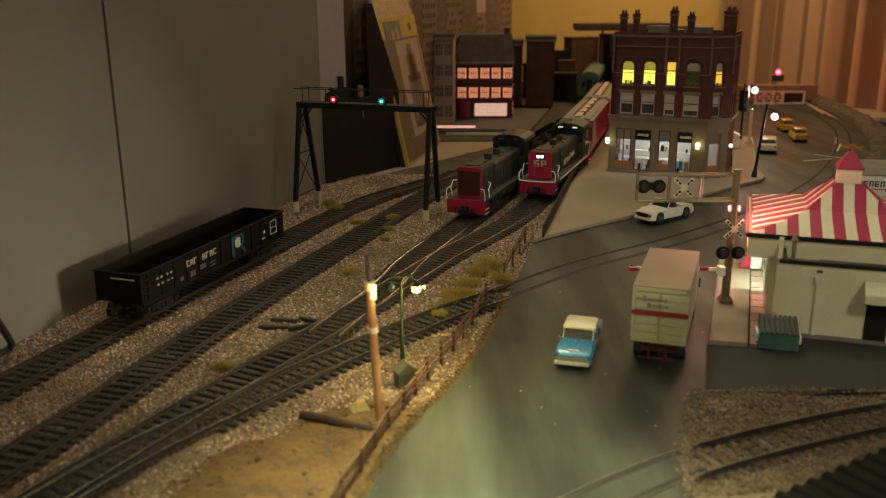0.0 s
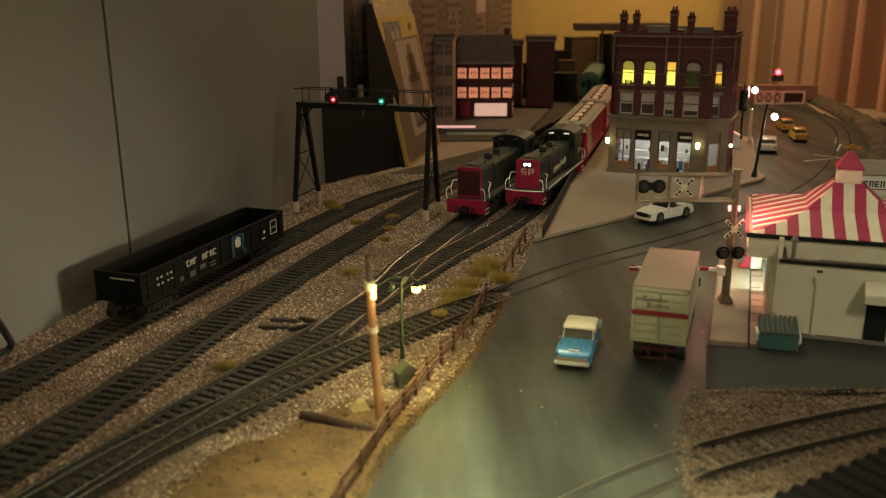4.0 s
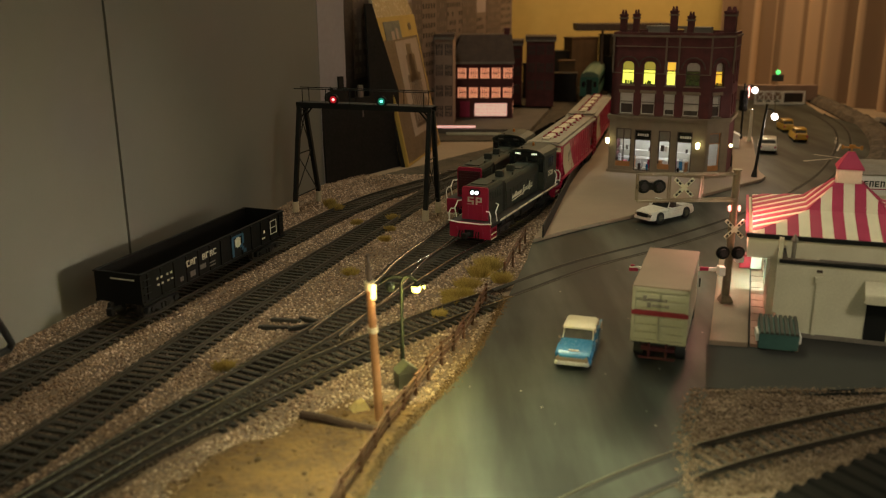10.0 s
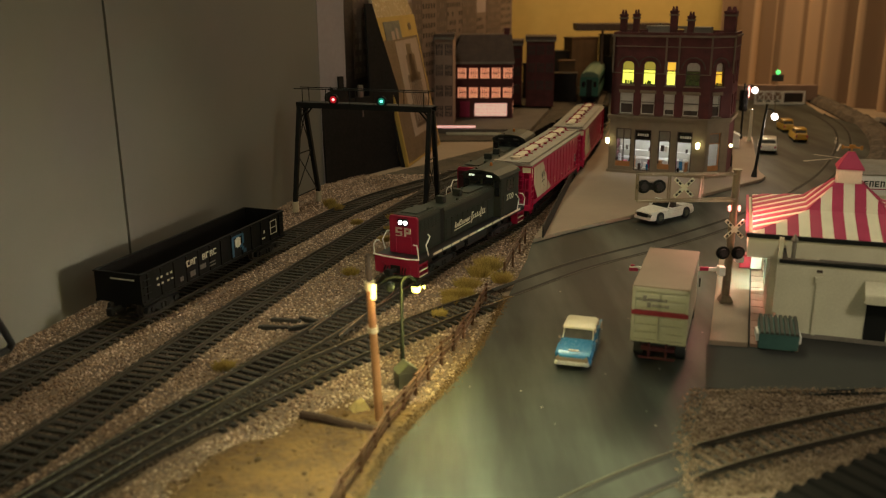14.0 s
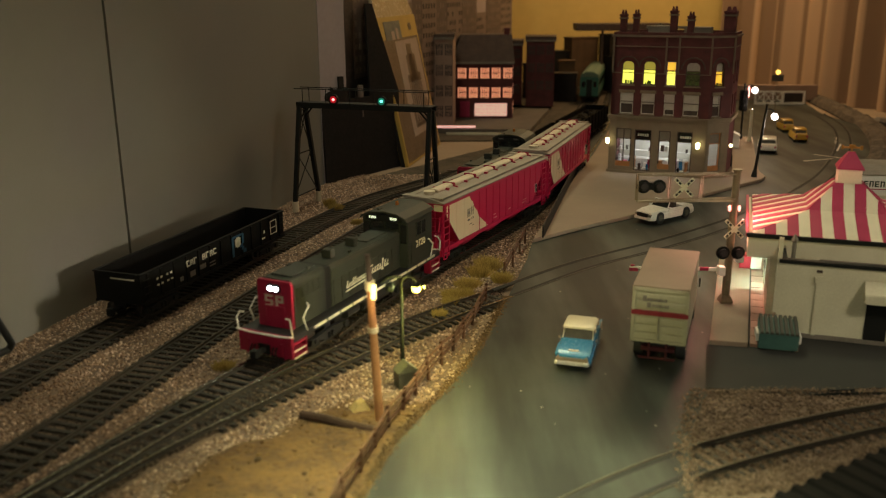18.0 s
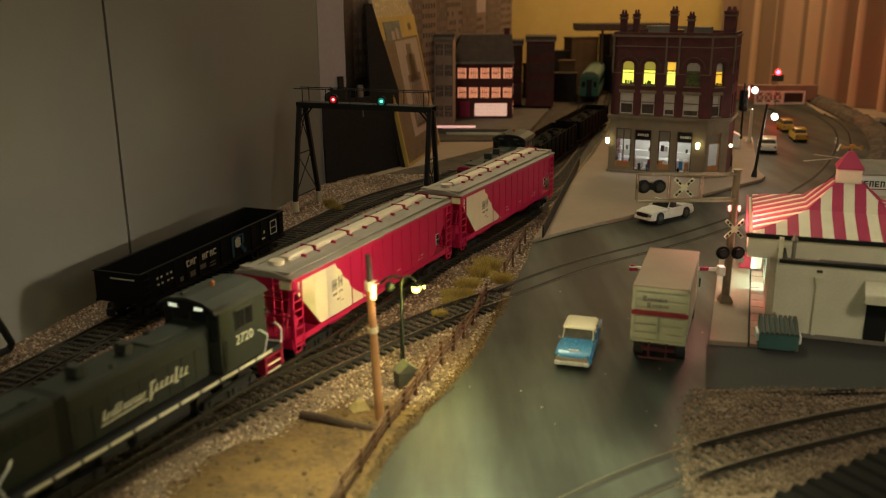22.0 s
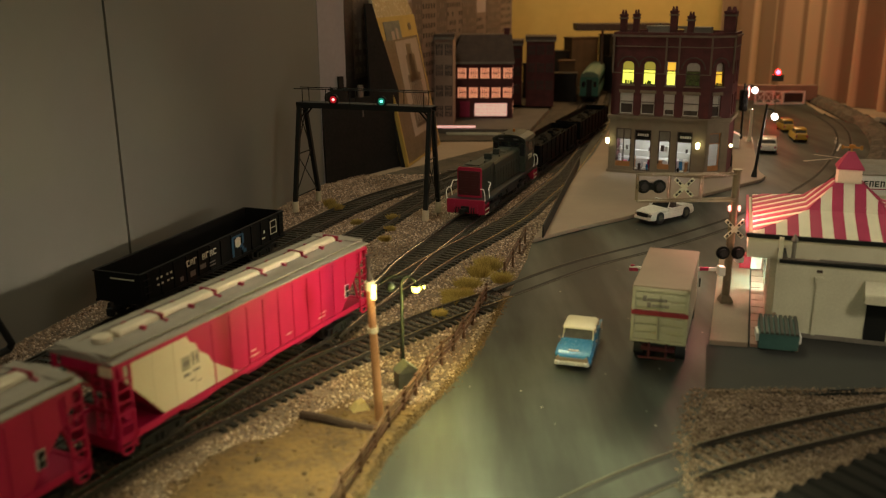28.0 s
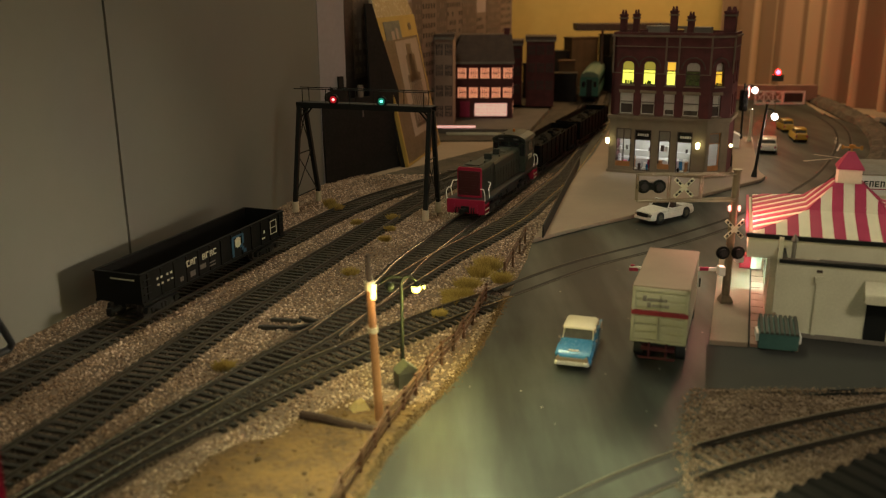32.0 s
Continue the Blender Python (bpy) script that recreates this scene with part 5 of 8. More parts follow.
# ---- corner building ----
def corner_building():
    A, B = Vector((0.1655, 0.866)), Vector((0.2500, 0.8275))
    d = (B - A).normalized()
    ang = math.degrees(math.atan2(d.y, d.x))
    t = thing("corner_building", pose(A.x, A.y, 0.0026, 0, 0, ang), "dark red brick corner building with lit windows and stone shopfront", "building")
    W, C, D = (B - A).length * 1000, 25.0, 62.0
    k = C * math.sqrt(0.5)
    foot = [(0, 0), (W, 0), (W + k, k), (W + k, D), (0, D)]

    def off(poly, o):
        """The footprint grown by o."""
        out = []
        n = len(poly)
        for i in range(n):
            p, q, r = Vector(poly[i - 1]), Vector(poly[i]), Vector(poly[(i + 1) % n])
            a, b = (q - p).normalized(), (r - q).normalized()
            na, nb = Vector((a.y, -a.x)), Vector((b.y, -b.x))
            m = (na + nb)
            m = m / max(0.2, m.dot(na))
            out.append((q.x + m.x * o, q.y + m.y * o))
        return out
    Z1, Z2, ZT = 52.0, 55.0, 134.2
    # a facade in its own plane: u along, z up; rows of openings
    def facade(name, u_len, place, rows, z0, z1, material, thick=4.0):
        """A wall with real openings, in cells; rows: (u0, u1, za, zb)."""
        us = sorted({0.0, u_len, *[r[0] for r in rows], *[r[1] for r in rows]})
        zs = sorted({z0, z1, *[r[2] for r in rows], *[r[3] for r in rows]})
        s = Shape()
        nu, nz = len(us), len(zs)
        full_ = [[not any(r[0] < (us[i] + us[i + 1]) / 2 < r[1] and r[2] < (zs[j] + zs[j + 1]) / 2 < r[3] for r in rows) for j in range(nz - 1)] for i in range(nu - 1)]
        at = lambda i, j, d: d * nu * nz + i * nz + j
        vs = [(u, y, z) for y in (0, thick) for u in us for z in zs]
        fs = []
        is_full = lambda i, j: 0 <= i < nu - 1 and 0 <= j < nz - 1 and full_[i][j]
        for i in range(nu - 1):
            for j in range(nz - 1):
                if not full_[i][j]:
                    continue
                fs.append((at(i, j, 0), at(i + 1, j, 0), at(i + 1, j + 1, 0), at(i, j + 1, 0)))
                fs.append((at(i, j + 1, 1), at(i + 1, j + 1, 1), at(i + 1, j, 1), at(i, j, 1)))
                for di, dj, p, q in ((-1, 0, (i, j), (i, j + 1)), (1, 0, (i + 1, j + 1), (i + 1, j)), (0, -1, (i + 1, j), (i, j)), (0, 1, (i, j + 1), (i + 1, j + 1))):
                    if not is_full(i + di, j + dj):
                        fs.append((at(*p, 0), at(*q, 0), at(*q, 1), at(*p, 1)))
        s.add(vs, fs)
        w = part(name, s, material, t)
        w.matrix_basis = place
        return w
    front = pose(0, 0, 0)
    cham = pose(W * MM, 0, 0, 0, 0, 45)
    right = pose((W + k) * MM, k * MM, 0, 0, 0, 90)
    left = pose(0, D * MM, 0, 0, 0, -90)
    cx = [12.5, 29.3, 46.0, 62.6]      # middle of the four front bays
    hw = [5.0, 5.0, 3.7, 5.6]
    up = [(c - h, c + h, 86.6, 109.0) for c, h in zip(cx, hw)]
    mid = [(c - h - 0.3, c + h + 0.3, 58.5, 78.5) for c, h in zip(cx, hw)]
    low = [(5.6, 17.8, 6.5, 44.0), (20.4, 34.0, 3.0, 43.6), (39.6, 49.0, 6.0, 43.6), (53.8, 65.8, 3.0, 43.6)]
    scale = W / 92.9
    fit_u = lambda rs: [(a * scale * 1.22, b * scale * 1.22, c, e) for a, b, c, e in rs]
    up, mid, low = fit_u(up), fit_u(mid), fit_u(low)
    facade("front_wall", W, front, up + mid, Z2, ZT, BRICK_RED)
    facade("shop_front", W, front @ pose(0, -0.0006, 0), low, 0, Z1, STONE)
    cu, cm, cl = [(5.6, 15.2, 86.6, 109)], [(4.4, 13.4, 58.5, 78.5)], [(3.6, 16.5, 6.5, 43)]
    facade("corner_wall", C, cham, cu + cm, Z2, ZT, BRICK_RED)
    facade("corner_shop_front", C, cham @ pose(0, -0.0006, 0), cl, 0, Z1, STONE)
    facade("side_wall", D - k, right, [(a, a + 9, z, z + h) for a in (6, 24) for z, h in ((88, 21), (58.5, 20))], 0, ZT, BRICK_RED)
    facade("side_wall", D, left, [], 0, ZT, BRICK_RED)
    part("back_wall", Shape().box(0, W + k, D - 4, D, 0, ZT), BRICK_RED, t)
    ins = off(foot, -4.2)
    part("floor_slab", Shape().prism(ins, 54.0, 56.0), PLASTER_IN, t)
    part("floor_slab", Shape().prism(ins, 82.0, 84.0), PLASTER_IN, t)
    part("floor_slab", Shape().prism(ins, 0.2, 1.6), WARM_WOOD, t)
    part("roof", Shape().prism(ins, 124.0, 126.0), ROOF_GREY, t, "dark flat roof")
    part("stone_belt", Shape().prism(off(foot, 1.6), Z1 + 0.2, Z1 + 2.4).prism(off(foot, 2.6), Z1 + 2.4, Z1 + 4.8), STONE, t, "tan stone belt course", bevel=0.3)
    part("plinth", Shape().prism(off(foot, 1.4), 0, 2.4), STONE, t)
    for n_, z, h_, o, m_ in (("cornice", 131.2, 2.0, 1.5, LINE_STONE), ("string_course", 122.0, 1.0, 0.9, LINE_STONE), ("string_course", 97.0, 1.0, 0.7, LINE_STONE)):
        s = Shape()
        a, b = off(foot, o), off(foot, -3.0)
        n = len(a)
        for i in range(n):
            j = (i + 1) % n
            s.loft([[(*a[i], z), (*a[j], z), (*b[j], z), (*b[i], z)], [(*a[i], z + h_), (*a[j], z + h_), (*b[j], z + h_), (*b[i], z + h_)]])
        if n_ == "string_course" and z < 100:
            s = Shape()
            us = [0] + [v for r in up for v in (r[0], r[1])] + [W]
            for a_, b_ in zip(us[::2], us[1::2]):
                s.box(a_, b_, -0.7, 0, z, z + h_)
        part(n_, s, m_, t, "tan stone band")
    for u in (0.6, 50.6, 62.6, W - 0.8):
        part("pilaster", Shape().box(u - 0.8, u + 0.8, -1.2, 0, 98.2, 131.2), LINE_STONE, t)
    p_ = part("pilaster", Shape().box(C - 1.8, C - 0.2, -1.2, 0, 98.2, 131.2), LINE_STONE, t)
    p_.matrix_basis = cham

    def window(place, r, arched, fill, blind):
        a, b, c, e = r
        w = new("window")
        w.parent, w.matrix_basis = t, place
        tagged(w, "arched window, lit yellow behind" if arched else "sash window with a pale shade")
        f = Shape()
        for q in ((a, a + 0.8, c, e), (b - 0.8, b, c, e), (a, b, c, c + 0.8), (a, b, e - 0.7, e), (a, b, (c + e) / 2 - 0.35, (c + e) / 2 + 0.35)):
            f.box(q[0], q[1], 1.2, 2.0, q[2], q[3])
        part("window_frame", f, SHADE_WHITE if not arched else DARK_TRIM, w)
        part("mid_rail", Shape().box(a, b, 1.0, 2.2, e - 8.7, e - 8.1), STONE if arched else DARK_TRIM, w)
        part("window_sill", Shape().box(a - 0.8, b + 0.8, -1.2, 1.0, c - 1.2, c), STONE, w)
        if not arched and fill is not None:
            part("lit_room", Shape().box(a + 0.6, b - 0.6, 3.2, 3.7, c + 0.5, e - 9.5), fill, w, "lit room behind the window")
            part("lit_shade", Shape().box(a + 0.6, b - 0.6, 3.2, 3.7, e - 9.0, e - 0.5), AMBER_LIT, w)
        elif not arched:
            part("lintel", Shape().box(a - 1.2, b + 1.2, -0.9, 0.5, e, e + 3.0), STONE, w)
            part("shade", Shape().box(a + 0.8, b - 0.8, 2.4, 2.8, (c + e) / 2 - (0 if blind else 5), e - 0.6), SHADE_WHITE, w)
            part("dark_pane", Shape().box(a + 0.8, b - 0.8, 2.9, 3.2, c + 0.6, e - 0.6), DIM_PANE, w)
        else:
            rr = (b - a) / 2
            mu = (a + b) / 2
            n = 12
            sp = Shape()
            top = [(mu - rr * math.cos(math.pi * i / n), e - rr + rr * math.sin(math.pi * i / n)) for i in range(n + 1)]
            for p, q in zip(top[:-1], top[1:]):
                sp.prism([p, q, (q[0], e + 0.05), (p[0], e + 0.05)], 0.2, 3.6, "y")
            part("arch_spandrel", sp, BRICK_RED, w)
            hood = Shape()
            for i in range(n):
                t0, t1 = math.pi * i / n, math.pi * (i + 1) / n
                hood.prism([(mu - (rr + x) * math.cos(tt), e - rr + (rr + x) * math.sin(tt)) for tt, x in ((t0, 3.4), (t1, 3.4), (t1, 4.6), (t0, 4.6))], -0.7, 0.2, "y")
            part("arch_hood", hood, DARK_TRIM, w)
            if fill is not None:
                part("lit_room", Shape().box(a + 0.5, b - 0.5, 3.2, 3.7, c + 0.5, e - 0.3 if blind else e - 8.4), fill, w, "lit room behind the window")
            if not blind:
                part("lit_shade", Shape().box(a + 0.5, b - 0.5, 3.2, 3.7, e - 8.4, e - 0.4), OLIVE_LIT if fill is YELLOW_LIT else SHADE_WHITE, w)
            cl = Shape()
            rn = random.Random(int(a * 7))
            for i in range(5):
                u = rn.uniform(a + 1.5, b - 2.0)
                z = c + rn.uniform(0.8, 3.5)
                cl.box(u, u + rn.uniform(0.5, 2.2), 2.6, 3.1, c + 0.8, z + 1.2)
            part("silhouette", cl, mat("room_furniture", (0.10, 0.16, 0.03), None, 0.7), w)
    for i, r in enumerate(up):
        window(front, r, i != 2, (YELLOW_LIT, YELLOW_LIT, YELLOW_LIT, PLANT_ROOM)[i], False)
    for i, r in enumerate(mid):
        window(front, r, False, None, i in (0, 1))
    window(cham, cu[0], True, AMBER_LIT, False)
    window(cham, cm[0], False, None, True)
    # shop windows with lit rooms behind them
    for place, rs in ((front, low), (cham, cl)):
        for i, (a, b, c, e) in enumerate(rs):
            w = new("shop_window")
            w.parent, w.matrix_basis = t, place
            tagged(w, "tall shop window with a lit room behind")
            f = Shape()
            for q in ((a, a + 1.0, c, e), (b - 1.0, b, c, e), (a, b, c, c + 1.0), (a, b, e - 1.0, e), (a, b, e - 10.5, e - 9.8)):
                f.box(q[0], q[1], 0.6, 1.6, q[2], q[3])
            if i == 0 and place is front:
                f.box((a + b) / 2 - 0.5, (a + b) / 2 + 0.5, 0.6, 1.6, c, e)
            part("window_frame", f, DARK_TRIM if place is front else WARM_WOOD, w)
            part("transom", Shape().box(a + 1, b - 1, 1.1, 1.5, e - 9.8, e - 1), WINDOW_DARK if (i in (1, 3)) else ROOF_GREY, w)
            if i in (1, 3) and place is front:
                q = Shape()
                for j in range(5):
                    q.box(a + 3 + j * 2.2, a + 4.5 + j * 2.2, 0.9, 1.15, e - 6.6, e - 4.2)
                part("sign_lettering", q, SHADE_WHITE, w)
            if i in (0, 2) or place is cham:
                part("stall_riser", Shape().box(a, b, 0.5, 1.5, c, c + 5.0), WARM_WOOD, w)
    part("shop_wall", Shape().box(2, W + k - 5, 30, 31, 1.6, 54), PLASTER_IN, t)
    part("shop_ceiling_lamp", Shape().box(5, W - 4, 6, 27, 49.0, 50.0), SHOP_LIT, t, "lit white shop ceiling panel")
    rn = random.Random(8)
    for i in range(16):
        u = 6 + i * (W - 12) / 16 + rn.uniform(-1, 1)
        h_ = rn.uniform(5, 14)
        m_ = (WHITE, STRIPE_RED, CAR_BLUE, WARM_WOOD, SHADE_WHITE)[i % 5]
        part("shop_display", Shape().box(u, u + rn.uniform(2, 4), 12 + rn.uniform(0, 8), 22, 1.6, 1.6 + h_), m_, t)
    for i in range(22):
        u = 5 + i * (W - 10) / 22 + rn.uniform(-1, 1)
        z0 = rn.choice((1.6, 1.6, 14, 22))
        h_ = rn.uniform(2, 8)
        m_ = (DARK_TRIM, SHADE_WHITE, CAR_BLUE, ROOF_GREY, WINDOW_DARK, STRIPE_CREAM)[i % 6]
        part("shop_display", Shape().box(u, u + rn.uniform(1.5, 3.5), 6 + rn.uniform(0, 4), 11, z0, z0 + h_), m_, t)
    for z in (13.6, 21.6):
        part("shop_shelf", Shape().box(4, W - 3, 7, 11, z, z + 0.4), SHADE_WHITE, t)
    part("shop_counter", Shape().box(8, W - 8, 24, 28, 1.6, 12), SHADE_WHITE, t)
    # wall lanterns
    for u, place in ((-0.5, front), (86.3, front)):
        q = part("wall_lantern", Shape().cyl((u, -4.6, 29.0), (u, -4.6, 32.2), 1.3, 10, 2.1).ball((u, -4.6, 32.8), 2.1, 12), GLOBE, t, "lit globe wall lantern", smooth=True)
        part("lantern_bracket", Shape().box(u - 0.4, u + 0.4, -4.6, 0, 28.0, 28.8), DARK_TRIM, t)
    part("wall_lantern", Shape().ball((W + k + 3.0, k + 3.0, 30.0), 1.6, 12), GLOBE, t, "small lit wall lantern", smooth=True)
    # parapet, chimneys and roof gear
    s = Shape()
    a, b = off(foot, 0.0), off(foot, -3.0)
    for i in range(len(a)):
        j = (i + 1) % len(a)
        s.loft([[(*a[i], ZT), (*a[j], ZT), (*b[j], ZT), (*b[i], ZT)], [(*a[i], ZT + 1.4), (*a[j], ZT + 1.4), (*b[j], ZT + 1.4), (*b[i], ZT + 1.4)]])
    part("parapet", s, BRICK_RED, t)
    for u, v, w_, h_ in ((0.5, 20, 6.0, 19), (11.0, 30, 5.5, 19), (46, 34, 6.5, 22), (62, 38, 6, 17), (W + k - 13, 24, 10.5, 22)):
        c = part("chimney", Shape().box(u, u + w_, v, v + w_, 125.9, ZT + h_ - 3.5).box(u - 0.7, u + w_ + 0.7, v - 0.7, v + w_ + 0.7, ZT + h_ - 3.5, ZT + h_ - 1.6), BRICK_RED, t, "brick chimney")
        part("chimney_band", Shape().box(u - 0.9, u + w_ + 0.9, v - 0.9, v + w_ + 0.9, ZT + h_ - 6.2, ZT + h_ - 4.6), LINE_STONE, t)
        part("chimney_cap", Shape().cyl((u + w_ * 0.3, v + w_ / 2, ZT + h_ - 1.6), (u + w_ * 0.3, v + w_ / 2, ZT + h_ + 2.5), w_ * 0.24, 8, w_ * 0.12).cyl((u + w_ * 0.75, v + w_ / 2, ZT + h_ - 1.6), (u + w_ * 0.75, v + w_ / 2, ZT + h_ + 2.5), w_ * 0.24, 8, w_ * 0.12), BRICK_RED, t)
    part("roof_gear", Shape().box(26, 46, 30, 50, 125.9, ZT + 6).box(60, 84, 40, 56, 125.9, ZT + 5).box(30, 34, 52, 57, 125.9, ZT + 8), ROOF_GREY, t, bevel=0.4)
    part("roof_beam", Shape().box(20, 62, 50, 54, ZT + 3, ZT + 5.5).box(22, 25, 50, 54, 126, ZT + 3).box(57, 60, 50, 54, 126, ZT + 3), ROOF_GREY, t)
    return t


corner_building()


# ---- striped restaurant ----
def restaurant():
    ang = -18.5
    O = Vector((0.1765, 0.4375))
    t = thing("restaurant", pose(O.x, O.y, 0.0002, 0, 0, ang), "cream restaurant with a red striped hipped roof and cupola", "building")
    ux = Vector((math.cos(radians(ang)), math.sin(radians(ang))))
    uy = Vector((-ux.y, ux.x))
    C1 = Vector((0.1675, 0.4630))
    loc = lambda p: ((p - O).dot(ux) * 1000, (p - O).dot(uy) * 1000)
    ex, ey = loc(C1)
    ZE, S = 47.5, 98.5
    # rear service block
    LW, LH = 118.0, 40.0
    part("service_wall", Shape().box(0, LW, 0, 2.4, 0, LH).box(0, 2.4, 2.4, ey + 6, 0, LH).box(LW - 2.4, LW, 2.4, ey + 6, 0, LH), OLD_WHITE, t, "cream plaster rear wall", bevel=0.2)
    part("service_roof", Shape().box(2.4, LW - 2.4, 2.4, ey + 6, LH - 5, LH - 3.6), ROOF_GREY, t, "grey flat service roof")
    part("parapet_cap", Shape().box(-1.0, LW + 1, -1.2, 3.0, LH, LH + 2.0).box(-1.0, 3.0, 3.0, ey + 6, LH, LH + 2.0), BLACK, t, "black parapet cap", bevel=0.2)
    part("skirt", Shape().box(-0.6, LW, -1.0, 0, 0, 2.2), ROOF_GREY, t)
    part("downpipe", Shape().box(18.0, 20.2, -1.4, 0, 2, 33.5).box(16.8, 21.4, -2.2, 0, 31.0, 34.0), OLD_WHITE, t, bevel=0.2)
    part("vent_hole", Shape().box(17.6, 20.4, -0.5, 0, 36.0, 37.6), DARK_TRIM, t)
    part("rear_door", Shape().box(43.0, 53.6, -0.6, 0.2, 0.4, 21.5), BLACK, t, "black rear doorway")
    part("door_canopy", Shape().prism([(0, 25.0), (-9, 24.0), (-9, 29.0), (0, 34.0)], 40.5, 60, "x"), OLD_WHITE, t, "cream door canopy", bevel=0.4)
    part("roof_vent", Shape().cyl((6.5, ey - 7, LH - 4), (6.5, ey - 7, LH + 8.5), 1.1, 10).cyl((6.5, ey - 7, LH + 8.5), (6.5, ey - 7, LH + 12), 2.0, 10, 0.4), ROOF_GREY, t)
    part("roof_pipe", Shape().box(20, 60, ey - 5, ey - 3, LH - 3.6, LH - 1.8), ROOF_GREY, t)
    part("corner_strut", Shape().box(-1.8, 0.4, 0.4, 2.4, 12, LH + 13), OLD_WHITE, t)
    # main block
    mx0, mx1, my0, my1 = ex + 12.5, ex + S - 6, ey + 5, ey + S - 6
    part("front_wall", Shape().box(mx0, mx1, my0, my0 + 2.4, 0, ZE - 10), OLD_WHITE, t)
    w0, w1 = 66.5, my1 - 4
    part("side_wall", Shape().box(mx0, mx0 + 2.4, my0 + 2.4, w0, 0, ZE - 10).box(mx0, mx0 + 2.4, w1, my1, 0, ZE - 10).box(mx1 - 2.4, mx1, my0 + 2.4, my1, 0, ZE - 10).box(mx0 + 2.4, mx1 - 2.4, my1 - 2.4, my1, 0, ZE - 10), OLD_WHITE, t)
    pane = part("shop_window", Shape().box(mx0 + 0.6, mx0 + 1.0, w0 + 1.2, w1 - 1, 2, ZE - 12), glass_mat("shop_glass", (0.9, 0.97, 0.94), 0.02), t, "clear lit restaurant window")
    pane.visible_shadow = False
    part("shop_floor", Shape().box(mx0 + 2.4, mx1 - 2.4, my0 + 2.4, my1 - 2.4, 0.3, 1.2), OLD_WHITE, t)
    part("shop_partition", Shape().box(mx0 + 22, mx0 + 23, my0 + 2.4, my1 - 2.4, 1.2, ZE - 11.6), WHITE, t, "white inner wall")
    part("shop_back_wall", Shape().box(mx0 + 2.4, mx0 + 22, w0 - 6, w0 - 5, 1.2, ZE - 11.6), WHITE, t)
    part("window_frame", Shape().box(mx0, mx0 + 1.8, w0, w0 + 1.2, 0, ZE - 10).box(mx0, mx0 + 1.8, 83, 84, 2, ZE - 10).box(mx0, mx0 + 1.8, 98, 99, 2, ZE - 10).box(mx0, mx0 + 1.8, w1 - 1, w1, 0, ZE - 10).box(mx0, mx0 + 1.8, w0 + 1.2, w1 - 1, 0, 2), CHROME, t)
    part("fascia", Shape().box(ex, ex + S, ey, ey + 1.6, ZE - 12, ZE).box(ex, ex + 1.6, ey + 1.6, ey + S, ZE - 12, ZE).box(ex + S - 1.6, ex + S, ey + 1.6, ey + S, ZE - 12, ZE).box(ex + 1.6, ex + S - 1.6, ey + S - 1.6, ey + S, ZE - 12, ZE), STRIPE_CREAM, t, "cream fascia under the roof")
    part("soffit", Shape().box(ex + 1.6, ex + S - 1.6, ey + 1.6, ey + S - 1.6, ZE - 11.5, ZE - 10), STRIPE_CREAM, t)
    part("soffit_lamp", Shape().box(ex + 2.6, ex + 6.4, ey + 8, ey + 34, ZE - 12.4, ZE - 11.6), glow("soffit_lamp_glow", (1.0, 0.86, 0.80), 1.2), t, "lit soffit lamp strip")
    part("eave_trim", Shape().box(ex - 1.2, ex + S + 1.2, ey - 1.6, ey + 0.4, ZE - 0.6, ZE + 1.8), BLACK, t, "black eave trim", bevel=0.3)
    part("eave_trim", Shape().box(ex - 1.6, ex + 0.0, ey + 0.4, ey + S, ZE - 0.6, ZE + 1.4), STRIPE_RED, t, bevel=0.2)
    # striped hip: flared, with alternate strips along each face
    cx, cy = ex + S / 2 + 2.6, ey + S / 2
    h1, h2, r1, r0 = 57.0, 70.6, 20.8, 6.9
    sec = [(S / 2 + 0.5, ZE + 1.2), (r1, h1), (r0, h2)]
    n = 17
    for face in range(4):
        m = Matrix.Translation((cx, cy, 0)) @ Matrix.Rotation(face * math.pi / 2, 4, "Z")
        strips = ([], [])
        half = S / 2 + 0.5
        for i in range(n):
            u0, u1 = -half + 2 * half * i / n, -half + 2 * half * (i + 1) / n
            dest = strips[(i + 1) % 2]
            # strip between parallel lines, cut by the hips
            for (ra, za), (rb, zb) in zip(sec[:-1], sec[1:]):
                m2 = max(abs(u0), abs(u1))
                def lim(u):
                    """Height on the slope at which the hip cuts this line."""
                    if abs(u) <= rb:
                        return 1.0
                    if abs(u) >= ra:
                        return 0.0
                    return (ra - abs(u)) / (ra - rb)
                k0, k1 = lim(u0), lim(u1)
                if k0 == 0 and k1 == 0:
                    continue
                a0, a1 = max(-ra, min(ra, u0)), max(-ra, min(ra, u1))
                P = lambda u, kk: (u, -(ra + (rb - ra) * kk), za + (zb - za) * kk)
                poly = [P(a0, 0), P(a1, 0)]
                if k1 > 0:
                    poly.append(P(u1, k1))
                if (k0 < 1 or k1 < 1) and min(abs(u0), abs(u1)) < rb and m2 > rb:
                    um = rb if u0 > 0 else -rb
                    poly.append(P(um, 1.0))
                if k0 > 0:
                    poly.append(P(u0, k0))
                clean = []
                for q in poly:
                    if not clean or (Vector(q) - Vector(clean[-1])).length > 0.01:
                        clean.append(q)
                if len(clean) > 2 and (Vector(clean[0]) - Vector(clean[-1])).length < 0.01:
                    clean.pop()
                if len(clean) > 2:
                    dest.append([m @ Vector(q) for q in clean])
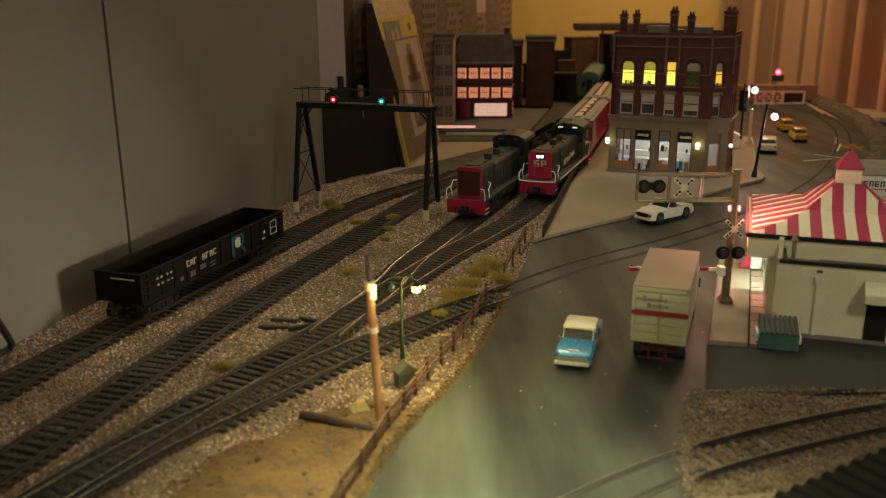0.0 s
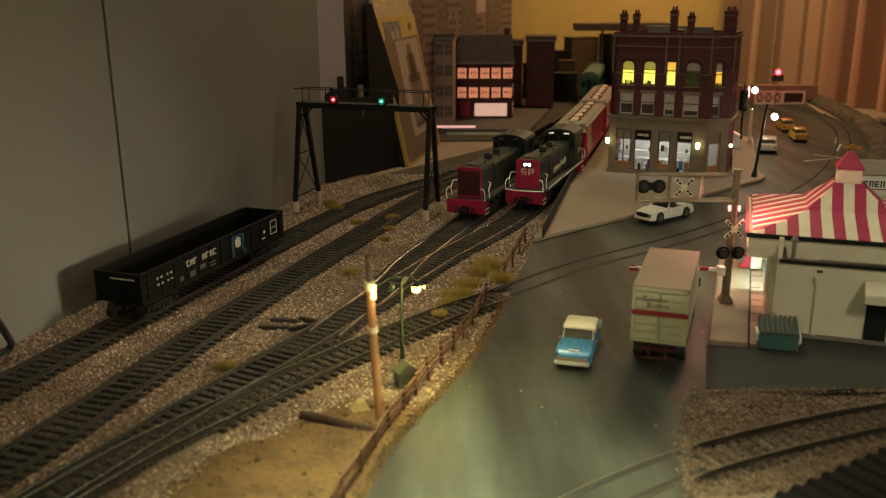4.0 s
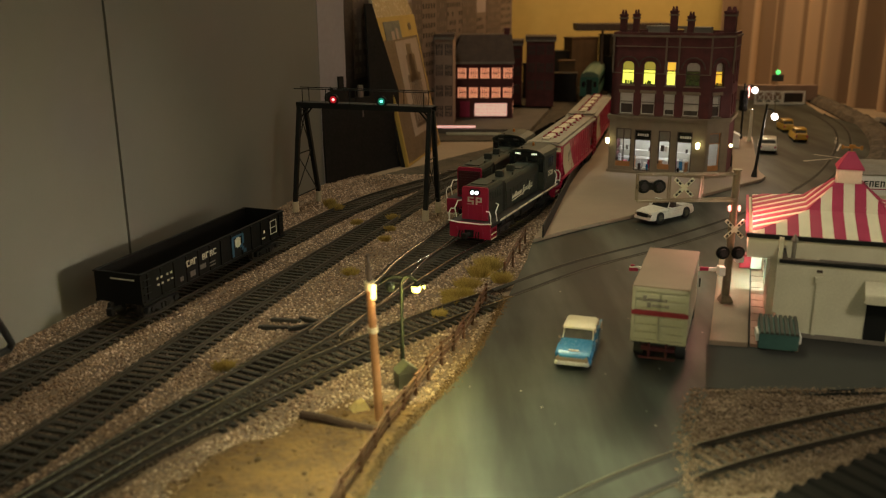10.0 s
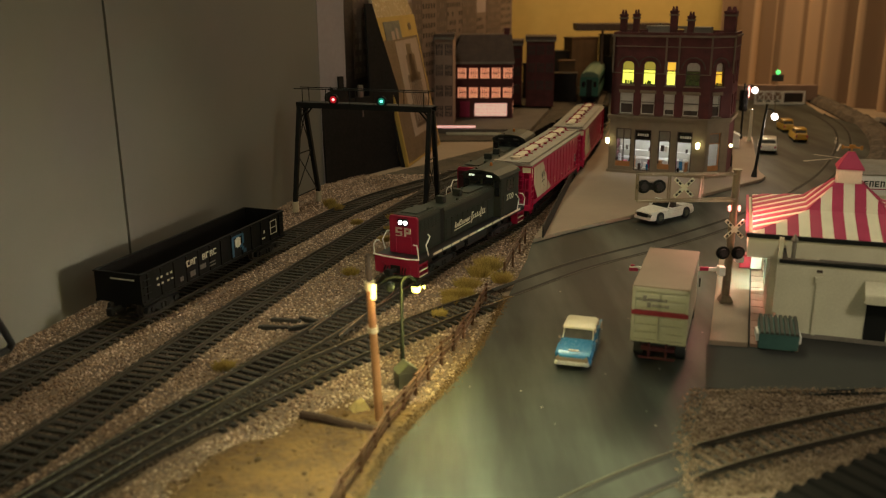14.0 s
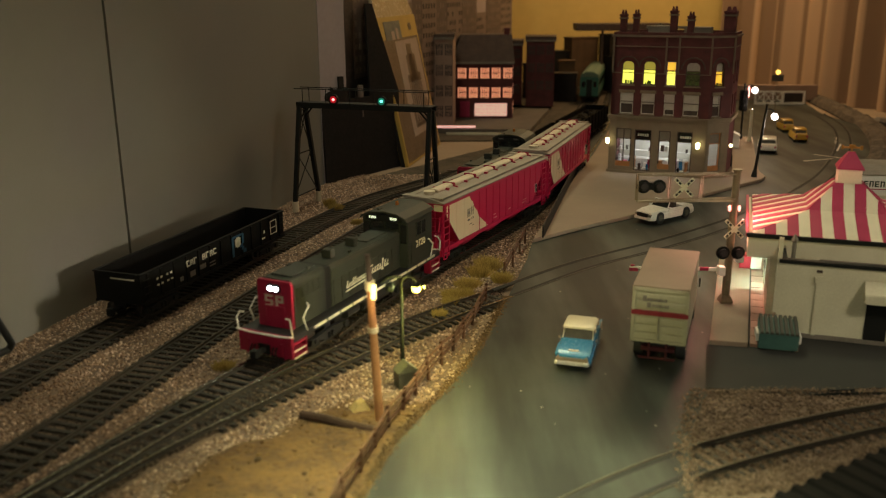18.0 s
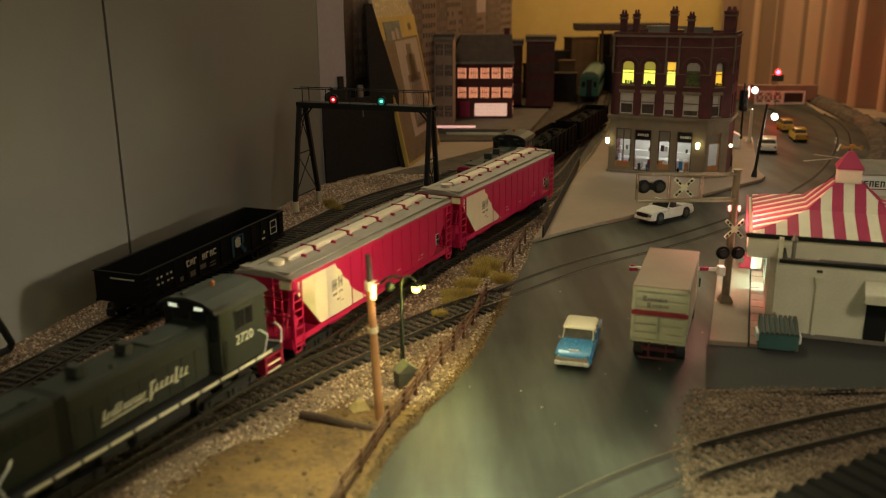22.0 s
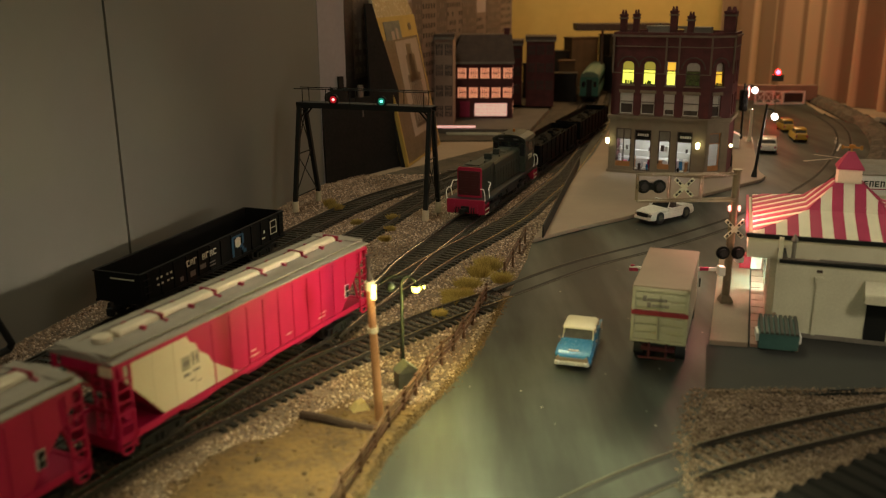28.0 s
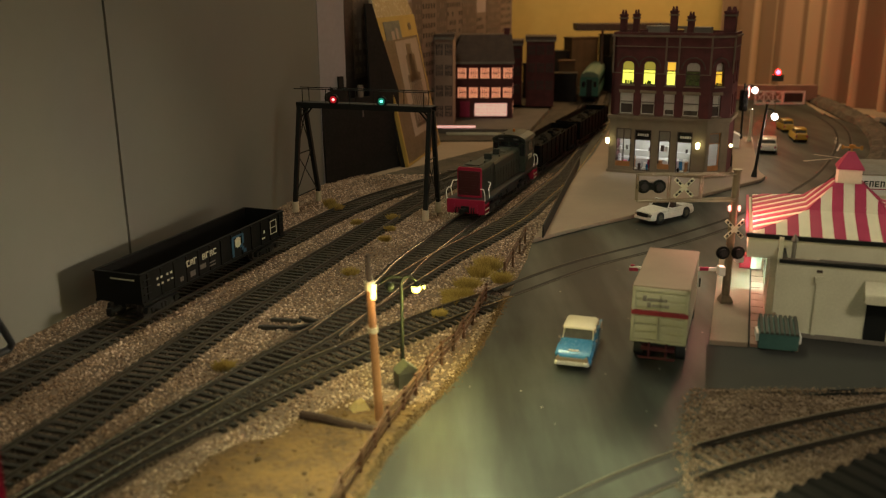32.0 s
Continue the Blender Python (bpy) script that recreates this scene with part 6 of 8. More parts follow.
        for polys, mt in ((strips[0], STRIPE_RED), (strips[1], STRIPE_CREAM)):
            for poly in polys:
                nrm = (poly[1] - poly[0]).cross(poly[2] - poly[0]).normalized()
                lift = 0.35 if mt is STRIPE_RED else 0.0
                topv = [v + nrm * (0.5 + lift) for v in poly]
                botv = [v - nrm * 0.8 for v in poly]
                part("roof_stripe", Shape().loft([botv, topv]), mt, t)
    part("cupola", Shape().box(cx - 6.3, cx + 6.3, cy - 6.3, cy + 6.3, h2 - 6, h2 + 8.2), STRIPE_CREAM, t, "cream square cupola", bevel=0.2)
    sq = lambda q, z: [(cx - q, cy - q, z), (cx + q, cy - q, z), (cx + q, cy + q, z), (cx - q, cy + q, z)]
    part("cupola_roof", Shape().loft([sq(7.2, h2 + 8.2), sq(6.9, h2 + 9.2), sq(1.7, h2 + 17.6)]), STRIPE_RED, t, "red pyramid roof")
    zv = h2 + 18.0
    part("weathervane", Shape().cyl((cx, cy, zv - 1), (cx, cy, zv + 3.4), 0.5, 8).box(cx - 5.6, cx + 5.6, cy - 0.4, cy + 0.4, zv + 1.4, zv + 2.4).box(cx - 5.6, cx - 4.4, cy - 0.4, cy + 0.4, zv + 0.8, zv + 3.0).box(cx + 4.2, cx + 5.6, cy - 0.4, cy + 0.4, zv + 0.6, zv + 3.0).box(cx - 1.6, cx + 1.6, cy - 0.4, cy + 0.4, zv + 1.6, zv + 3.6), GOLD, t, "gold weathervane")
    return t


RESTAURANT = restaurant()
SHOP_LIGHT = tuple(RESTAURANT.matrix_basis @ Vector((0.0075, 0.0700, 0.0230)))
bulb("restaurant_inside_light", SHOP_LIGHT, 0.13, (0.55, 1.0, 0.84), 0.0008)
bulb("flasher_light", (0.1655, 0.4920, 0.0590), 0.15, (1.0, 0.36, 0.28), 0.0015)


# ---- cantilever crossing signal ----
def crossing_signal():
    base = Vector((0.1640, 0.4820))
    t = thing("crossing_signal", pose(base.x, base.y, 0.0026, 0, 0, 0), "tan metal cantilever level crossing signal with lights, crossbucks and lowered gate", "crossing signal")
    lean = 0.5
    part("mast", Shape().cyl((0, 0, 0), (lean, 0, 77.5), 2.3, 16, 2.0).cyl((lean, 0, 77.5), (lean, 0, 78.3), 2.7, 16), SIGNAL_METAL, t, "tan metal mast", smooth=True)
    part("base_plate", Shape().loft([[(-3.8, -3.8, 0), (3.8, -3.8, 0), (3.8, 3.8, 0), (-3.8, 3.8, 0)], [(-3.7, -3.7, 0.9), (3.7, -3.7, 0.9), (3.7, 3.7, 0.9), (-3.7, 3.7, 0.9)], [(-2.2, -2.2, 4.4), (2.2, -2.2, 4.4), (2.2, 2.2, 4.4), (-2.2, 2.2, 4.4)]]), SIGNAL_METAL, t, bevel=0.3)
    x0, x1, zb, zt = -55.0, 0.0, 60.5, 75.6
    for y in (-2.2, 2.2):
        part("arm_tube", Shape().cyl((x1, y, zt), (x0, y, zt - 0.2), 0.5, 8), SIGNAL_METAL, t, smooth=True)
        part("arm_tube", Shape().cyl((x1, y, zb + 1), (x0, y, zb), 0.5, 8), SIGNAL_METAL, t, smooth=True)
        for x in (x0, x0 + 18, x0 + 36):
            part("arm_post", Shape().cyl((x, y, zb), (x, y, zt), 0.42, 6), SIGNAL_METAL, t)
    part("arm_deck", Shape().box(x0, x1, -2.6, 2.6, zb - 0.4, zb), SIGNAL_METAL, t)
    for x in (x0 + 9, x0 + 27, x0 + 45):
        part("arm_cross", Shape().box(x - 0.4, x + 0.4, -2.6, 2.6, zt - 0.6, zt), SIGNAL_METAL, t)

    def pair(x, z, face, lit):
        """Two round lamps with black targets on a bar; face is -1 towards the viewer."""
        for dx in (-4.3, 4.3):
            q = part("flasher", Shape().cyl((x + dx, face * 1.5, z), (x + dx, face * 2.3, z), 3.9, 20).cyl((x + dx, face * 2.3, z), (x + dx, face * 5.0, z + 0.5), 2.6, 16, 2.3), BLACK, t, "black round flasher with a hood", smooth=True)
            part("flasher_lens", Shape().cyl((x + dx, face * 2.2, z), (x + dx, face * 5.1, z + 0.5), 2.0, 16), RED_WHITE_GLOW if lit else mat("dark_lens", (0.05, 0.045, 0.045), None, 0.2), q)
        part("flasher_bar", Shape().cyl((x - 5, 0, z), (x + 5, 0, z), 0.7, 8).box(x - 2, x + 2, -2, 2, z - 2, z + 2), BLACK, t)

    def buck(x, z, y):
        for s in (-1, 1):
            q = Shape()
            m = pose(x, y + s * 0.25, z, 0, s * 45, 0)
            b = Shape().box(-7.2, 7.2, -0.3, 0.3, -0.95, 0.95)
            q.add([m @ Vector(v) for v in b.v], b.f)
            part("crossbuck", q, OLD_WHITE, t, "white crossbuck blade")
            q = Shape()
            b = Shape()
            for k in range(6):
                if abs(k - 2.5) > 0.6:
                    b.box(-6.4 + k * 2.2, -4.8 + k * 2.2, -0.42, -0.28, -0.6, 0.6)
            q.add([m @ Vector(v) for v in b.v], b.f)
            part("crossbuck_lettering", q, BLACK, t)
    pair(x0 + 7.5, zb + 8.6, -1, False)
    buck(x0 + 25.5, zb + 8.2, -3.2)
    buck(0.6, 44.6, -3.4)
    pair(0, 30.2, -1, False)
    # lit lights that face along the road
    for dy in (-1, 1):
        part("flasher_lamp", Shape().ball((0.2 + dy * 2.7, -1.6, 56.2), 0.85, 12, 2.3), RED_WHITE_GLOW, t, "lit red and white flasher", smooth=True)
    part("lamp_arm", Shape().box(-3.4, 3.8, -1.2, 1.2, 55, 57), SIGNAL_METAL, t)
    # lowered gate arm across the road
    gz = 19.0
    part("gate_motor", Shape().box(-5.6, -1.8, -2.6, 2.6, gz - 2.6, gz + 2.6), WHITE, t, bevel=0.3)
    g = part("gate_arm", Shape().prism([(-5, gz - 1.0), (-56, gz + 1.2), (-56, gz + 2.2), (-5, gz + 1.0)], 1.8, 2.6, "y"), WHITE, t, "white and red gate arm, lowered")
    for k in range(5):
        a = -10.5 - k * 10.2
        part("gate_stripe", Shape().prism([(a, gz - 0.75), (a - 5, gz - 0.5), (a - 5, gz + 1.5), (a, gz + 1.3)], 1.6, 2.8, "y"), STRIPE_RED, g)
    part("gate_lamp", Shape().box(-55.5, -53.5, 1.7, 2.7, gz + 2.2, gz + 3.4), STRIPE_RED, t)
    # control box lit from the restaurant
    part("relay_box", Shape().box(4.0, 8.4, -1.5, 3, 24, 28), WHITE, t, bevel=0.3)
    return t


crossing_signal()


# ---- road vehicles (x forwards, millimetres) ----
def wheels(t, xs, y, r, w, hub=CHROME):
    for x in xs:
        for s in (-1, 1):
            a, b = sorted((s * y, s * (y - w)))
            q = part("tyre", Shape().cyl((x, a, r), (x, b, r), r, 18), TYRE, t, smooth=True)
            part("wheel_rim", Shape().cyl((x, s * (y - 0.2), r), (x, s * (y + 0.15), r), r * 0.55, 14), hub, q)


CAR_GLASS = mat("car_glass", (0.10, 0.092, 0.078), (0.06, 0.056, 0.05), 0.12, size=60, fine=300, bump=0.0, spec=0.6)
DULL_RED = mat("dull_red_bumper", (0.062, 0.010, 0.012), (0.038, 0.007, 0.008), 0.6, size=90, fine=1200)


def box_truck():
    bk0, bk1 = Vector((0.092, 0.403)), Vector((0.117, 0.393))
    f0 = Vector((0.115, 0.468))
    mid = (bk0 + bk1) / 2
    fw = (f0 - bk0).normalized()
    ang = math.degrees(math.atan2(fw.y, fw.x))
    t = thing("box_truck", pose(mid.x, mid.y, -0.0004, 0, 0, ang), "cream box truck with a red stripe and tan roof", "truck")
    L, hw = 68.0, 13.4
    part("cargo_box", Shape().box(0.6, L, -hw + 0.2, hw - 0.2, 12.4, 40.2), TRUCK_SIDE, t, "cream cargo box", bevel=0.3)
    part("roof", Shape().box(0, L, -hw, hw, 40.0, 40.8), TRUCK_ROOF, t, "tan truck roof", bevel=0.2)
    fr = Shape()
    for q in ((-hw, -hw + 1.5, 12, 40), (hw - 1.5, hw, 12, 40), (-hw, hw, 38.2, 40), (-hw, hw, 12, 13.4)):
        fr.box(-0.5, 1.2, q[0], q[1], q[2], q[3])
    part("rear_frame", fr, TRUCK_SIDE, t, bevel=0.2)
    for k in range(6):
        z = 13.6 + k * 4.1
        if k == 3:
            continue
        for a, b in ((-hw + 1.6, -0.2), (0.2, hw - 1.6)):
            part("door_panel", Shape().box(-0.3, 0.9, a, b, z, z + 3.5), TRUCK_SIDE, t, bevel=0.4)
    part("red_stripe", Shape().box(-0.7, 0.9, -hw - 0.1, hw + 0.1, 26.2, 28.4), mat("dull_red_stripe", (0.19, 0.016, 0.022), (0.14, 0.012, 0.017), 0.55, size=90, fine=1200), t, "red stripe across the doors")
    bars = Shape()
    for z, u, h0, n_ in ((33.4, 7.6, 2.6, 9), (30.4, 5.4, 2.3, 8)):
        bars.box(-0.45, -0.1, u - 1.0, u + 0.8, z - 0.3, z + h0)
        for j in range(n_):
            bars.box(-0.45, -0.1, u - 2.2 - j * 1.05, u - 1.5 - j * 1.05, z, z + 1.5)
    part("name_lettering", bars, GREY_LETTER, t, "dark lettering bars")
    part("door_bar", Shape().cyl((-0.7, 0.6, 13), (-0.7, 0.6, 25), 0.35, 6), TRUCK_SIDE, t)
    part("bumper", Shape().box(-2.6, -1.6, -8.6, 9.0, 4.4, 5.4).box(-2.2, 4, -4.6, -3.6, 4.4, 12.4).box(-2.2, 4, 3.6, 4.6, 4.4, 12.4).box(0, 4, -8, 8, 7.6, 9.6), DULL_RED, t, "dull red rear bumper frame", bevel=0.2)
    part("chassis", Shape().box(2, L + 4, -5, 5, 7.4, 12.4), DARK_STEEL, t)
    part("cab", Shape().prism([(L + 0.6, 5), (L + 13, 5), (L + 13, 14), (L + 11.5, 16), (L + 9.5, 26), (L + 0.6, 26.5)], -11.4, 11.4, "y"), WHITE, t, "white truck cab", bevel=0.6)
    part("windscreen", Shape().prism([(L + 11.3, 17), (L + 11.7, 17), (L + 10.1, 25), (L + 9.7, 25)], -10, 10, "y"), WINDOW_DARK, t)
    part("mirror", Shape().box(L + 8, L + 9, -14.6, -13.8, 18, 23), BLACK, t)
    wheels(t, (14, L + 5), 12.6, 5.6, 4.6)
    return t


box_truck()


def saloon(name, m, length, width, body, top, label, two_tone=True, open_top=False, chrome=True):
    t = thing(name, m, label, "car")
    l, w = length / 2, width / 2
    rings = []
    for x, y, z0, z1 in ((-l, w * 0.88, 3.6, 8.2), (-l * 0.96, w * 0.95, 2.8, 9.6), (-l * 0.55, w, 2.6, 10.4), (0, w, 2.6, 10.2), (l * 0.5, w, 2.6, 10.0), (l * 0.92, w * 0.94, 2.8, 9.0), (l, w * 0.86, 3.6, 7.6)):
        rings.append([(x, -y, z0), (x, -y, z1 - 1.6), (x, -y * 0.88, z1), (x, y * 0.88, z1), (x, y, z1 - 1.6), (x, y, z0)])
    part("body", Shape().loft(rings), body, t, bevel=0.3, smooth=True)
    if not open_top:
        s = Shape().loft([[(x0, -y, 9.6), (x0, -y * 0.94, z), (x0, y * 0.94, z), (x0, y, 9.6)] for x0, y, z in ((-l * 0.66, w * 0.84, 9.8), (-l * 0.50, w * 0.84, 14.8), (l * 0.06, w * 0.84, 15.0), (l * 0.26, w * 0.84, 9.8))])
        part("glasshouse", s, CAR_GLASS, t, "dark windows")
        s = Shape().loft([[(x0, -y, z), (x0, -y * 0.8, z + 0.9), (x0, y * 0.8, z + 0.9), (x0, y, z)] for x0, y, z in ((-l * 0.60, w * 0.84, 13.4), (-l * 0.48, w * 0.92, 14.9), (l * 0.10, w * 0.92, 15.2), (l * 0.17, w * 0.90, 14.3))])
        part("roof", s, top, t, "pale roof", bevel=0.2, smooth=True)
        for y in (-1, 1):
            for x0, x1 in ((l * 0.07, l * 0.27), (-l * 0.52, -l * 0.66), (-l * 0.2, -l * 0.2)):
                part("pillar", Shape().cyl((x0, y * w * 0.80, 14.6), (x1, y * w * 0.85, 10.0), 0.3 if two_tone else 0.5, 6), top, t)
    else:
        part("cockpit", Shape().box(-l * 0.42, l * 0.16, -w * 0.74, w * 0.74, 8.4, 10.7), DARK_TRIM, t, "dark open cockpit", bevel=0.4)
        for y in (-0.4, 0.4):
            part("seat", Shape().box(-l * 0.18, -l * 0.10, (y - 0.22) * w, (y + 0.22) * w, 9.6, 13.2), DARK_TRIM, t, bevel=0.5)
        fr = Shape()
        fr.tube([(l * 0.24, -w * 0.74, 10), (l * 0.12, -w * 0.70, 14.2), (l * 0.12, w * 0.70, 14.2), (l * 0.24, w * 0.74, 10)], 0.4)
        part("windscreen_frame", fr, body, t)
        part("steering_wheel", Shape().cyl((l * 0.05, w * 0.4, 11.6), (l * 0.065, w * 0.4, 11.9), 1.6, 12), BLACK, t)
    metal = mat("bright_chrome_paint", (0.80, 0.77, 0.70), None, 0.25, 0.3) if chrome else body
    part("front_bumper", Shape().box(l - 0.6, l + 1.1, -w * 0.95, w * 0.95, 3.4, 5.4), metal, t, "chrome front bumper", bevel=0.4)
    part("rear_bumper", Shape().box(-l - 1.1, -l + 0.6, -w * 0.95, w * 0.95, 3.6, 5.6), metal, t, "chrome rear bumper", bevel=0.4)
    if two_tone:
        part("front_grille", Shape().box(l - 0.5, l + 0.6, -w * 0.88, w * 0.88, 5.2, 7.2), TRUCK_ROOF, t, "wide dull metal grille", bevel=0.3)
        part("bonnet_badge", Shape().box(l * 0.80, l * 0.86, -w * 0.28, w * 0.28, 9.2, 9.75), CAR_WHITE, t, "small pale badge", bevel=0.1)
    else:
        part("front_grille", Shape().box(l - 0.3, l + 0.35, -w * 0.6, w * 0.6, 5.6, 7.4), DARK_TRIM, t)
    for y in (-0.76, 0.76):
        part("headlamp", Shape().cyl((l - 0.6, y * w, 7.2 if two_tone else 7.0), (l + 0.5, y * w, 7.0), 0.7 if two_tone else 1.1, 12), TRUCK_ROOF if two_tone else WHITE, t)
        if two_tone:
            part("bumper_guard", Shape().ball((l + 1.0, y * w, 4.6), 1.15, 10), metal, t, smooth=True)
            part("wing_crest", Shape().prism([(l * 0.35, 9.4), (l * 0.98, 7.8), (l * 1.0, 8.7), (l * 0.6, 10.3)], *sorted((y * w * 1.02, y * w * 1.26)), "y"), body, t, bevel=0.3)
        part("tail_lamp", Shape().box(-l - 0.35, -l + 0.5, y * w - 0.9, y * w + 0.9, 6.2, 8.4), STRIPE_RED, t)
    if two_tone:
        for y in (-1, 1):
            part("tail_fin", Shape().prism([(-l * 0.98, 8.6), (-l * 0.5, 9.6), (-l * 0.5, 10.4), (-l * 0.99, 10.6)], *sorted((y * w * 0.82, y * w * 0.98)), "y"), body, t, bevel=0.2)
            part("wing_mirror", Shape().box(l * 0.20, l * 0.26, *sorted((y * w, y * w * 1.08)), 9.4, 10.4), TRUCK_ROOF, t)
    wheels(t, (-l * 0.62, l * 0.62), w * 0.96, 3.9, 3.2)
    return t


def convertible(m, length, width):
    t = thing("convertible_car", m @ Matrix.Diagonal((1, 1, 1.1, 1)), "white convertible car with an open dark cockpit", "car")
    l, w = length / 2, width / 2
    sec = lambda x, y, z0, z1: [(x, -y * 0.94, z0), (x, -y, z0 + 1.4), (x, -y, z1 - 1.0), (x, -y * 0.9, z1), (x, y * 0.9, z1), (x, y, z1 - 1.0), (x, y, z0 + 1.4), (x, y * 0.94, z0)]
    part("hull", Shape().loft([sec(-l, w * 0.9, 3.4, 7.4), sec(-l * 0.9, w, 2.8, 7.8), sec(0, w, 2.6, 7.8), sec(l * 0.9, w * 0.98, 2.8, 7.6), sec(l, w * 0.88, 3.4, 7.2)]), CAR_WHITE, t, smooth=True)
    part("bonnet", Shape().loft([sec(l * 0.22, w * 0.94, 6.0, 10.2), sec(l * 0.7, w * 0.94, 6.0, 9.6), sec(l * 0.97, w * 0.86, 5.6, 8.4)]), CAR_WHITE, t, bevel=0.2, smooth=True)
    part("boot", Shape().loft([sec(-l * 0.98, w * 0.86, 5.6, 9.0), sec(-l * 0.8, w * 0.94, 6.0, 9.8), sec(-l * 0.48, w * 0.94, 6.0, 10.0)]), CAR_WHITE, t, bevel=0.2, smooth=True)
    for s in (-1, 1):
        part("door", Shape().box(-l * 0.48, l * 0.22, *sorted((s * w * 0.84, s * w * 0.97)), 6.4, 9.8), CAR_WHITE, t, bevel=0.3)
        part("seat", Shape().box(-l * 0.14, l * 0.02, *sorted((s * w * 0.15, s * w * 0.7)), 7.9, 8.8).box(-l * 0.24, -l * 0.14, *sorted((s * w * 0.15, s * w * 0.7)), 7.9, 12.6), DARK_TRIM, t, "dark seat", bevel=0.4)
        part("headlamp", Shape().box(l * 0.96, l * 1.01, *sorted((s * w * 0.52, s * w * 0.86)), 5.6, 7.4), CHROME, t)
        part("wing_mirror", Shape().box(l * 0.20, l * 0.27, *sorted((s * w * 0.98, s * w * 1.12)), 9.6, 11.0), CAR_WHITE, t)
        part("tail_lamp", Shape().box(-l * 1.01, -l * 0.96, *sorted((s * w * 0.5, s * w * 0.84)), 5.6, 7.2), STRIPE_RED, t)
    part("cockpit_floor", Shape().box(-l * 0.48, l * 0.22, -w * 0.84, w * 0.84, 7.7, 8.1), BLACK, t)
    part("dashboard", Shape().box(l * 0.16, l * 0.23, -w * 0.84, w * 0.84, 8.0, 10.3), BLACK, t)
    part("windscreen", Shape().loft([[(l * 0.26, -w * 0.84, 10.0), (l * 0.26, w * 0.84, 10.0), (l * 0.24, w * 0.84, 10.0), (l * 0.24, -w * 0.84, 10.0)], [(l * 0.10, -w * 0.74, 14.6), (l * 0.10, w * 0.74, 14.6), (l * 0.085, w * 0.74, 14.6), (l * 0.085, -w * 0.74, 14.6)]]), WINDOW_DARK, t, "dark windscreen")
    part("windscreen_frame", Shape().tube([(l * 0.26, -w * 0.88, 9.8), (l * 0.095, -w * 0.78, 14.8), (l * 0.095, w * 0.78, 14.8), (l * 0.26, w * 0.88, 9.8)], 0.4), CAR_WHITE, t)
    part("grille", Shape().box(l * 0.975, l * 1.03, -w * 0.56, w * 0.56, 5.2, 7.8), BLACK, t, "black grille")
    part("front_bumper", Shape().box(l * 0.97, l * 1.04, -w * 0.9, w * 0.9, 3.2, 5.0), CAR_WHITE, t, bevel=0.4)
    part("rear_bumper", Shape().box(-l * 1.03, -l * 0.97, -w * 0.9, w * 0.9, 3.2, 5.0), CAR_WHITE, t, bevel=0.4)
    part("steering_wheel", Shape().cyl((l * 0.12, -w * 0.42, 10.6), (l * 0.14, -w * 0.42, 10.9), 1.5, 12), BLACK, t)
    wheels(t, (-l * 0.60, l * 0.62), w * 1.04, 4.3, 3.0)
    return t


saloon("saloon_car", pose(0.0690, 0.4150, -0.0004, 0, 0, -107), 48, 17.8, CAR_BLUE, mat("cream_car_roof", (0.62, 0.55, 0.40), (0.56, 0.49, 0.35), 0.5, size=60, fine=900), "blue two-tone vintage saloon car with a cream roof and chrome bumper")
convertible(pose(0.1785, 0.6868, -0.0004, 0, 0, -144.3), 51, 19)
saloon("white_car", pose(0.372, 0.998, -0.0004, 0, 0, 72), 50, 20, CAR_WHITE, CAR_WHITE, "white saloon car parked on the far road", two_tone=False, chrome=False)
saloon("taxi_car", pose(0.434, 1.066, -0.0004, 0, 0, 80), 40, 16, TAXI, TAXI, "yellow taxi car on the far road", two_tone=False, chrome=False)
saloon("taxi_car", pose(0.446, 1.140, -0.0004, 0, 0, 84), 36, 15, TAXI, TAXI, "yellow taxi car behind another on the far road", two_tone=False, chrome=False)


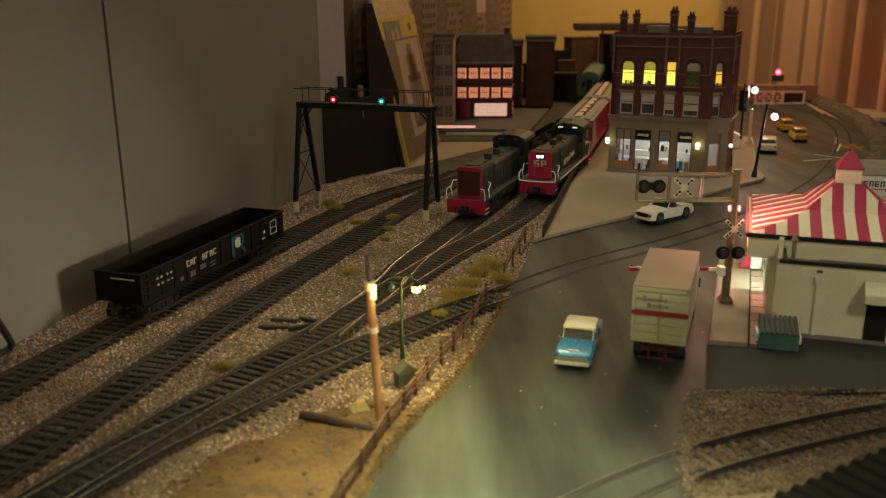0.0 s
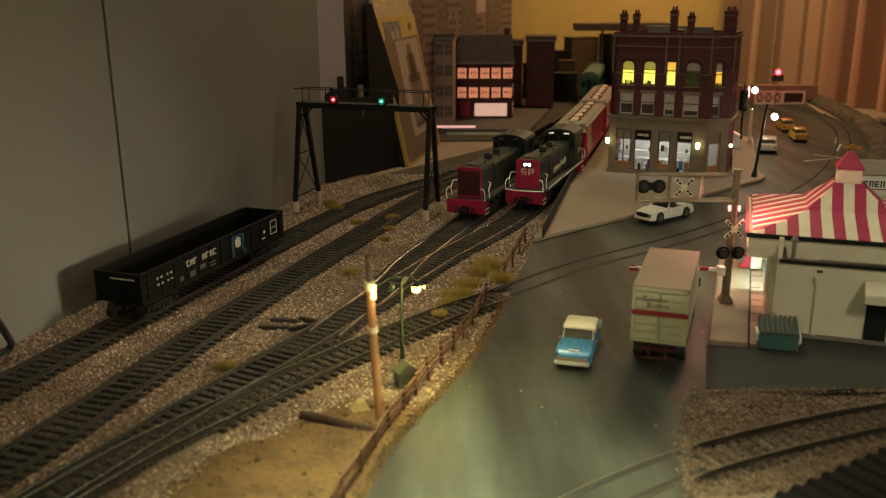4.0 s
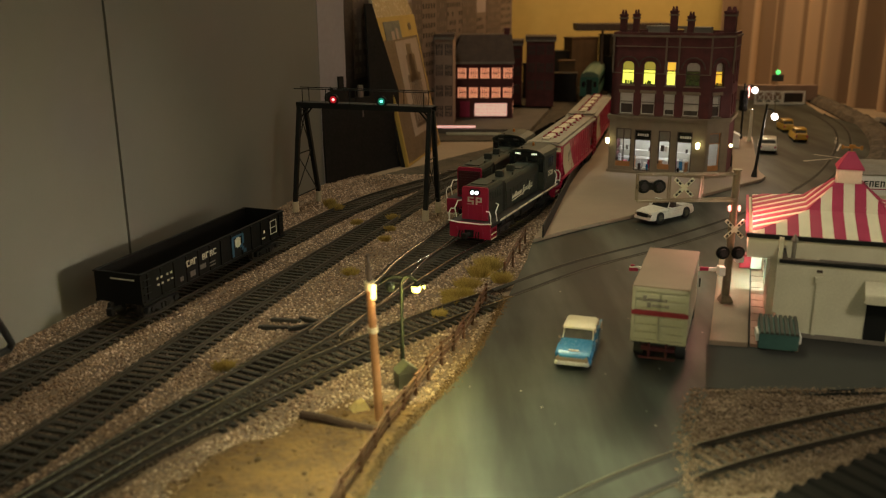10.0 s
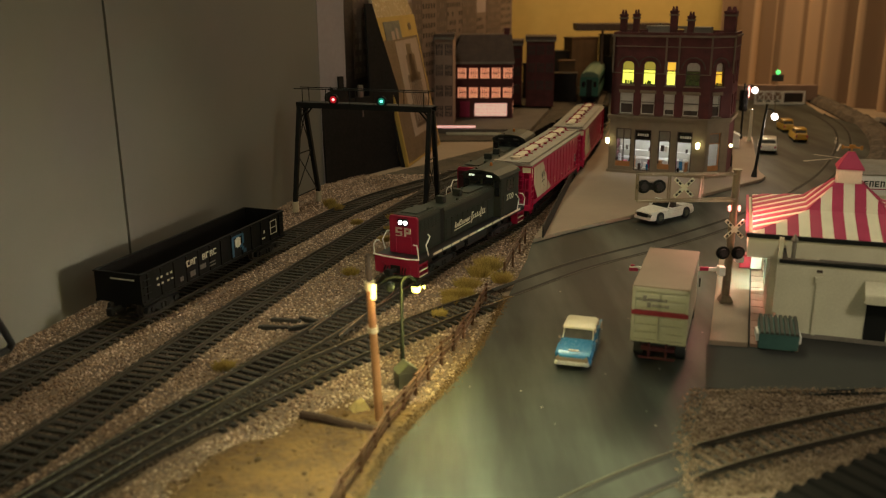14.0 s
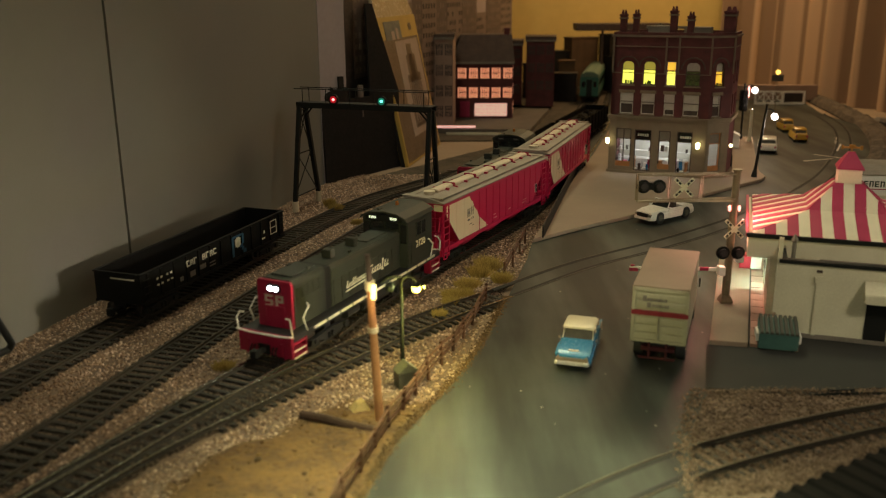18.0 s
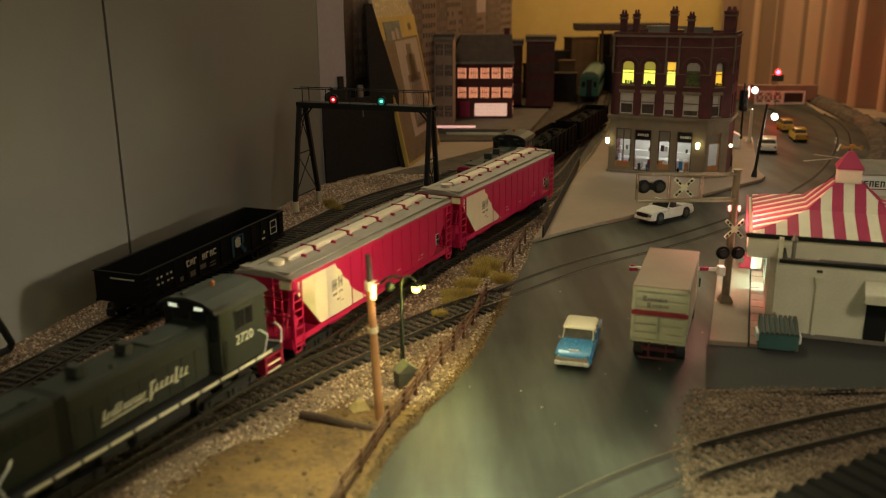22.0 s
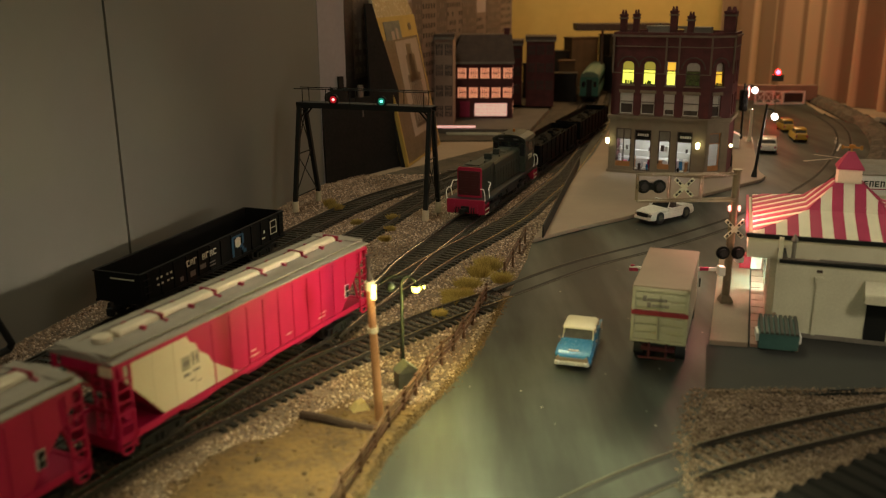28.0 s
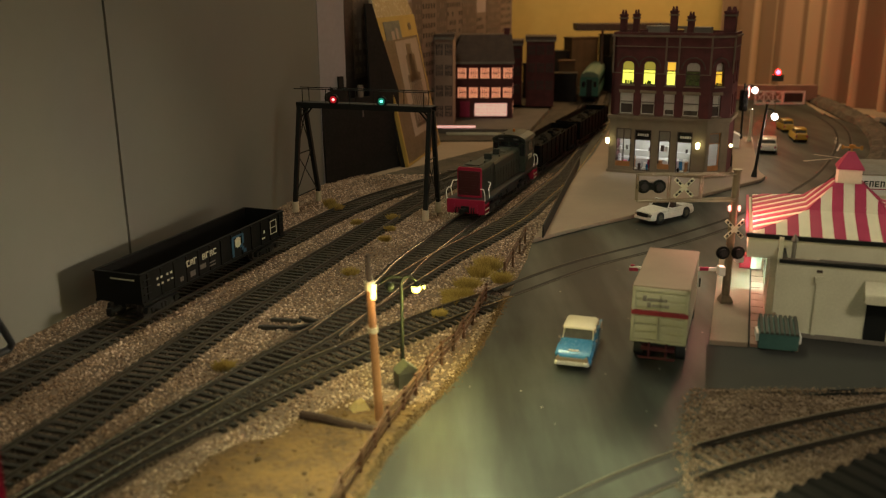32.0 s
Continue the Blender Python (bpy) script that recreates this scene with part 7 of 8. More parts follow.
# ---- signal gantry ----
def signal_gantry():
    A, B = Vector((-0.1192, 0.7515)), Vector((-0.0090, 0.7135))
    d = (B - A)
    ang = math.degrees(math.atan2(d.y, d.x))
    L = d.length * 1000
    t = thing("signal_gantry", pose(A.x, A.y, -0.0036, 0, 0, ang), "black steel signal gantry over two tracks with red and green lights", "signal bridge")
    ZB = 87.6
    for x in (0, L):
        for s, sp in ((-1, 1), (1, 1)):
            y0, y1 = (-20.5 if s < 0 else 23.0) if x == 0 else s * 15.5, s * (5.0 if x == 0 else 3.6)
            part("footing", Shape().cyl((x, y0, -0.5), (x, y0, 8.6), 2.9, 14, 2.7), CONCRETE, t, "pale round footing", smooth=True)
            part("leg", Shape().loft([[(x - 1.7, y0 - 1.7, 8.4), (x + 1.7, y0 - 1.7, 8.4), (x + 1.7, y0 + 1.7, 8.4), (x - 1.7, y0 + 1.7, 8.4)], [(x - 1.7, y1 - 1.7, ZB), (x + 1.7, y1 - 1.7, ZB), (x + 1.7, y1 + 1.7, ZB), (x - 1.7, y1 + 1.7, ZB)]]), BLACK, t)
        ya, yb = (20.5, 5.0) if x == 0 else (15.5, 3.6)
        br = Shape()
        at = lambda z: ya + (yb - ya) * (z - 8.4) / (ZB - 8.4)
        for z0, z1 in ((12, 48), (48, 84)):
            br.cyl((x, -at(z0), z0), (x, at(z1), z1), 0.45, 5).cyl((x, at(z0), z0), (x, -at(z1), z1), 0.45, 5)
            br.cyl((x, -at(z1), z1), (x, at(z1), z1), 0.6, 5)
        br.cyl((x, -at(12), 12), (x, at(12), 12), 0.6, 5)
        part("leg_bracing", br, BLACK, t)
        for s in (-1, 1):
            part("knee_brace", Shape().cyl((x, s * 4, ZB - 10), (x + (9 if x == 0 else -9), s * 4, ZB), 0.8, 6), BLACK, t)
    part("girder", Shape().box(-2.5, L + 2.5, -6.2, -4.8, ZB - 1, ZB + 3.2).box(-2.5, L + 2.5, 4.8, 6.2, ZB - 1, ZB + 3.2), BLACK, t, bevel=0.2)
    part("deck", Shape().box(-2.5, L + 2.5, -6, 6, ZB + 3.0, ZB + 3.7), DARK_STEEL, t)
    for y in (-6, 6):
        r = Shape().cyl((-4, y, ZB + 15), (L + 1, y, ZB + 15), 0.42, 6)
        part("rail", r, BLACK, t)
        for k in range(6):
            x = 4 + k * (L - 8) / 5
            part("rail_post", Shape().cyl((x, y, ZB + 3.5), (x, y, ZB + 15), 0.36, 6), BLACK, t)
    for f, m_, nm in ((0.285, SOFT_RED_GLOW, "red"), (0.655, TEAL_GLOW, "green")):
        x = L * f
        h = part("signal_head", Shape().cyl((x, -7.4, ZB + 6.8), (x, -6.2, ZB + 6.8), 4.6, 20).box(x - 1.2, x + 1.2, -6.2, -3.5, ZB + 3.5, ZB + 11), BLACK, t, "black round signal target", smooth=True)
        part("lens_rim", Shape().cyl((x, -7.9, ZB + 7.0), (x, -7.3, ZB + 7.0), 2.9, 18), DEEP_RED_GLOW if nm == "red" else DEEP_TEAL_GLOW, h, "dim " + nm + " lens rim")
        part("signal_lens", Shape().ball((x + 0.2, -8.0, ZB + 7.1), 1.35, 12, 0.9), m_, h, "lit " + nm + " signal lens", smooth=True)
    return t


signal_gantry()


# ---- pole, street lamps, fence, junk ----
def leaning_pole():
    t = thing("utility_pole", pose(-0.0280, 0.3470, -0.0040, 0, 0, 0), "orange brown wooden pole with pale bands beside the track", "pole")
    p, q = Vector((0, 0, 0)), Vector((-3.2, 0.5, 77.0))
    at = lambda f: p + (q - p) * f
    part("post", Shape().cyl(p, at(0.82), 1.95, 14, 1.65), POLE_WOOD, t, "orange brown wooden post", smooth=True)
    part("post_top", Shape().cyl(at(0.82), q, 1.4, 14, 1.1), DARK_TRIM, t, "dark pole top", smooth=True)
    for f0, f1 in ((0.555, 0.585), (0.80, 0.85)):
        part("pale_band", Shape().cyl(at(f0), at(f1), 2.25, 14), CREAM, t, "pale band round the pole", smooth=True)
    # Added glowing piece for the overlit spot on the pole; it is no lamp.
    part("lamp_bracket", Shape().cyl((-1.0, -2.4, 58.5), (-0.8, -2.2, 64.5), 1.0, 10), glow("pole_piece_glow", (1.0, 0.80, 0.36), 2.2), t, "added glowing piece for the overlit spot on the pole", smooth=True)
    return t


leaning_pole()
# Added fill that brightens the pole's upper part.
bulb("pole_light", (-0.0290, 0.3390, 0.0560), 0.0045, (1.0, 0.74, 0.32), 0.001)


def street_lamp(m, height, reach, globe, label, dark=True, r=2.4):
    t = thing("street_lamp", m, label, "street lamp", "street lamps")
    mt = BLACK if dark else mat("green_lamp_post", (0.022, 0.024, 0.015), None, 0.8, spec=0.1)
    part("base", Shape().cyl((0, 0, 0), (0, 0, 6), 2.4, 12, 1.5), mt, t, smooth=True)
    part("post", Shape().cyl((0, 0, 4), (0, 0, height), 1.15, 12, 0.8), mt, t, smooth=True)
    pts = [(reach * (1 - math.cos(a)) / 2 * 1.0, 0, height + 4.0 * math.sin(a)) for a in [math.pi * i / 8 for i in range(9)]]
    part("arm", Shape().tube(pts, 0.7, 8), mt, t, smooth=True)
    x = pts[-1][0]
    part("hood", Shape().cyl((x, 0, height + 0.6), (x, 0, height - 0.8), 0.8, 12, 2.2), mt, t)
    part("lamp_globe", Shape().ball((x, 0, height - 2.0), r, 14), globe, t, "lit lamp globe", smooth=True)
    return t


lamp_1 = street_lamp(pose(-0.0200, 0.3960, -0.0040, 0, 0, 0), 47.5, 7.0, GLOBE_YELLOW, "green street lamp with a lit yellow globe beside the track", dark=False, r=2.3)
part("arm", Shape().tube([(0.2, 0, 51.0), (-3.5, 0, 51.6), (-7.0, 0, 50.6), (-10.0, 0, 48.0)], 0.7, 8), lamp_1.children[0].data.materials[0], lamp_1, smooth=True)
part("unlit_globe", Shape().ball((-5.4, 0, 46.4), 2.5, 12), COACH_DARK, lamp_1, "dark unlit second shade", smooth=True)
part("small_globe", Shape().ball((10.9, 0, 46.2), 0.75, 10), GLOBE_YELLOW, lamp_1, "small second lit globe", smooth=True)
bulb("street_lamp_light", (-0.0060, 0.3835, 0.0365), 0.15, (0.96, 0.84, 0.24), 0.0015)
lamp_2 = thing("street_lamp", pose(0.3010, 0.8340, 0.0026), "black leaning street lamp with a lit white globe on the pavement", "street lamp", "street lamps")
part("base", Shape().cyl((0, 0, 0), (0.6, 0, 7), 3.0, 12, 1.7), BLACK, lamp_2, smooth=True)
part("post", Shape().cyl((0.4, 0, 5), (6.4, 0, 70), 1.5, 12, 1.1), BLACK, lamp_2, smooth=True)
part("arm", Shape().tube([(6.0, 0, 65.0), (9.5, 0, 65.2), (12.6, 0, 63.6), (14.2, 0, 60.5)], 0.6, 8), BLACK, lamp_2, smooth=True)
part("lamp_globe", Shape().ball((14.3, 0, 58.0), 3.2, 14), GLOBE_WHITE, lamp_2, "lit lamp globe", smooth=True)
bulb("street_lamp_light_far", (0.3153, 0.8340, 0.0520), 0.045, (1.0, 0.82, 0.62), 0.004)
street_lamp(pose(0.3620, 1.0600, 0.0026, 0, 0, 0), 60, 12.0, GLOBE_WHITE, "black street lamp with a lit white globe beside the far road", r=3.7)
sg = thing("traffic_signal", pose(0.3630, 1.0640, 0.0026), "black traffic signal head on a post beside the far road", "traffic signal")
part("post", Shape().cyl((0, 0, 0), (0, 0, 66), 1.0, 10), BLACK, sg, smooth=True)
part("head", Shape().box(-4.5, 4.5, -3.5, 3.5, 33, 58), BLACK, sg, bevel=0.8)
for z in (38, 45.5, 53):
    part("hood", Shape().cyl((0, -3.4, z), (0, -6.0, z), 2.6, 12), BLACK, sg, smooth=True)
part("lit_side_strip", Shape().box(4.6, 5.8, -1.5, 1.5, 50, 62), RED_WHITE_GLOW, sg, "lit rose strip on the signal")
solid("cream_post", Shape().cyl((0, 0, 0), (0, 0, 38), 1.9, 12, 1.7).cyl((0, 0, 0), (0, 0, 3), 3.0, 12), STRIPE_CREAM, pose(0.3660, 1.0410, 0.0022), "cream round post at the edge of the far pavement", "post", smooth=True)
solid("white_booth", Shape().box(-7, 7, -5, 5, 0, 14).prism([(-8, 14), (8, 14), (0, 18)], -6, 6, "y"), WHITE, pose(0.3330, 1.0000, 0.0026, 0, 0, -20), "small white booth beside the far pavement", "booth", bevel=0.3)
bulb("street_lamp_light_rear", (0.3740, 1.0600, 0.0480), 0.060, (1.0, 0.82, 0.62), 0.004)


def rail_fence():
    line = Line([(-0.0420, 0.268), (-0.0345, 0.297), (-0.0255, 0.334), (-0.0105, 0.384), (0.0110, 0.446), (0.0250, 0.500)])
    t = thing("rail_fence", pose(0, 0, 0), "brown weathered rail fence along the road's edge", "fence")
    n = 14
    rnd = random.Random(2)
    tops = []
    for i in range(n):
        c = line.at(line.length * i / (n - 1)) * 1000
        a, b = rnd.uniform(-1.2, 1.2), rnd.uniform(-1, 1)
        h = 7.6 + rnd.uniform(-1, 1.5)
        part("post", Shape().cyl((c[0], c[1], -5), (c[0] + a, c[1] + b, h), 0.95, 7, 0.8), FENCE_WOOD, t)
        tops.append((Vector((c[0], c[1], -4)), Vector((c[0] + a, c[1] + b, h))))
    for (b0, t0), (b1, t1) in zip(tops[:-1], tops[1:]):
        for f in (0.34, 0.60, 0.86):
            p, q = b0.lerp(t0, f + rnd.uniform(-0.04, 0.04)), b1.lerp(t1, f + rnd.uniform(-0.04, 0.04))
            part("fence_rail", Shape().cyl(p, q, 0.7, 6), FENCE_WOOD, t)
    return t


rail_fence()


def small_fence():
    t = thing("rail_fence", pose(0, 0, 0), "brown broken rail fence beside the pavement's corner", "fence")
    line = Line([(0.040, 0.545), (0.0505, 0.585), (0.0615, 0.632)])
    for i in range(4):
        c = line.at(line.length * i / 3) * 1000
        part("post", Shape().cyl((c[0], c[1], -5), (c[0], c[1], 8), 0.8, 7), FENCE_WOOD, t)
    for z in (3.0, 6.5):
        p, q = line.at(0) * 1000, line.at(line.length) * 1000
        part("fence_rail", Shape().cyl((p[0], p[1], z), (q[0], q[1], z + 1), 0.7, 6), FENCE_WOOD, t)


small_fence()


def tuft(x, y, r, h, seed):
    """A dry grass tuft of many thin blades."""
    rnd = random.Random(seed)
    s = Shape()
    for _ in range(640):
        a, q = rnd.uniform(0, 2 * math.pi), r * math.sqrt(rnd.random()) * 0.55
        b = rnd.uniform(0, 2 * math.pi)
        lean = rnd.uniform(0.1, 0.9) * r * 0.8
        px, py = q * math.cos(a), q * math.sin(a)
        tx, ty = px + lean * math.cos(b), py + lean * math.sin(b)
        hh = h * rnd.uniform(0.4, 1.0)
        w = 0.34
        s.add([(px - w, py, -1), (px + w, py, -1), (px, py + w, -1), (tx, ty, hh)], [(0, 1, 3), (1, 2, 3), (2, 0, 3), (2, 1, 0)])
    return solid("grass_tuft", s, GRASS, pose(x, y, bed_height(x, y)), "dry yellow grass tuft on the ballast", "grass", "grass tufts", "stuff")


for i, (x, y, r, h) in enumerate(((0.031, 0.572, 15, 11), (0.024, 0.556, 12, 10), (0.016, 0.532, 13, 9), (0.038, 0.541, 11, 9), (0.006, 0.512, 11, 7), (0.014, 0.512, 8, 7), (0.030, 0.575, 9, 8), (0.004, 0.498, 8, 6), (-0.092, 0.735, 9, 8), (-0.099, 0.752, 8, 9), (-0.044, 0.640, 7, 5), (-0.062, 0.560, 8, 6), (-0.042, 0.668, 6, 5), (-0.110, 0.405, 8, 5), (-0.002, 0.477, 7, 5), (-0.041, 0.700, 7, 6), (-0.070, 0.690, 7, 5))):
    tuft(x, y, r * 0.88, h * 0.8, i)


BRANCH = mat("brown_branch", (0.050, 0.024, 0.014), (0.028, 0.014, 0.009), 0.85, size=200, fine=1500, bump=0.2)
SANDSTONE = mat("yellow_sandstone", (0.42, 0.31, 0.13), (0.33, 0.235, 0.09), 0.85, size=200, fine=1200, bump=0.15)


def ties_pile():
    for x, y, a in ((-0.0950, 0.4600, -6), (-0.0900, 0.4700, -12), (-0.0780, 0.4590, 24), (-0.0745, 0.4680, -30)):
        solid("loose_tie", Shape().box(-9, 9, -1.5, 1.5, 0, 2.6), TIE, pose(x, y, bed_height(x, y) - 0.0004, 0, 0, a), "dark loose wooden tie lying on the ballast", "tie", "loose ties", bevel=0.3)


ties_pile()
solid("fallen_branch", Shape().tube([(-17, 7, 2.0), (-8, 3, 2.4), (4, -2, 1.8), (16, -7, 1.2)], 1.9, 8), BRANCH, pose(-0.0460, 0.3440, -0.0035), "dark fallen branch on the yellow dirt", "branch", smooth=True)
solid("pale_rock", Shape().loft([[(-6, -4, 0), (5, -5, 0), (6, 4, 0), (-5, 5, 0)], [(-1.5, -2.5, 5.5), (2.2, -2.4, 6.5), (2.0, 0.5, 7.0), (-1.0, 1.0, 6.0)]]), SANDSTONE, pose(-0.0385, 0.3590, -0.0052, 0, 0, 30), "pale lit rock on the ballast beside the pole", "rock")
solid("relay_cabinet", Shape().box(-5, 5, -3.4, 3.4, 0, 9).prism([(-5.6, 9), (5.6, 9), (0, 13.5)], -4, 4, "y"), mat("green_grey_cabinet", (0.105, 0.105, 0.070), None, 0.5), pose(-0.0180, 0.3855, -0.0050, 0, 0, 25), "grey green relay cabinet at the lamp's foot", "cabinet", bevel=0.3)


# ---- dumpster and clutter by the restaurant ----
def dumpster():
    t = thing("dumpster", pose(0.1715, 0.4195, 0.0002, 0, 0, -15), "teal dumpster with a ribbed grey lid", "dumpster")
    part("bin", Shape().loft([[(-9.6, -5.5, 0.6), (9.6, -5.5, 0.6), (9.6, 5.5, 0.6), (-9.6, 5.5, 0.6)], [(-9.6, -7.5, 9.5), (9.6, -7.5, 9.5), (9.6, 7.5, 13.5), (-9.6, 7.5, 13.5)]]), TEAL, t, "teal steel bin", bevel=0.3)
    for i in range(8):
        x = -9.6 + i * 2.4
        part("lid_rib", Shape().loft([[(x + 0.2, -8, 9.6), (x + 2.2, -8, 9.6), (x + 2.2, 8, 13.8), (x + 0.2, 8, 13.8)], [(x + 0.5, -8, 10.6), (x + 1.9, -8, 10.6), (x + 1.9, 8, 14.9), (x + 0.5, 8, 14.9)]]), LID, t, bevel=0.2)
    for s in (-1, 1):
        part("side_pocket", Shape().box(*sorted((s * 9.6, s * 10.8)), -5, 5, 4.5, 8.5), WHITE, t)
        part("foot", Shape().box(*sorted((s * 6, s * 8)), -5, 5, 0, 0.8), BLACK, t)


dumpster()

RUST_PAVE = mat("rose_pavement", (0.33, 0.19, 0.14), (0.27, 0.15, 0.11), 0.7, size=60, fine=900, bump=0.08)
patio = thing("patio", pose(0, 0, 0), "rose paved patio in square slabs before the restaurant", "pavement", kind="structure")
pa, pb = Vector((0.1572, 0.4205)), Vector((0.2118, 0.5795))
pd = (pb - pa).normalized()
pn = Vector((pd.y, -pd.x))
slab = Shape().box(0.2, 11.6, 0.2, 11.6, -0.2, 1.8).mesh("slab", RUST_PAVE, bevel=0.15)
for i in range(14):
    for j in range(2):
        o = pa + pd * (i * 0.0118) + pn * (0.0006 + j * 0.0118)
        s_ = new("slab", slab)
        s_.matrix_basis = pose(o.x, o.y, 0, 0, 0, math.degrees(math.atan2(pd.y, pd.x)) - 90)
        s_.parent = patio
stand = thing("red_stand", pose(0.2000, 0.5480, 0.0026, 0, 0, -18), "red and white newspaper stand on the pavement", "stand")
part("cabinet", Shape().box(-6, 1, -4, 4, 0, 9), mat("stand_red", (0.36, 0.018, 0.03), None, 0.5), stand, bevel=0.3)
part("panel", Shape().box(1, 7.5, -3.8, 3.8, 0, 8.6), WHITE, stand, "white lit cabinet half", bevel=0.3)
solid("figurine", Shape().cyl((0, 0, 0), (0, 0, 11), 2.6, 10, 2.2).cyl((0, 0, 11), (0, 0, 16.5), 2.4, 10, 1.2).ball((0, 0, 18), 1.7, 10), BLACK, pose(0.2905, 0.8760, 0.0026), "small dark painted figurine on the pavement", "figurine", smooth=True)
solid("black_plate_fence", Shape().prism([(0, 0), (290, 0), (290, 9.0), (0, 9.5)], -0.5, 0.5, "y"), BLACK, pose(0.0735, 0.6220, 0.0024, 0, 0, math.degrees(math.atan2(0.9042 - 0.6216, 0.1427 - 0.0732))), "black low barrier plate along the pavement", "barrier")
solid("dark_strip", Shape().box(-6, 6, -0.8, 0.8, 0, 0.8), BLACK, pose(0.1825, 0.3680, 0.0001, 0, 0, 4), "short dark strip lying at the pad's edge", "strip")

# dark wire loop standing against the wall
solid("wire_loop", Shape().tube([(-14, -44, 84), (-8, -24, 56), (-1, -6, 28), (3, 4, 3), (1, 4, 0), (-6, -10, -1), (-14, -34, 0)], 1.9, 10), DARK_STEEL, pose(-0.226, 0.418, 0.0006), "dark bent wire loop beside the wall", "wire", smooth=True)


def ridged_panel():
    """A near-black corrugated panel that lies in the near right corner."""
    t = thing("corrugated_panel", pose(0.1440, 0.2935, -0.0032, 0, 0, 30.8), "near-black corrugated panel lying beside the curved track", "panel")
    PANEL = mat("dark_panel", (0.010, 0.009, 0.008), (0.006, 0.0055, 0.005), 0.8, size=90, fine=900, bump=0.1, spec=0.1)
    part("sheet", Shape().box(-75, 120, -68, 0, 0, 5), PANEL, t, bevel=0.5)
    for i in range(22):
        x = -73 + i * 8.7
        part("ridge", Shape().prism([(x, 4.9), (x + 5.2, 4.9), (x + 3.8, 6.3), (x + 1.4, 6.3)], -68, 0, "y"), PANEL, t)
    return t


ridged_panel()

# ---- backdrop and far town ----
PRINT_SKY = mat("printed_sky", (0.40, 0.33, 0.32), (0.31, 0.25, 0.24), 0.6, size=9, fine=60, bump=0.0)
PRINT_DARK = mat("printed_dark_tower", (0.030, 0.022, 0.018), (0.05, 0.036, 0.03), 0.6, size=60, fine=300, bump=0.0)
PRINT_MID = mat("printed_mid_tower", (0.13, 0.095, 0.08), (0.09, 0.066, 0.055), 0.6, size=60, fine=300, bump=0.0)
PRINT_PALE = mat("printed_pale_tower", (0.20, 0.15, 0.125), (0.15, 0.11, 0.09), 0.6, size=60, fine=300, bump=0.0)
BD_A, BD_B = Vector((-0.1150, 0.8560)), Vector((0.1250, 1.6200))


def city_poster():
    d = (BD_B - BD_A)
    L = d.length * 1000
    t = thing("city_poster", pose(BD_A.x, BD_A.y, -0.006, 0, 0, math.degrees(math.atan2(d.y, d.x))), "flat printed city skyline poster standing behind the layout", "poster", kind="structure")
    part("sheet", Shape().box(0, L, 0, 3, 0, 620), PRINT_SKY, t, "pale printed sky")
    rnd = random.Random(12)
    towers = [(0, 40, 0, 96, 0), (40, 215, 0, 620, 0), (78, 160, 95, 620, 1), (215, 262, 0, 170, 2), (262, 420, 0, 400, 1), (300, 360, 0, 430, 2), (405, 500, 0, 205, 2), (480, 560, 0, 520, 1), (560, 640, 0, 150, 2), (620, 720, 0, 480, 1), (715, 800, 0, 260, 2)]
    for k, (a, b, z0, z1, tone) in enumerate(towers):
        b = min(b, L)
        y = -0.4 - 0.25 * (k % 4)
        part("printed_tower", Shape().box(a, b, y, 0, max(z0, 0.2), z1), (PRINT_DARK, PRINT_MID, PRINT_PALE)[tone], t)
        if tone and b - a > 20:
            w = Shape()
            nx, nz = int((b - a) / 11), int((z1 - z0) / 12)
            for i in range(nx):
                for j in range(nz):
                    if rnd.random() < 0.8:
                        w.box(a + 3 + i * 11, a + 9 + i * 11, y - 0.2, y, z0 + 5 + j * 12, z0 + 11 + j * 12)
            part("window_print", w, PRINT_DARK if tone == 2 else PRINT_PALE, t)
    return t


city_poster()
solid("white_board", Shape().box(0, 42, 0, 3, 86, 620).box(0, 6, 0, 3, 0, 86), mat("pale_board", (0.38, 0.325, 0.33), (0.33, 0.28, 0.285), 0.7, size=20, fine=200, bump=0.02), pose(-0.1165, 0.8505, -0.006, 0, 0, 60), "pale narrow board at the wall's end", "board", kind="structure")
CARD_BLACK = mat("black_card", (0.010, 0.009, 0.008), (0.016, 0.013, 0.012), 0.7, size=60, fine=300, bump=0.0, spec=0.2)
card = thing("dark_card", pose(-0.1135, 0.849, -0.006, -2, 0, 54), "dark printed card leaning behind the gantry", "card")
part("sheet", Shape().box(0, 118, 0, 2, 0, 80), CARD_BLACK, card)
part("tall_flap", Shape().prism([(72, 80), (119, 80), (82, 171), (72, 171)], 0, 2, "y"), CARD_BLACK, card)
part("roof_flap", Shape().prism([(6, 80), (38, 80), (38, 92), (33, 92), (33, 103), (26, 103), (26, 92), (20, 90), (14, 94), (14, 90), (6, 88)], 0, 2, "y"), CARD_BLACK, card)
part("printed_window", Shape().box(55, 61, -0.4, 2, 80, 92), PRINT_PALE, card)
part("window_print", Shape().box(58, 60, -0.4, 0, 60, 72), PRINT_MID, card)


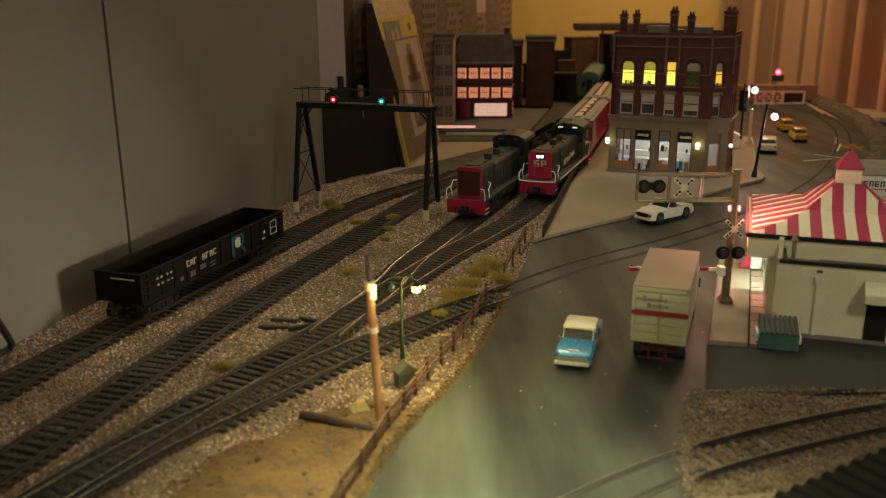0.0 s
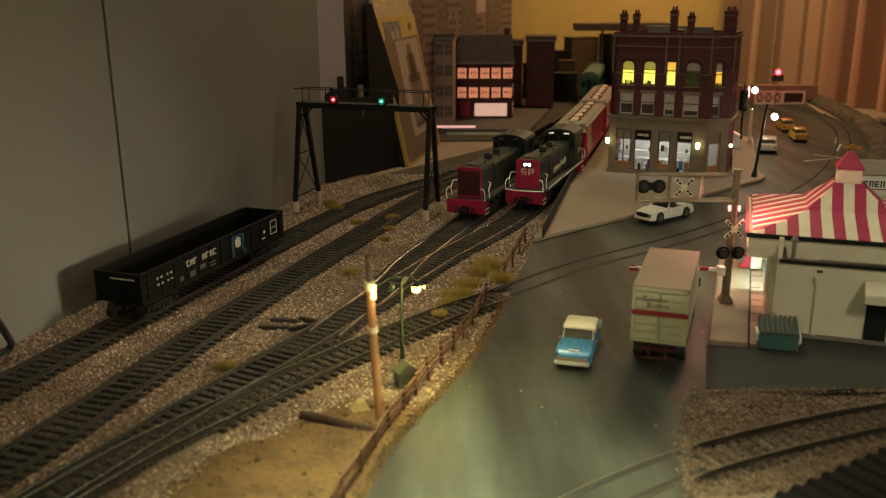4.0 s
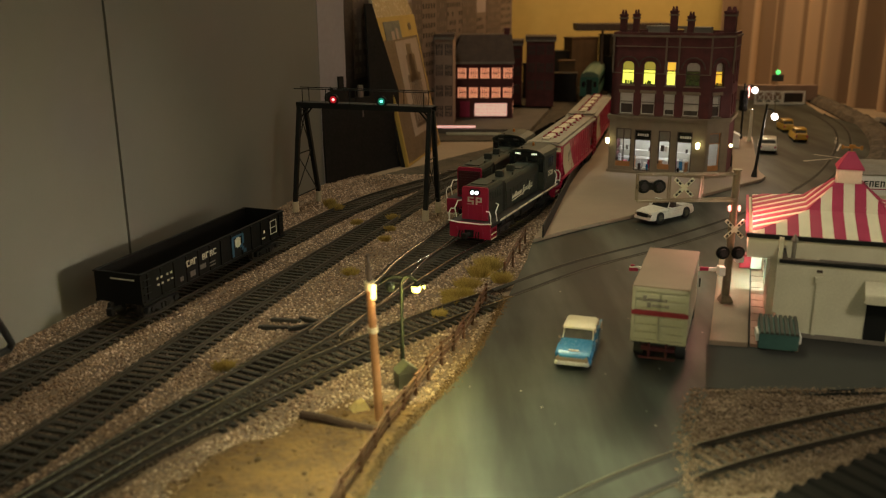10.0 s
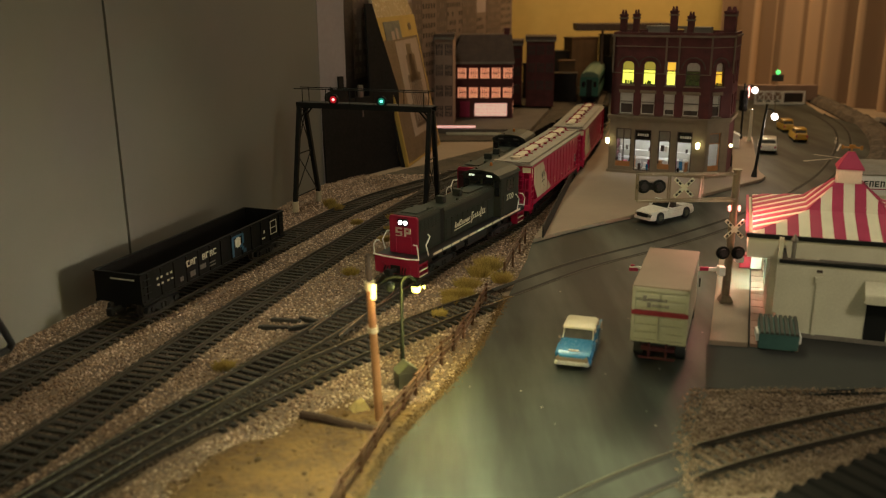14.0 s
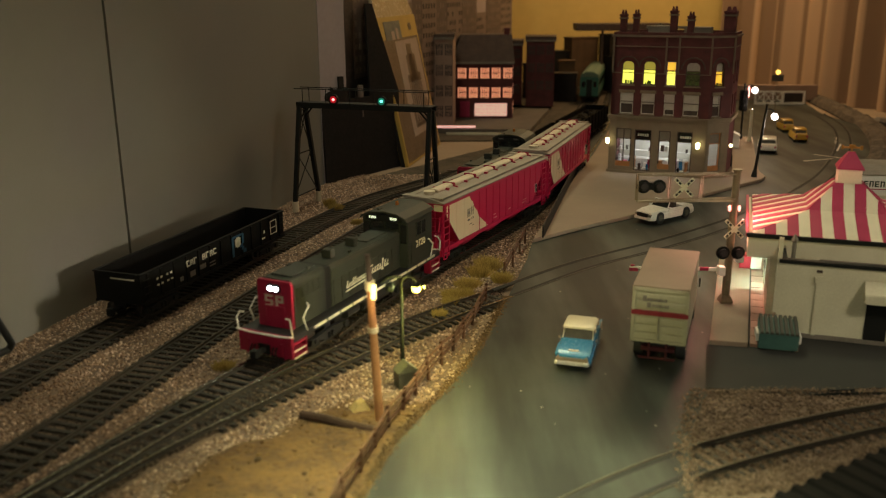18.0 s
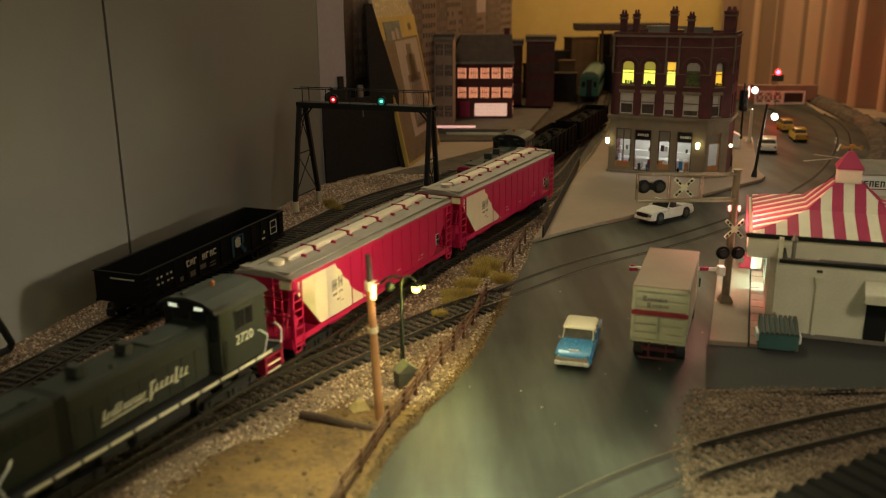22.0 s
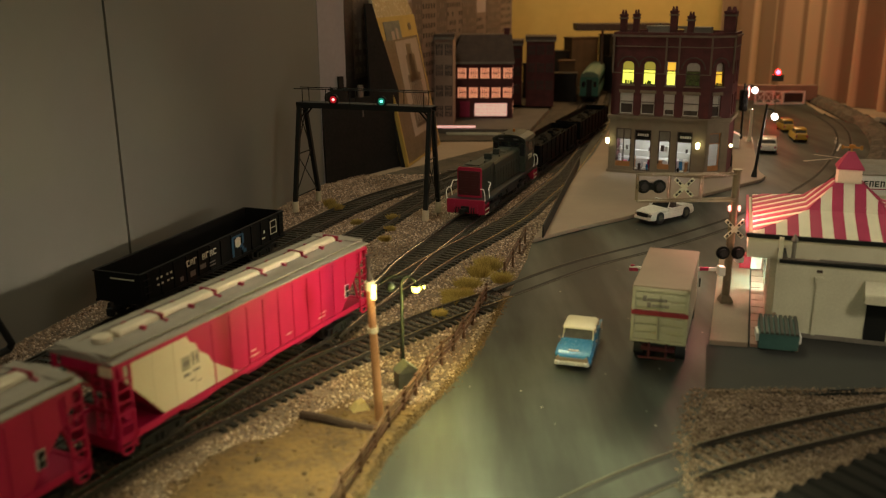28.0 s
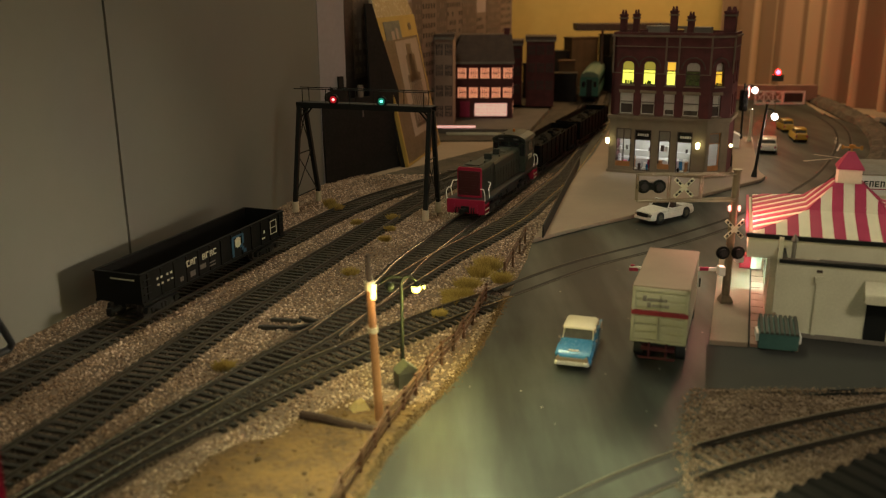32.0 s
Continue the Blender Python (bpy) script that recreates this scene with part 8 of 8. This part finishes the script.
def kit_box():
    """A flat yellow kit package that leans back."""
    t = thing("kit_package", pose(-0.0361, 0.9350, -0.0055, -11.6, 0, 76.9), "yellow kit package in clear wrap leaning against the poster", "package")
    W, H = 150.0, 159.0
    part("card", Shape().box(0, W, 0, 9, 0, H), BOX_YELLOW, t, "yellow printed card", bevel=0.5)
    part("picture", Shape().box(4, W - 6, -0.3, 0, 3, H - 24), BOX_BROWN, t, "brown printed picture")
    part("pale_picture", Shape().box(46, W - 12, -0.5, -0.2, 26, H - 27), BOX_PALE, t, "pale printed building picture")
    tw = Shape()
    for a, b, c in ((84, 104, H - 32), (76, 112, H - 44), (68, 122, H - 66), (62, 130, 62)):
        tw.box(a, b, -0.7, -0.4, 34, c)
    part("printed_tower", tw, BOX_BROWN, t)
    rows = Shape()
    for i in range(7):
        rows.box(70 + i * 8, 72.5 + i * 8, -0.9, -0.65, 38, 84)
    part("window_print", rows, BOX_PALE, t)
    part("blue_picture", Shape().box(16, 78, -0.5, -0.2, H - 25, H - 5), BOX_BLUE, t)
    part("picture_window", Shape().box(38, 50, -0.7, -0.4, H - 25, H - 16).box(56, 66, -0.7, -0.4, H - 25, H - 13), BOX_PALE, t)
    part("maker_mark", Shape().box(112, 124, -0.5, -0.2, H - 17, H - 9), BOX_BROWN, t)
    part("side_print", Shape().box(-0.3, 0, 4.0, 8.6, 0.5, H - 2), CARD_BLACK, t)
    part("wrap_top", Shape().loft([[(0, 1, H), (W, 1, H), (W, 8, H), (0, 8, H)], [(6, 3, H + 22), (W - 18, 3, H + 30), (W - 18, 6, H + 30), (6, 6, H + 22)]]), PLASTIC_BAG, t, "clear wrap bunched at the top")


kit_box()


HOUSE_ROOF = mat("dark_brown_slates", (0.075, 0.05, 0.04), (0.05, 0.034, 0.028), 0.8, size=90, fine=900, bump=0.15)


def brick_house(m, W, D, H, roof_h, label, lit, rows, cols, body=None):
    body = body or BRICK_RED
    t = thing("brick_house", m, label, "building", "far town buildings")
    part("front_wall", Shape().box(0, W, 0, 3, 0, H), body, t)
    part("side_wall", Shape().box(W - 3, W, 3, D, 0, H).box(0, 3, 3, D, 0, H), body, t)
    part("back_wall", Shape().box(3, W - 3, D - 3, D, 0, H), body, t)
    if roof_h > 6:
        part("roof", Shape().loft([[(-2, -2, H), (W + 2, -2, H), (W + 2, D + 2, H), (-2, D + 2, H)], [(W * 0.10, D * 0.30, H + roof_h), (W * 0.98, D * 0.30, H + roof_h), (W * 0.98, D, H + roof_h), (W * 0.10, D, H + roof_h)]]), HOUSE_ROOF, t, "dark brown mansard roof")
    else:
        part("roof", Shape().box(-2, W + 2, -2, D, H, H + roof_h), DARK_TRIM, t, "dark cornice")
    part("eave", Shape().box(-2, W + 2, -2.6, 0, H - 3, H), ROOF_GREY, t)
    for j in range(rows):
        for i in range(cols):
            u = W * 0.06 + i * (W * 0.97 / cols)
            z = H - 23 - j * 27
            w = part("window", Shape().box(u, u + W * 0.97 / cols * 0.74, -0.6, 0.2, z, z + 14.5), (ROSE_LIT if lit else PRINT_DARK), t, "lit rose window" if lit else "")
            f = Shape()
            for q in (0.25, 0.5, 0.75):
                x = u + W * 0.97 / cols * 0.74 * q
                f.box(x - 0.5, x + 0.5, -1.1, -0.6, z, z + 14.5)
            f.box(u, u + W * 0.97 / cols * 0.74, -1.1, -0.6, z + 7, z + 8)
            part("glazing_grid", f, body, w)
    return t


h1 = brick_house(pose(0.0175, 1.2620, 0.0015, 0, 0, -3), 83, 70, 79, 36, "red brick house with two rows of rose-lit windows and dark roof", True, 2, 5)
part("shop_window", Shape().box(29, 75, -0.8, 0.1, 3, 21), glow("lit_shop_window", (1.0, 0.60, 0.46), 0.6), h1, "lit wide shop window")
q = Shape()
for i in range(11):
    q.box(31 + i * 4.0, 31.4 + i * 4.0, -1.1, -0.7, 3, 21)
for i in range(3):
    q.box(29, 75, -1.1, -0.7, 7.5 + i * 5, 7.9 + i * 5)
part("glazing_grid", q, SHADE_WHITE, h1)
part("front_door", Shape().box(8, 22, -0.8, 0, 2, 24), STRIPE_RED, h1)
for z, hh, lit_m in ((58, 15, ROSE_LIT_DIM), (33, 15, ROSE_LIT_DIM), (6, 17, ROSE_LIT)):
    part("side_window", Shape().box(82.8, 83.6, 8, 24, z, z + hh), lit_m, h1)
part("chimney", Shape().box(70, 78, 22, 30, 79, 124), BRICK_RED, h1)
brick_house(pose(0.132, 1.400, 0.0, 0, 0, -6), 44, 60, 103, 5, "dark red brick town house with a flat cornice", False, 3, 3)
brick_house(pose(0.095, 1.420, 0.0, 0, 0, -6), 32, 60, 96, 5, "dark brick town house between two taller houses", False, 3, 2)
brick_house(pose(-0.035, 1.190, 0.0, 0, 0, -4), 50, 60, 118, 4, "brown brick office block with rows of dark windows", False, 4, 4, mat("brown_brick", (0.30, 0.20, 0.155), (0.22, 0.145, 0.11), 0.8, size=90, fine=1200, bump=0.1))
# Dark sheet laid over the board to keep the far yard dim.
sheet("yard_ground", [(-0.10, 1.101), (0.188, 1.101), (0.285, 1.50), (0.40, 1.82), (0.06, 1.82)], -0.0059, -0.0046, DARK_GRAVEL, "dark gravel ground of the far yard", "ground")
sheet("pavement_far", [(-0.03, 1.165), (0.115, 1.150), (0.165, 1.36), (0.02, 1.40)], -0.0058, 0.0012, mat("dark_far_pavement", (0.11, 0.092, 0.075), (0.075, 0.062, 0.05), 0.85, size=40, fine=600, bump=0.08), "grey pavement before the far brick houses", "pavement")
solid("pavement_edge", Shape().box(0, 110, 0, 1.5, 0, 4.2), OLD_WHITE, pose(0.005, 1.149, -0.0058, 0, 0, -4), "pale edge of the far pavement", "kerb", kind="structure")
solid("rose_light_tube", Shape().cyl((0, 0, 2), (52, 0, 2), 1.5, 8), glow("rose_tube_glow", (1.0, 0.52, 0.46), 0.7), pose(-0.008, 1.166, 0.0014, 0, 0, -3), "glowing rose light tube on the pavement", "lamp", smooth=True)

# open wagon behind the idle locomotive
def open_wagon(m, L, label, body, load=True):
    t = thing("open_wagon", m, label, "freight car", "dark open wagons")
    a = L / 2
    part("body", Shape().box(-a, a, -15, -14, 9, 30).box(-a, a, 14, 15, 9, 30).box(-a, -a + 1, -14, 14, 9, 30).box(a - 1, a, -14, 14, 9, 30).box(-a + 1, a - 1, -14, 14, 9, 11), body, t)
    for i in range(9):
        x = -a + 8 + i * (L - 16) / 8
        for y0, y1 in ((-15.8, -15), (15, 15.8)):
            part("side_post", Shape().box(x - 0.9, x + 0.9, y0, y1, 9.5, 30), body, t)
    if load:
        rnd = random.Random(5)
        s = Shape()
        for _ in range(60):
            x, y = rnd.uniform(-a + 6, a - 6), rnd.uniform(-11, 11)
            s.ball((x, y, 20 + rnd.uniform(0, 4)), rnd.uniform(2.5, 4.5), 6)
        s.box(-a + 1.2, a - 1.2, -13.8, 13.8, 10.9, 24)
        part("scrap_load", s, DARK_BROWN, t, "dark scrap load")
    for e in (-1, 1):
        bogie(t, e * (a - 20), 10.4, BLACK, 5.0)
        coupler(t, e * (a - 1), e)
    return t


ls = LOCO_TRACK.near((0.0235, 0.703))[1]
DARK_BROWN = mat("dark_brown_wagon", (0.005, 0.0045, 0.004), None, 0.8, size=60, fine=900, bump=0.05, spec=0.06)
open_wagon(car_pose(LOCO_TRACK, ls + 0.250, 0.06), 160, "dark brown open wagon with a scrap load behind the idle locomotive", DARK_BROWN)
open_wagon(car_pose(LOCO_TRACK, ls + 0.425, 0.06), 160, "dark brown open wagon further along the siding", DARK_BROWN)
COACH_GREEN = mat("green_coach_paint", (0.030, 0.11, 0.075), (0.022, 0.085, 0.058), 0.5, size=60, fine=900, bump=0.03)
COACH_ROOF = mat("green_coach_roof", (0.10, 0.15, 0.10), None, 0.7, size=60, fine=900, bump=0.05)


def coach(m):
    t = thing("passenger_coach", m, "dark green passenger coach on the far track", "coach")
    part("body", Shape().box(-110, 110, -15, 15, 9, 40), COACH_GREEN, t, bevel=0.8)
    part("roof", Shape().prism([(-15.4, 40), (15.4, 40), (13, 45), (6, 48.5), (-6, 48.5), (-13, 45)], -111, 111, "x"), COACH_ROOF, t, bevel=0.4)
    for i in range(11):
        part("window", Shape().box(-100 + i * 19, -90 + i * 19, -15.3, 15.3, 24, 34), WINDOW_DARK, t)
    part("end_door", Shape().box(109.8, 110.8, -4.5, 4.5, 9, 36), BLACK, t)
    for y in (-1, 1):
        part("end_window", Shape().box(109.8, 110.6, *sorted((y * 6.5, y * 12)), 24, 33), WINDOW_DARK, t)
    for e in (-1, 1):
        bogie(t, e * 80, 12, BLACK, 5.0)


FAR_TRACK = Line([(0.205, 1.30), (0.240, 1.45), (0.270, 1.58), (0.318, 1.79)])
track(FAR_TRACK, "track_9", "dark far track under the green coach", tie_parts=False, worn=False)
coach(car_pose(FAR_TRACK, FAR_TRACK.near((0.240, 1.452))[1] + 0.112, 0.08))

# grey canopy and crates at the back
can = thing("station_canopy", pose(0.242, 1.62, -0.006, 0, 0, -2), "grey flat station canopy on posts at the back", "canopy")
part("roof", Shape().box(0, 170, 0, 60, 112, 124), DARK_TRIM, can, bevel=0.6)
for u in (48, 100, 150):
    part("post", Shape().box(u - 2, u + 2, 10, 14, 0, 112), DARK_TRIM, can)
CRATE = mat("dark_crate", (0.014, 0.010, 0.007), (0.009, 0.007, 0.005), 0.8, size=60, fine=500, bump=0.1)
CRATE_TAN = mat("brown_crate", (0.09, 0.05, 0.022), (0.055, 0.032, 0.015), 0.8, size=60, fine=500, bump=0.1)
# The tall rear ones are added, dark stand-ins for the shade under the canopy.
crates = ((0.166, 1.50, 60, 30, 46, CRATE), (0.208, 1.585, 28, 26, 60, CRATE_TAN), (0.305, 1.585, 28, 26, 74, CRATE), (0.203, 1.525, 26, 22, 40, CRATE), (0.146, 1.54, 30, 22, 58, CRATE), (0.192, 1.640, 46, 30, 72, CRATE), (0.250, 1.725, 60, 30, 92, CRATE_TAN), (0.312, 1.640, 40, 24, 62, CRATE), (0.322, 1.720, 50, 30, 98, CRATE))
for i, (x, y, a, b, c, m_) in enumerate(crates):
    solid("stacked_crate", Shape().box(0, a, 0, b, 0, c).box(-1, a + 1, -1, b + 1, c, c + 3), m_, pose(x, y, -0.006, 0, 0, 6 * i - 12), "dark crate block for far yard clutter and the canopy's shade", "crate", "far crates", bevel=0.5)

# white barrier at the far end of the road
bar = thing("white_barrier", pose(0.498, 1.409, -0.0004, 0, 0, -3), "white frame barrier with a dark panel at the road's end", "barrier")
part("frame", Shape().box(0, 79, 0, 2, 0, 3).box(0, 79, 0, 2, 18.5, 21).box(0, 2.4, 0, 2, 3, 18.5).box(14, 15.6, 0, 2, 3, 18.5).box(28, 29.6, 0, 2, 3, 18.5).box(42, 46, 0, 2, 3, 18.5).box(76, 79, 0, 2, 3, 18.5), WHITE, bar, bevel=0.3)
br = Shape()
for u in (2.4, 15.6, 29.6):
    br.cyl((u, 1, 3), (u + 12.4, 1, 18.5), 0.6, 6).cyl((u, 1, 18.5), (u + 12.4, 1, 3), 0.6, 6)
part("lattice", br, WHITE, bar)
part("panel", Shape().box(47, 75, 0.6, 1.6, 4, 17.5), PRINT_DARK, bar)
solid("rose_wall", Shape().box(0, 150, 0, 14, 0, 24), mat("rose_plaster", (0.30, 0.20, 0.15), (0.24, 0.155, 0.115), 0.85, size=30, fine=300, bump=0.05), pose(0.470, 1.470, -0.0004, 0, 0, -3), "rose plastered low wall at the road's end", "wall", bevel=0.5)


def rock_bank():
    """A broken rock ridge that follows the street track."""
    line = Line([(0.640, 1.56), (0.618, 1.42), (0.583, 1.22), (0.540, 1.08), (0.490, 0.965), (0.452, 0.90)])
    n, m = 60, 10
    vs = []
    for i in range(n + 1):
        c, w = line.at(line.length * i / n) * 1000, line.way(line.length * i / n)
        nx, ny = w[1], -w[0]
        for j in range(m + 1):
            o = -16 + 40 * j / m
            h = 9 * max(0.0, 1 - abs(j - 4) / 5.0) ** 0.7 * (0.75 + 0.5 * soft(c[0] * MM + j * 0.004, c[1] * MM, 55)) + 3 * soft(c[0] * MM + j * 0.006, c[1] * MM, 160)
            vs.append((c[0] - nx * o, c[1] - ny * o, h if 0 < j < m else -3))
    k = m + 1
    fs = [(i * k + j, i * k + j + 1, (i + 1) * k + j + 1, (i + 1) * k + j) for i in range(n) for j in range(m)]
    b0 = len(vs)
    vs += [(x, y, -4) for x, y, z in vs]
    fs += [tuple(b0 + q for q in f[::-1]) for f in fs]
    edge = [j for j in range(k)] + [i * k + m for i in range(1, n + 1)] + [n * k + j for j in range(m - 1, -1, -1)] + [i * k for i in range(n - 1, 0, -1)]
    fs += [(b, a, b0 + a, b0 + b) for a, b in zip(edge, edge[1:] + edge[:1])]
    solid("rock_bank", Shape().add(vs, fs), mat("grey_rock", (0.125, 0.095, 0.070), (0.035, 0.027, 0.021), 0.9, size=45, fine=300, bump=0.5, depth=0.003), pose(0, 0, -0.0004), "grey brown rock ridge before the curtain", "bank", kind="structure")


rock_bank()
for i, (x, y, r) in enumerate(((0.600, 1.20, 12), (0.560, 1.075, 13), (0.520, 0.985, 12), (0.478, 0.900, 9))):
    solid("boulder", Shape().ball((0, 0, r * 0.35), r, 8, 0.6), OLD_WHITE if i == 1 else ROOF_GREY, pose(x, y, -0.003, 8 * i, 12, 40 * i), "pale rough boulder at the road's edge", "boulder", "boulders")
for i, (x, y, l, a) in enumerate(((0.405, 0.935, 40, 20), (0.425, 0.955, 36, -50), (0.460, 1.01, 50, 62), (0.478, 1.06, 46, 66))):
    solid("road_mark", Shape().box(-l / 2, l / 2, -1.0, 1.0, 0, 0.15), SHADE_WHITE, pose(x, y, -0.0004, 0, 0, a), "worn white road marking", "road marking", "road markings", "structure")

# searchlight signal on the far side: a turning disc carries three coloured lenses behind one opening
sig = thing("searchlight_signal", pose(0.5010, 1.3280, -0.0004, 0, 0, -20), "black round searchlight signal on a mast", "signal")
SZ = 57.6
part("mast", Shape().cyl((0, 6, 0), (0, 6, 60), 0.6, 10), SIGNAL_METAL, sig)
part("bracket", Shape().box(-1, 1, 2.6, 6, SZ - 1, SZ + 1), BLACK, sig)
for y0, y1 in ((-4.4, -3.9), (4.6, 5.1)):
    part("shield_plate", Shape().box(-8.2, 8.2, y0, y1, SZ - 12.4, SZ - 3.8), LID, sig, "grey green shield plate")
part("shield_floor", Shape().box(-8.2, 8.2, -3.9, 4.6, SZ - 12.6, SZ - 12.4), BLACK, sig)
part("shield_lid", Shape().box(-8.2, 8.2, -3.9, 4.6, SZ - 3.95, SZ - 3.7), BLACK, sig)
for x in (-8.2, 7.7):
    part("shield_side", Shape().box(x, x + 0.5, -3.9, 4.6, SZ - 12.4, SZ - 3.95), BLACK, sig)
disc = part("lens_disc", Shape().cyl((0, 0.4, 0), (0, 0.8, 0), 1.6, 20), BLACK, sig, "black turning lens disc")
for k, (m_, nm) in enumerate(((RED_GLOW, "red"), (GREEN_GLOW, "green"), (YELLOW_GLOW, "yellow"))):
    a = radians(90 - 120 * k)
    part("lens", Shape().ball((5.0 * math.cos(a), 0.6, 5.0 * math.sin(a)), 3.4, 14), m_, disc, nm + " signal lens", smooth=True)
# white sign building beside the cupola
sb = thing("depot_building", pose(0.318, 0.660, -0.0004, 0, 0, -14), "pale plastered depot building with a sign board and grey roof", "building")
part("wall", Shape().box(0, 110, 0, 52, 0, 41), STRIPE_CREAM, sb, bevel=0.3)
part("roof", Shape().loft([[(-1.5, -1.5, 41), (111.5, -1.5, 41), (111.5, 53.5, 41), (-1.5, 53.5, 41)], [(4, 14, 46), (106, 14, 46), (106, 40, 46), (4, 40, 46)]]), ROOF_GREY, sb, "grey low roof")
part("sign_board", Shape().box(1, 60, -1.4, -0.1, 25.5, 40.4), WHITE, sb, "white sign board")
q = Shape()
for i in range(7):
    x = 4.5 + i * 3.9
    q.box(x, x + 0.9, -1.8, -1.3, 32.0, 36.4).box(x, x + 2.9, -1.8, -1.3, 35.6, 36.4)
    if i % 2:
        q.box(x + 2.1, x + 2.9, -1.8, -1.3, 32.0, 36.4)
    else:
        q.box(x, x + 2.9, -1.8, -1.3, 33.8, 34.5).box(x, x + 2.9, -1.8, -1.3, 32.0, 32.7)
part("sign_lettering", q, mat("dark_green_lettering", (0.03, 0.045, 0.028), None, 0.6), sb, "dark green lettering bars")
part("sign_line", Shape().box(7, 32, -1.8, -1.3, 29.9, 30.5), STRIPE_RED, sb)

# flickering clutter in the idle siding
solid("flat_bar", Shape().box(0, 26, 0, 4, 0, 2), DARK_TRIM, pose(0.005, 0.905, -0.005, 0, 0, 5), "dark flat bar lying beside the far track", "bar")


def motions():
    rows_l, rows_a, rows_b = [], [], []
    for i, s in enumerate(HEAD):
        t = i * 0.5
        rows_l.append((t, car_pose(MAIN_TRACK, s + LOCO_MID, 0.0435)))
        rows_a.append((t, car_pose(MAIN_TRACK, s + CAR_A_MID, 0.068)))
        rows_b.append((t, car_pose(MAIN_TRACK, s + CAR_B_MID, 0.068)))
    times = [i * 0.1 for i in range(321)]
    run = [HEAD[0] - float(np.interp(t, [i * 0.5 for i in range(len(HEAD))], HEAD)) for t in times]
    for car in (train_loco, car_a, car_b):
        for w in car.children_recursive:
            if w.name.startswith("wheelset"):
                x, y, z = w.location
                walk(w, [(t, pose(x, y, z, 0, math.degrees(s / z), 0)) for t, s in zip(times, run)])
    walk(train_loco, rows_l)
    walk(car_a, rows_a)
    walk(car_b, rows_b)
    turn = lambda d: pose(0, 0, (SZ - 5.0) * MM, 0, -d, 0)
    rows = [(0, turn(0)), (8.3, turn(0)), (8.3333, turn(60)), (8.3667, turn(120)), (17.5, turn(120)), (17.5333, turn(180)), (17.5667, turn(240)), (20.1, turn(240)), (20.1333, turn(300)), (20.1667, turn(360)), (32, turn(360))]
    walk(disc, rows)


motions()
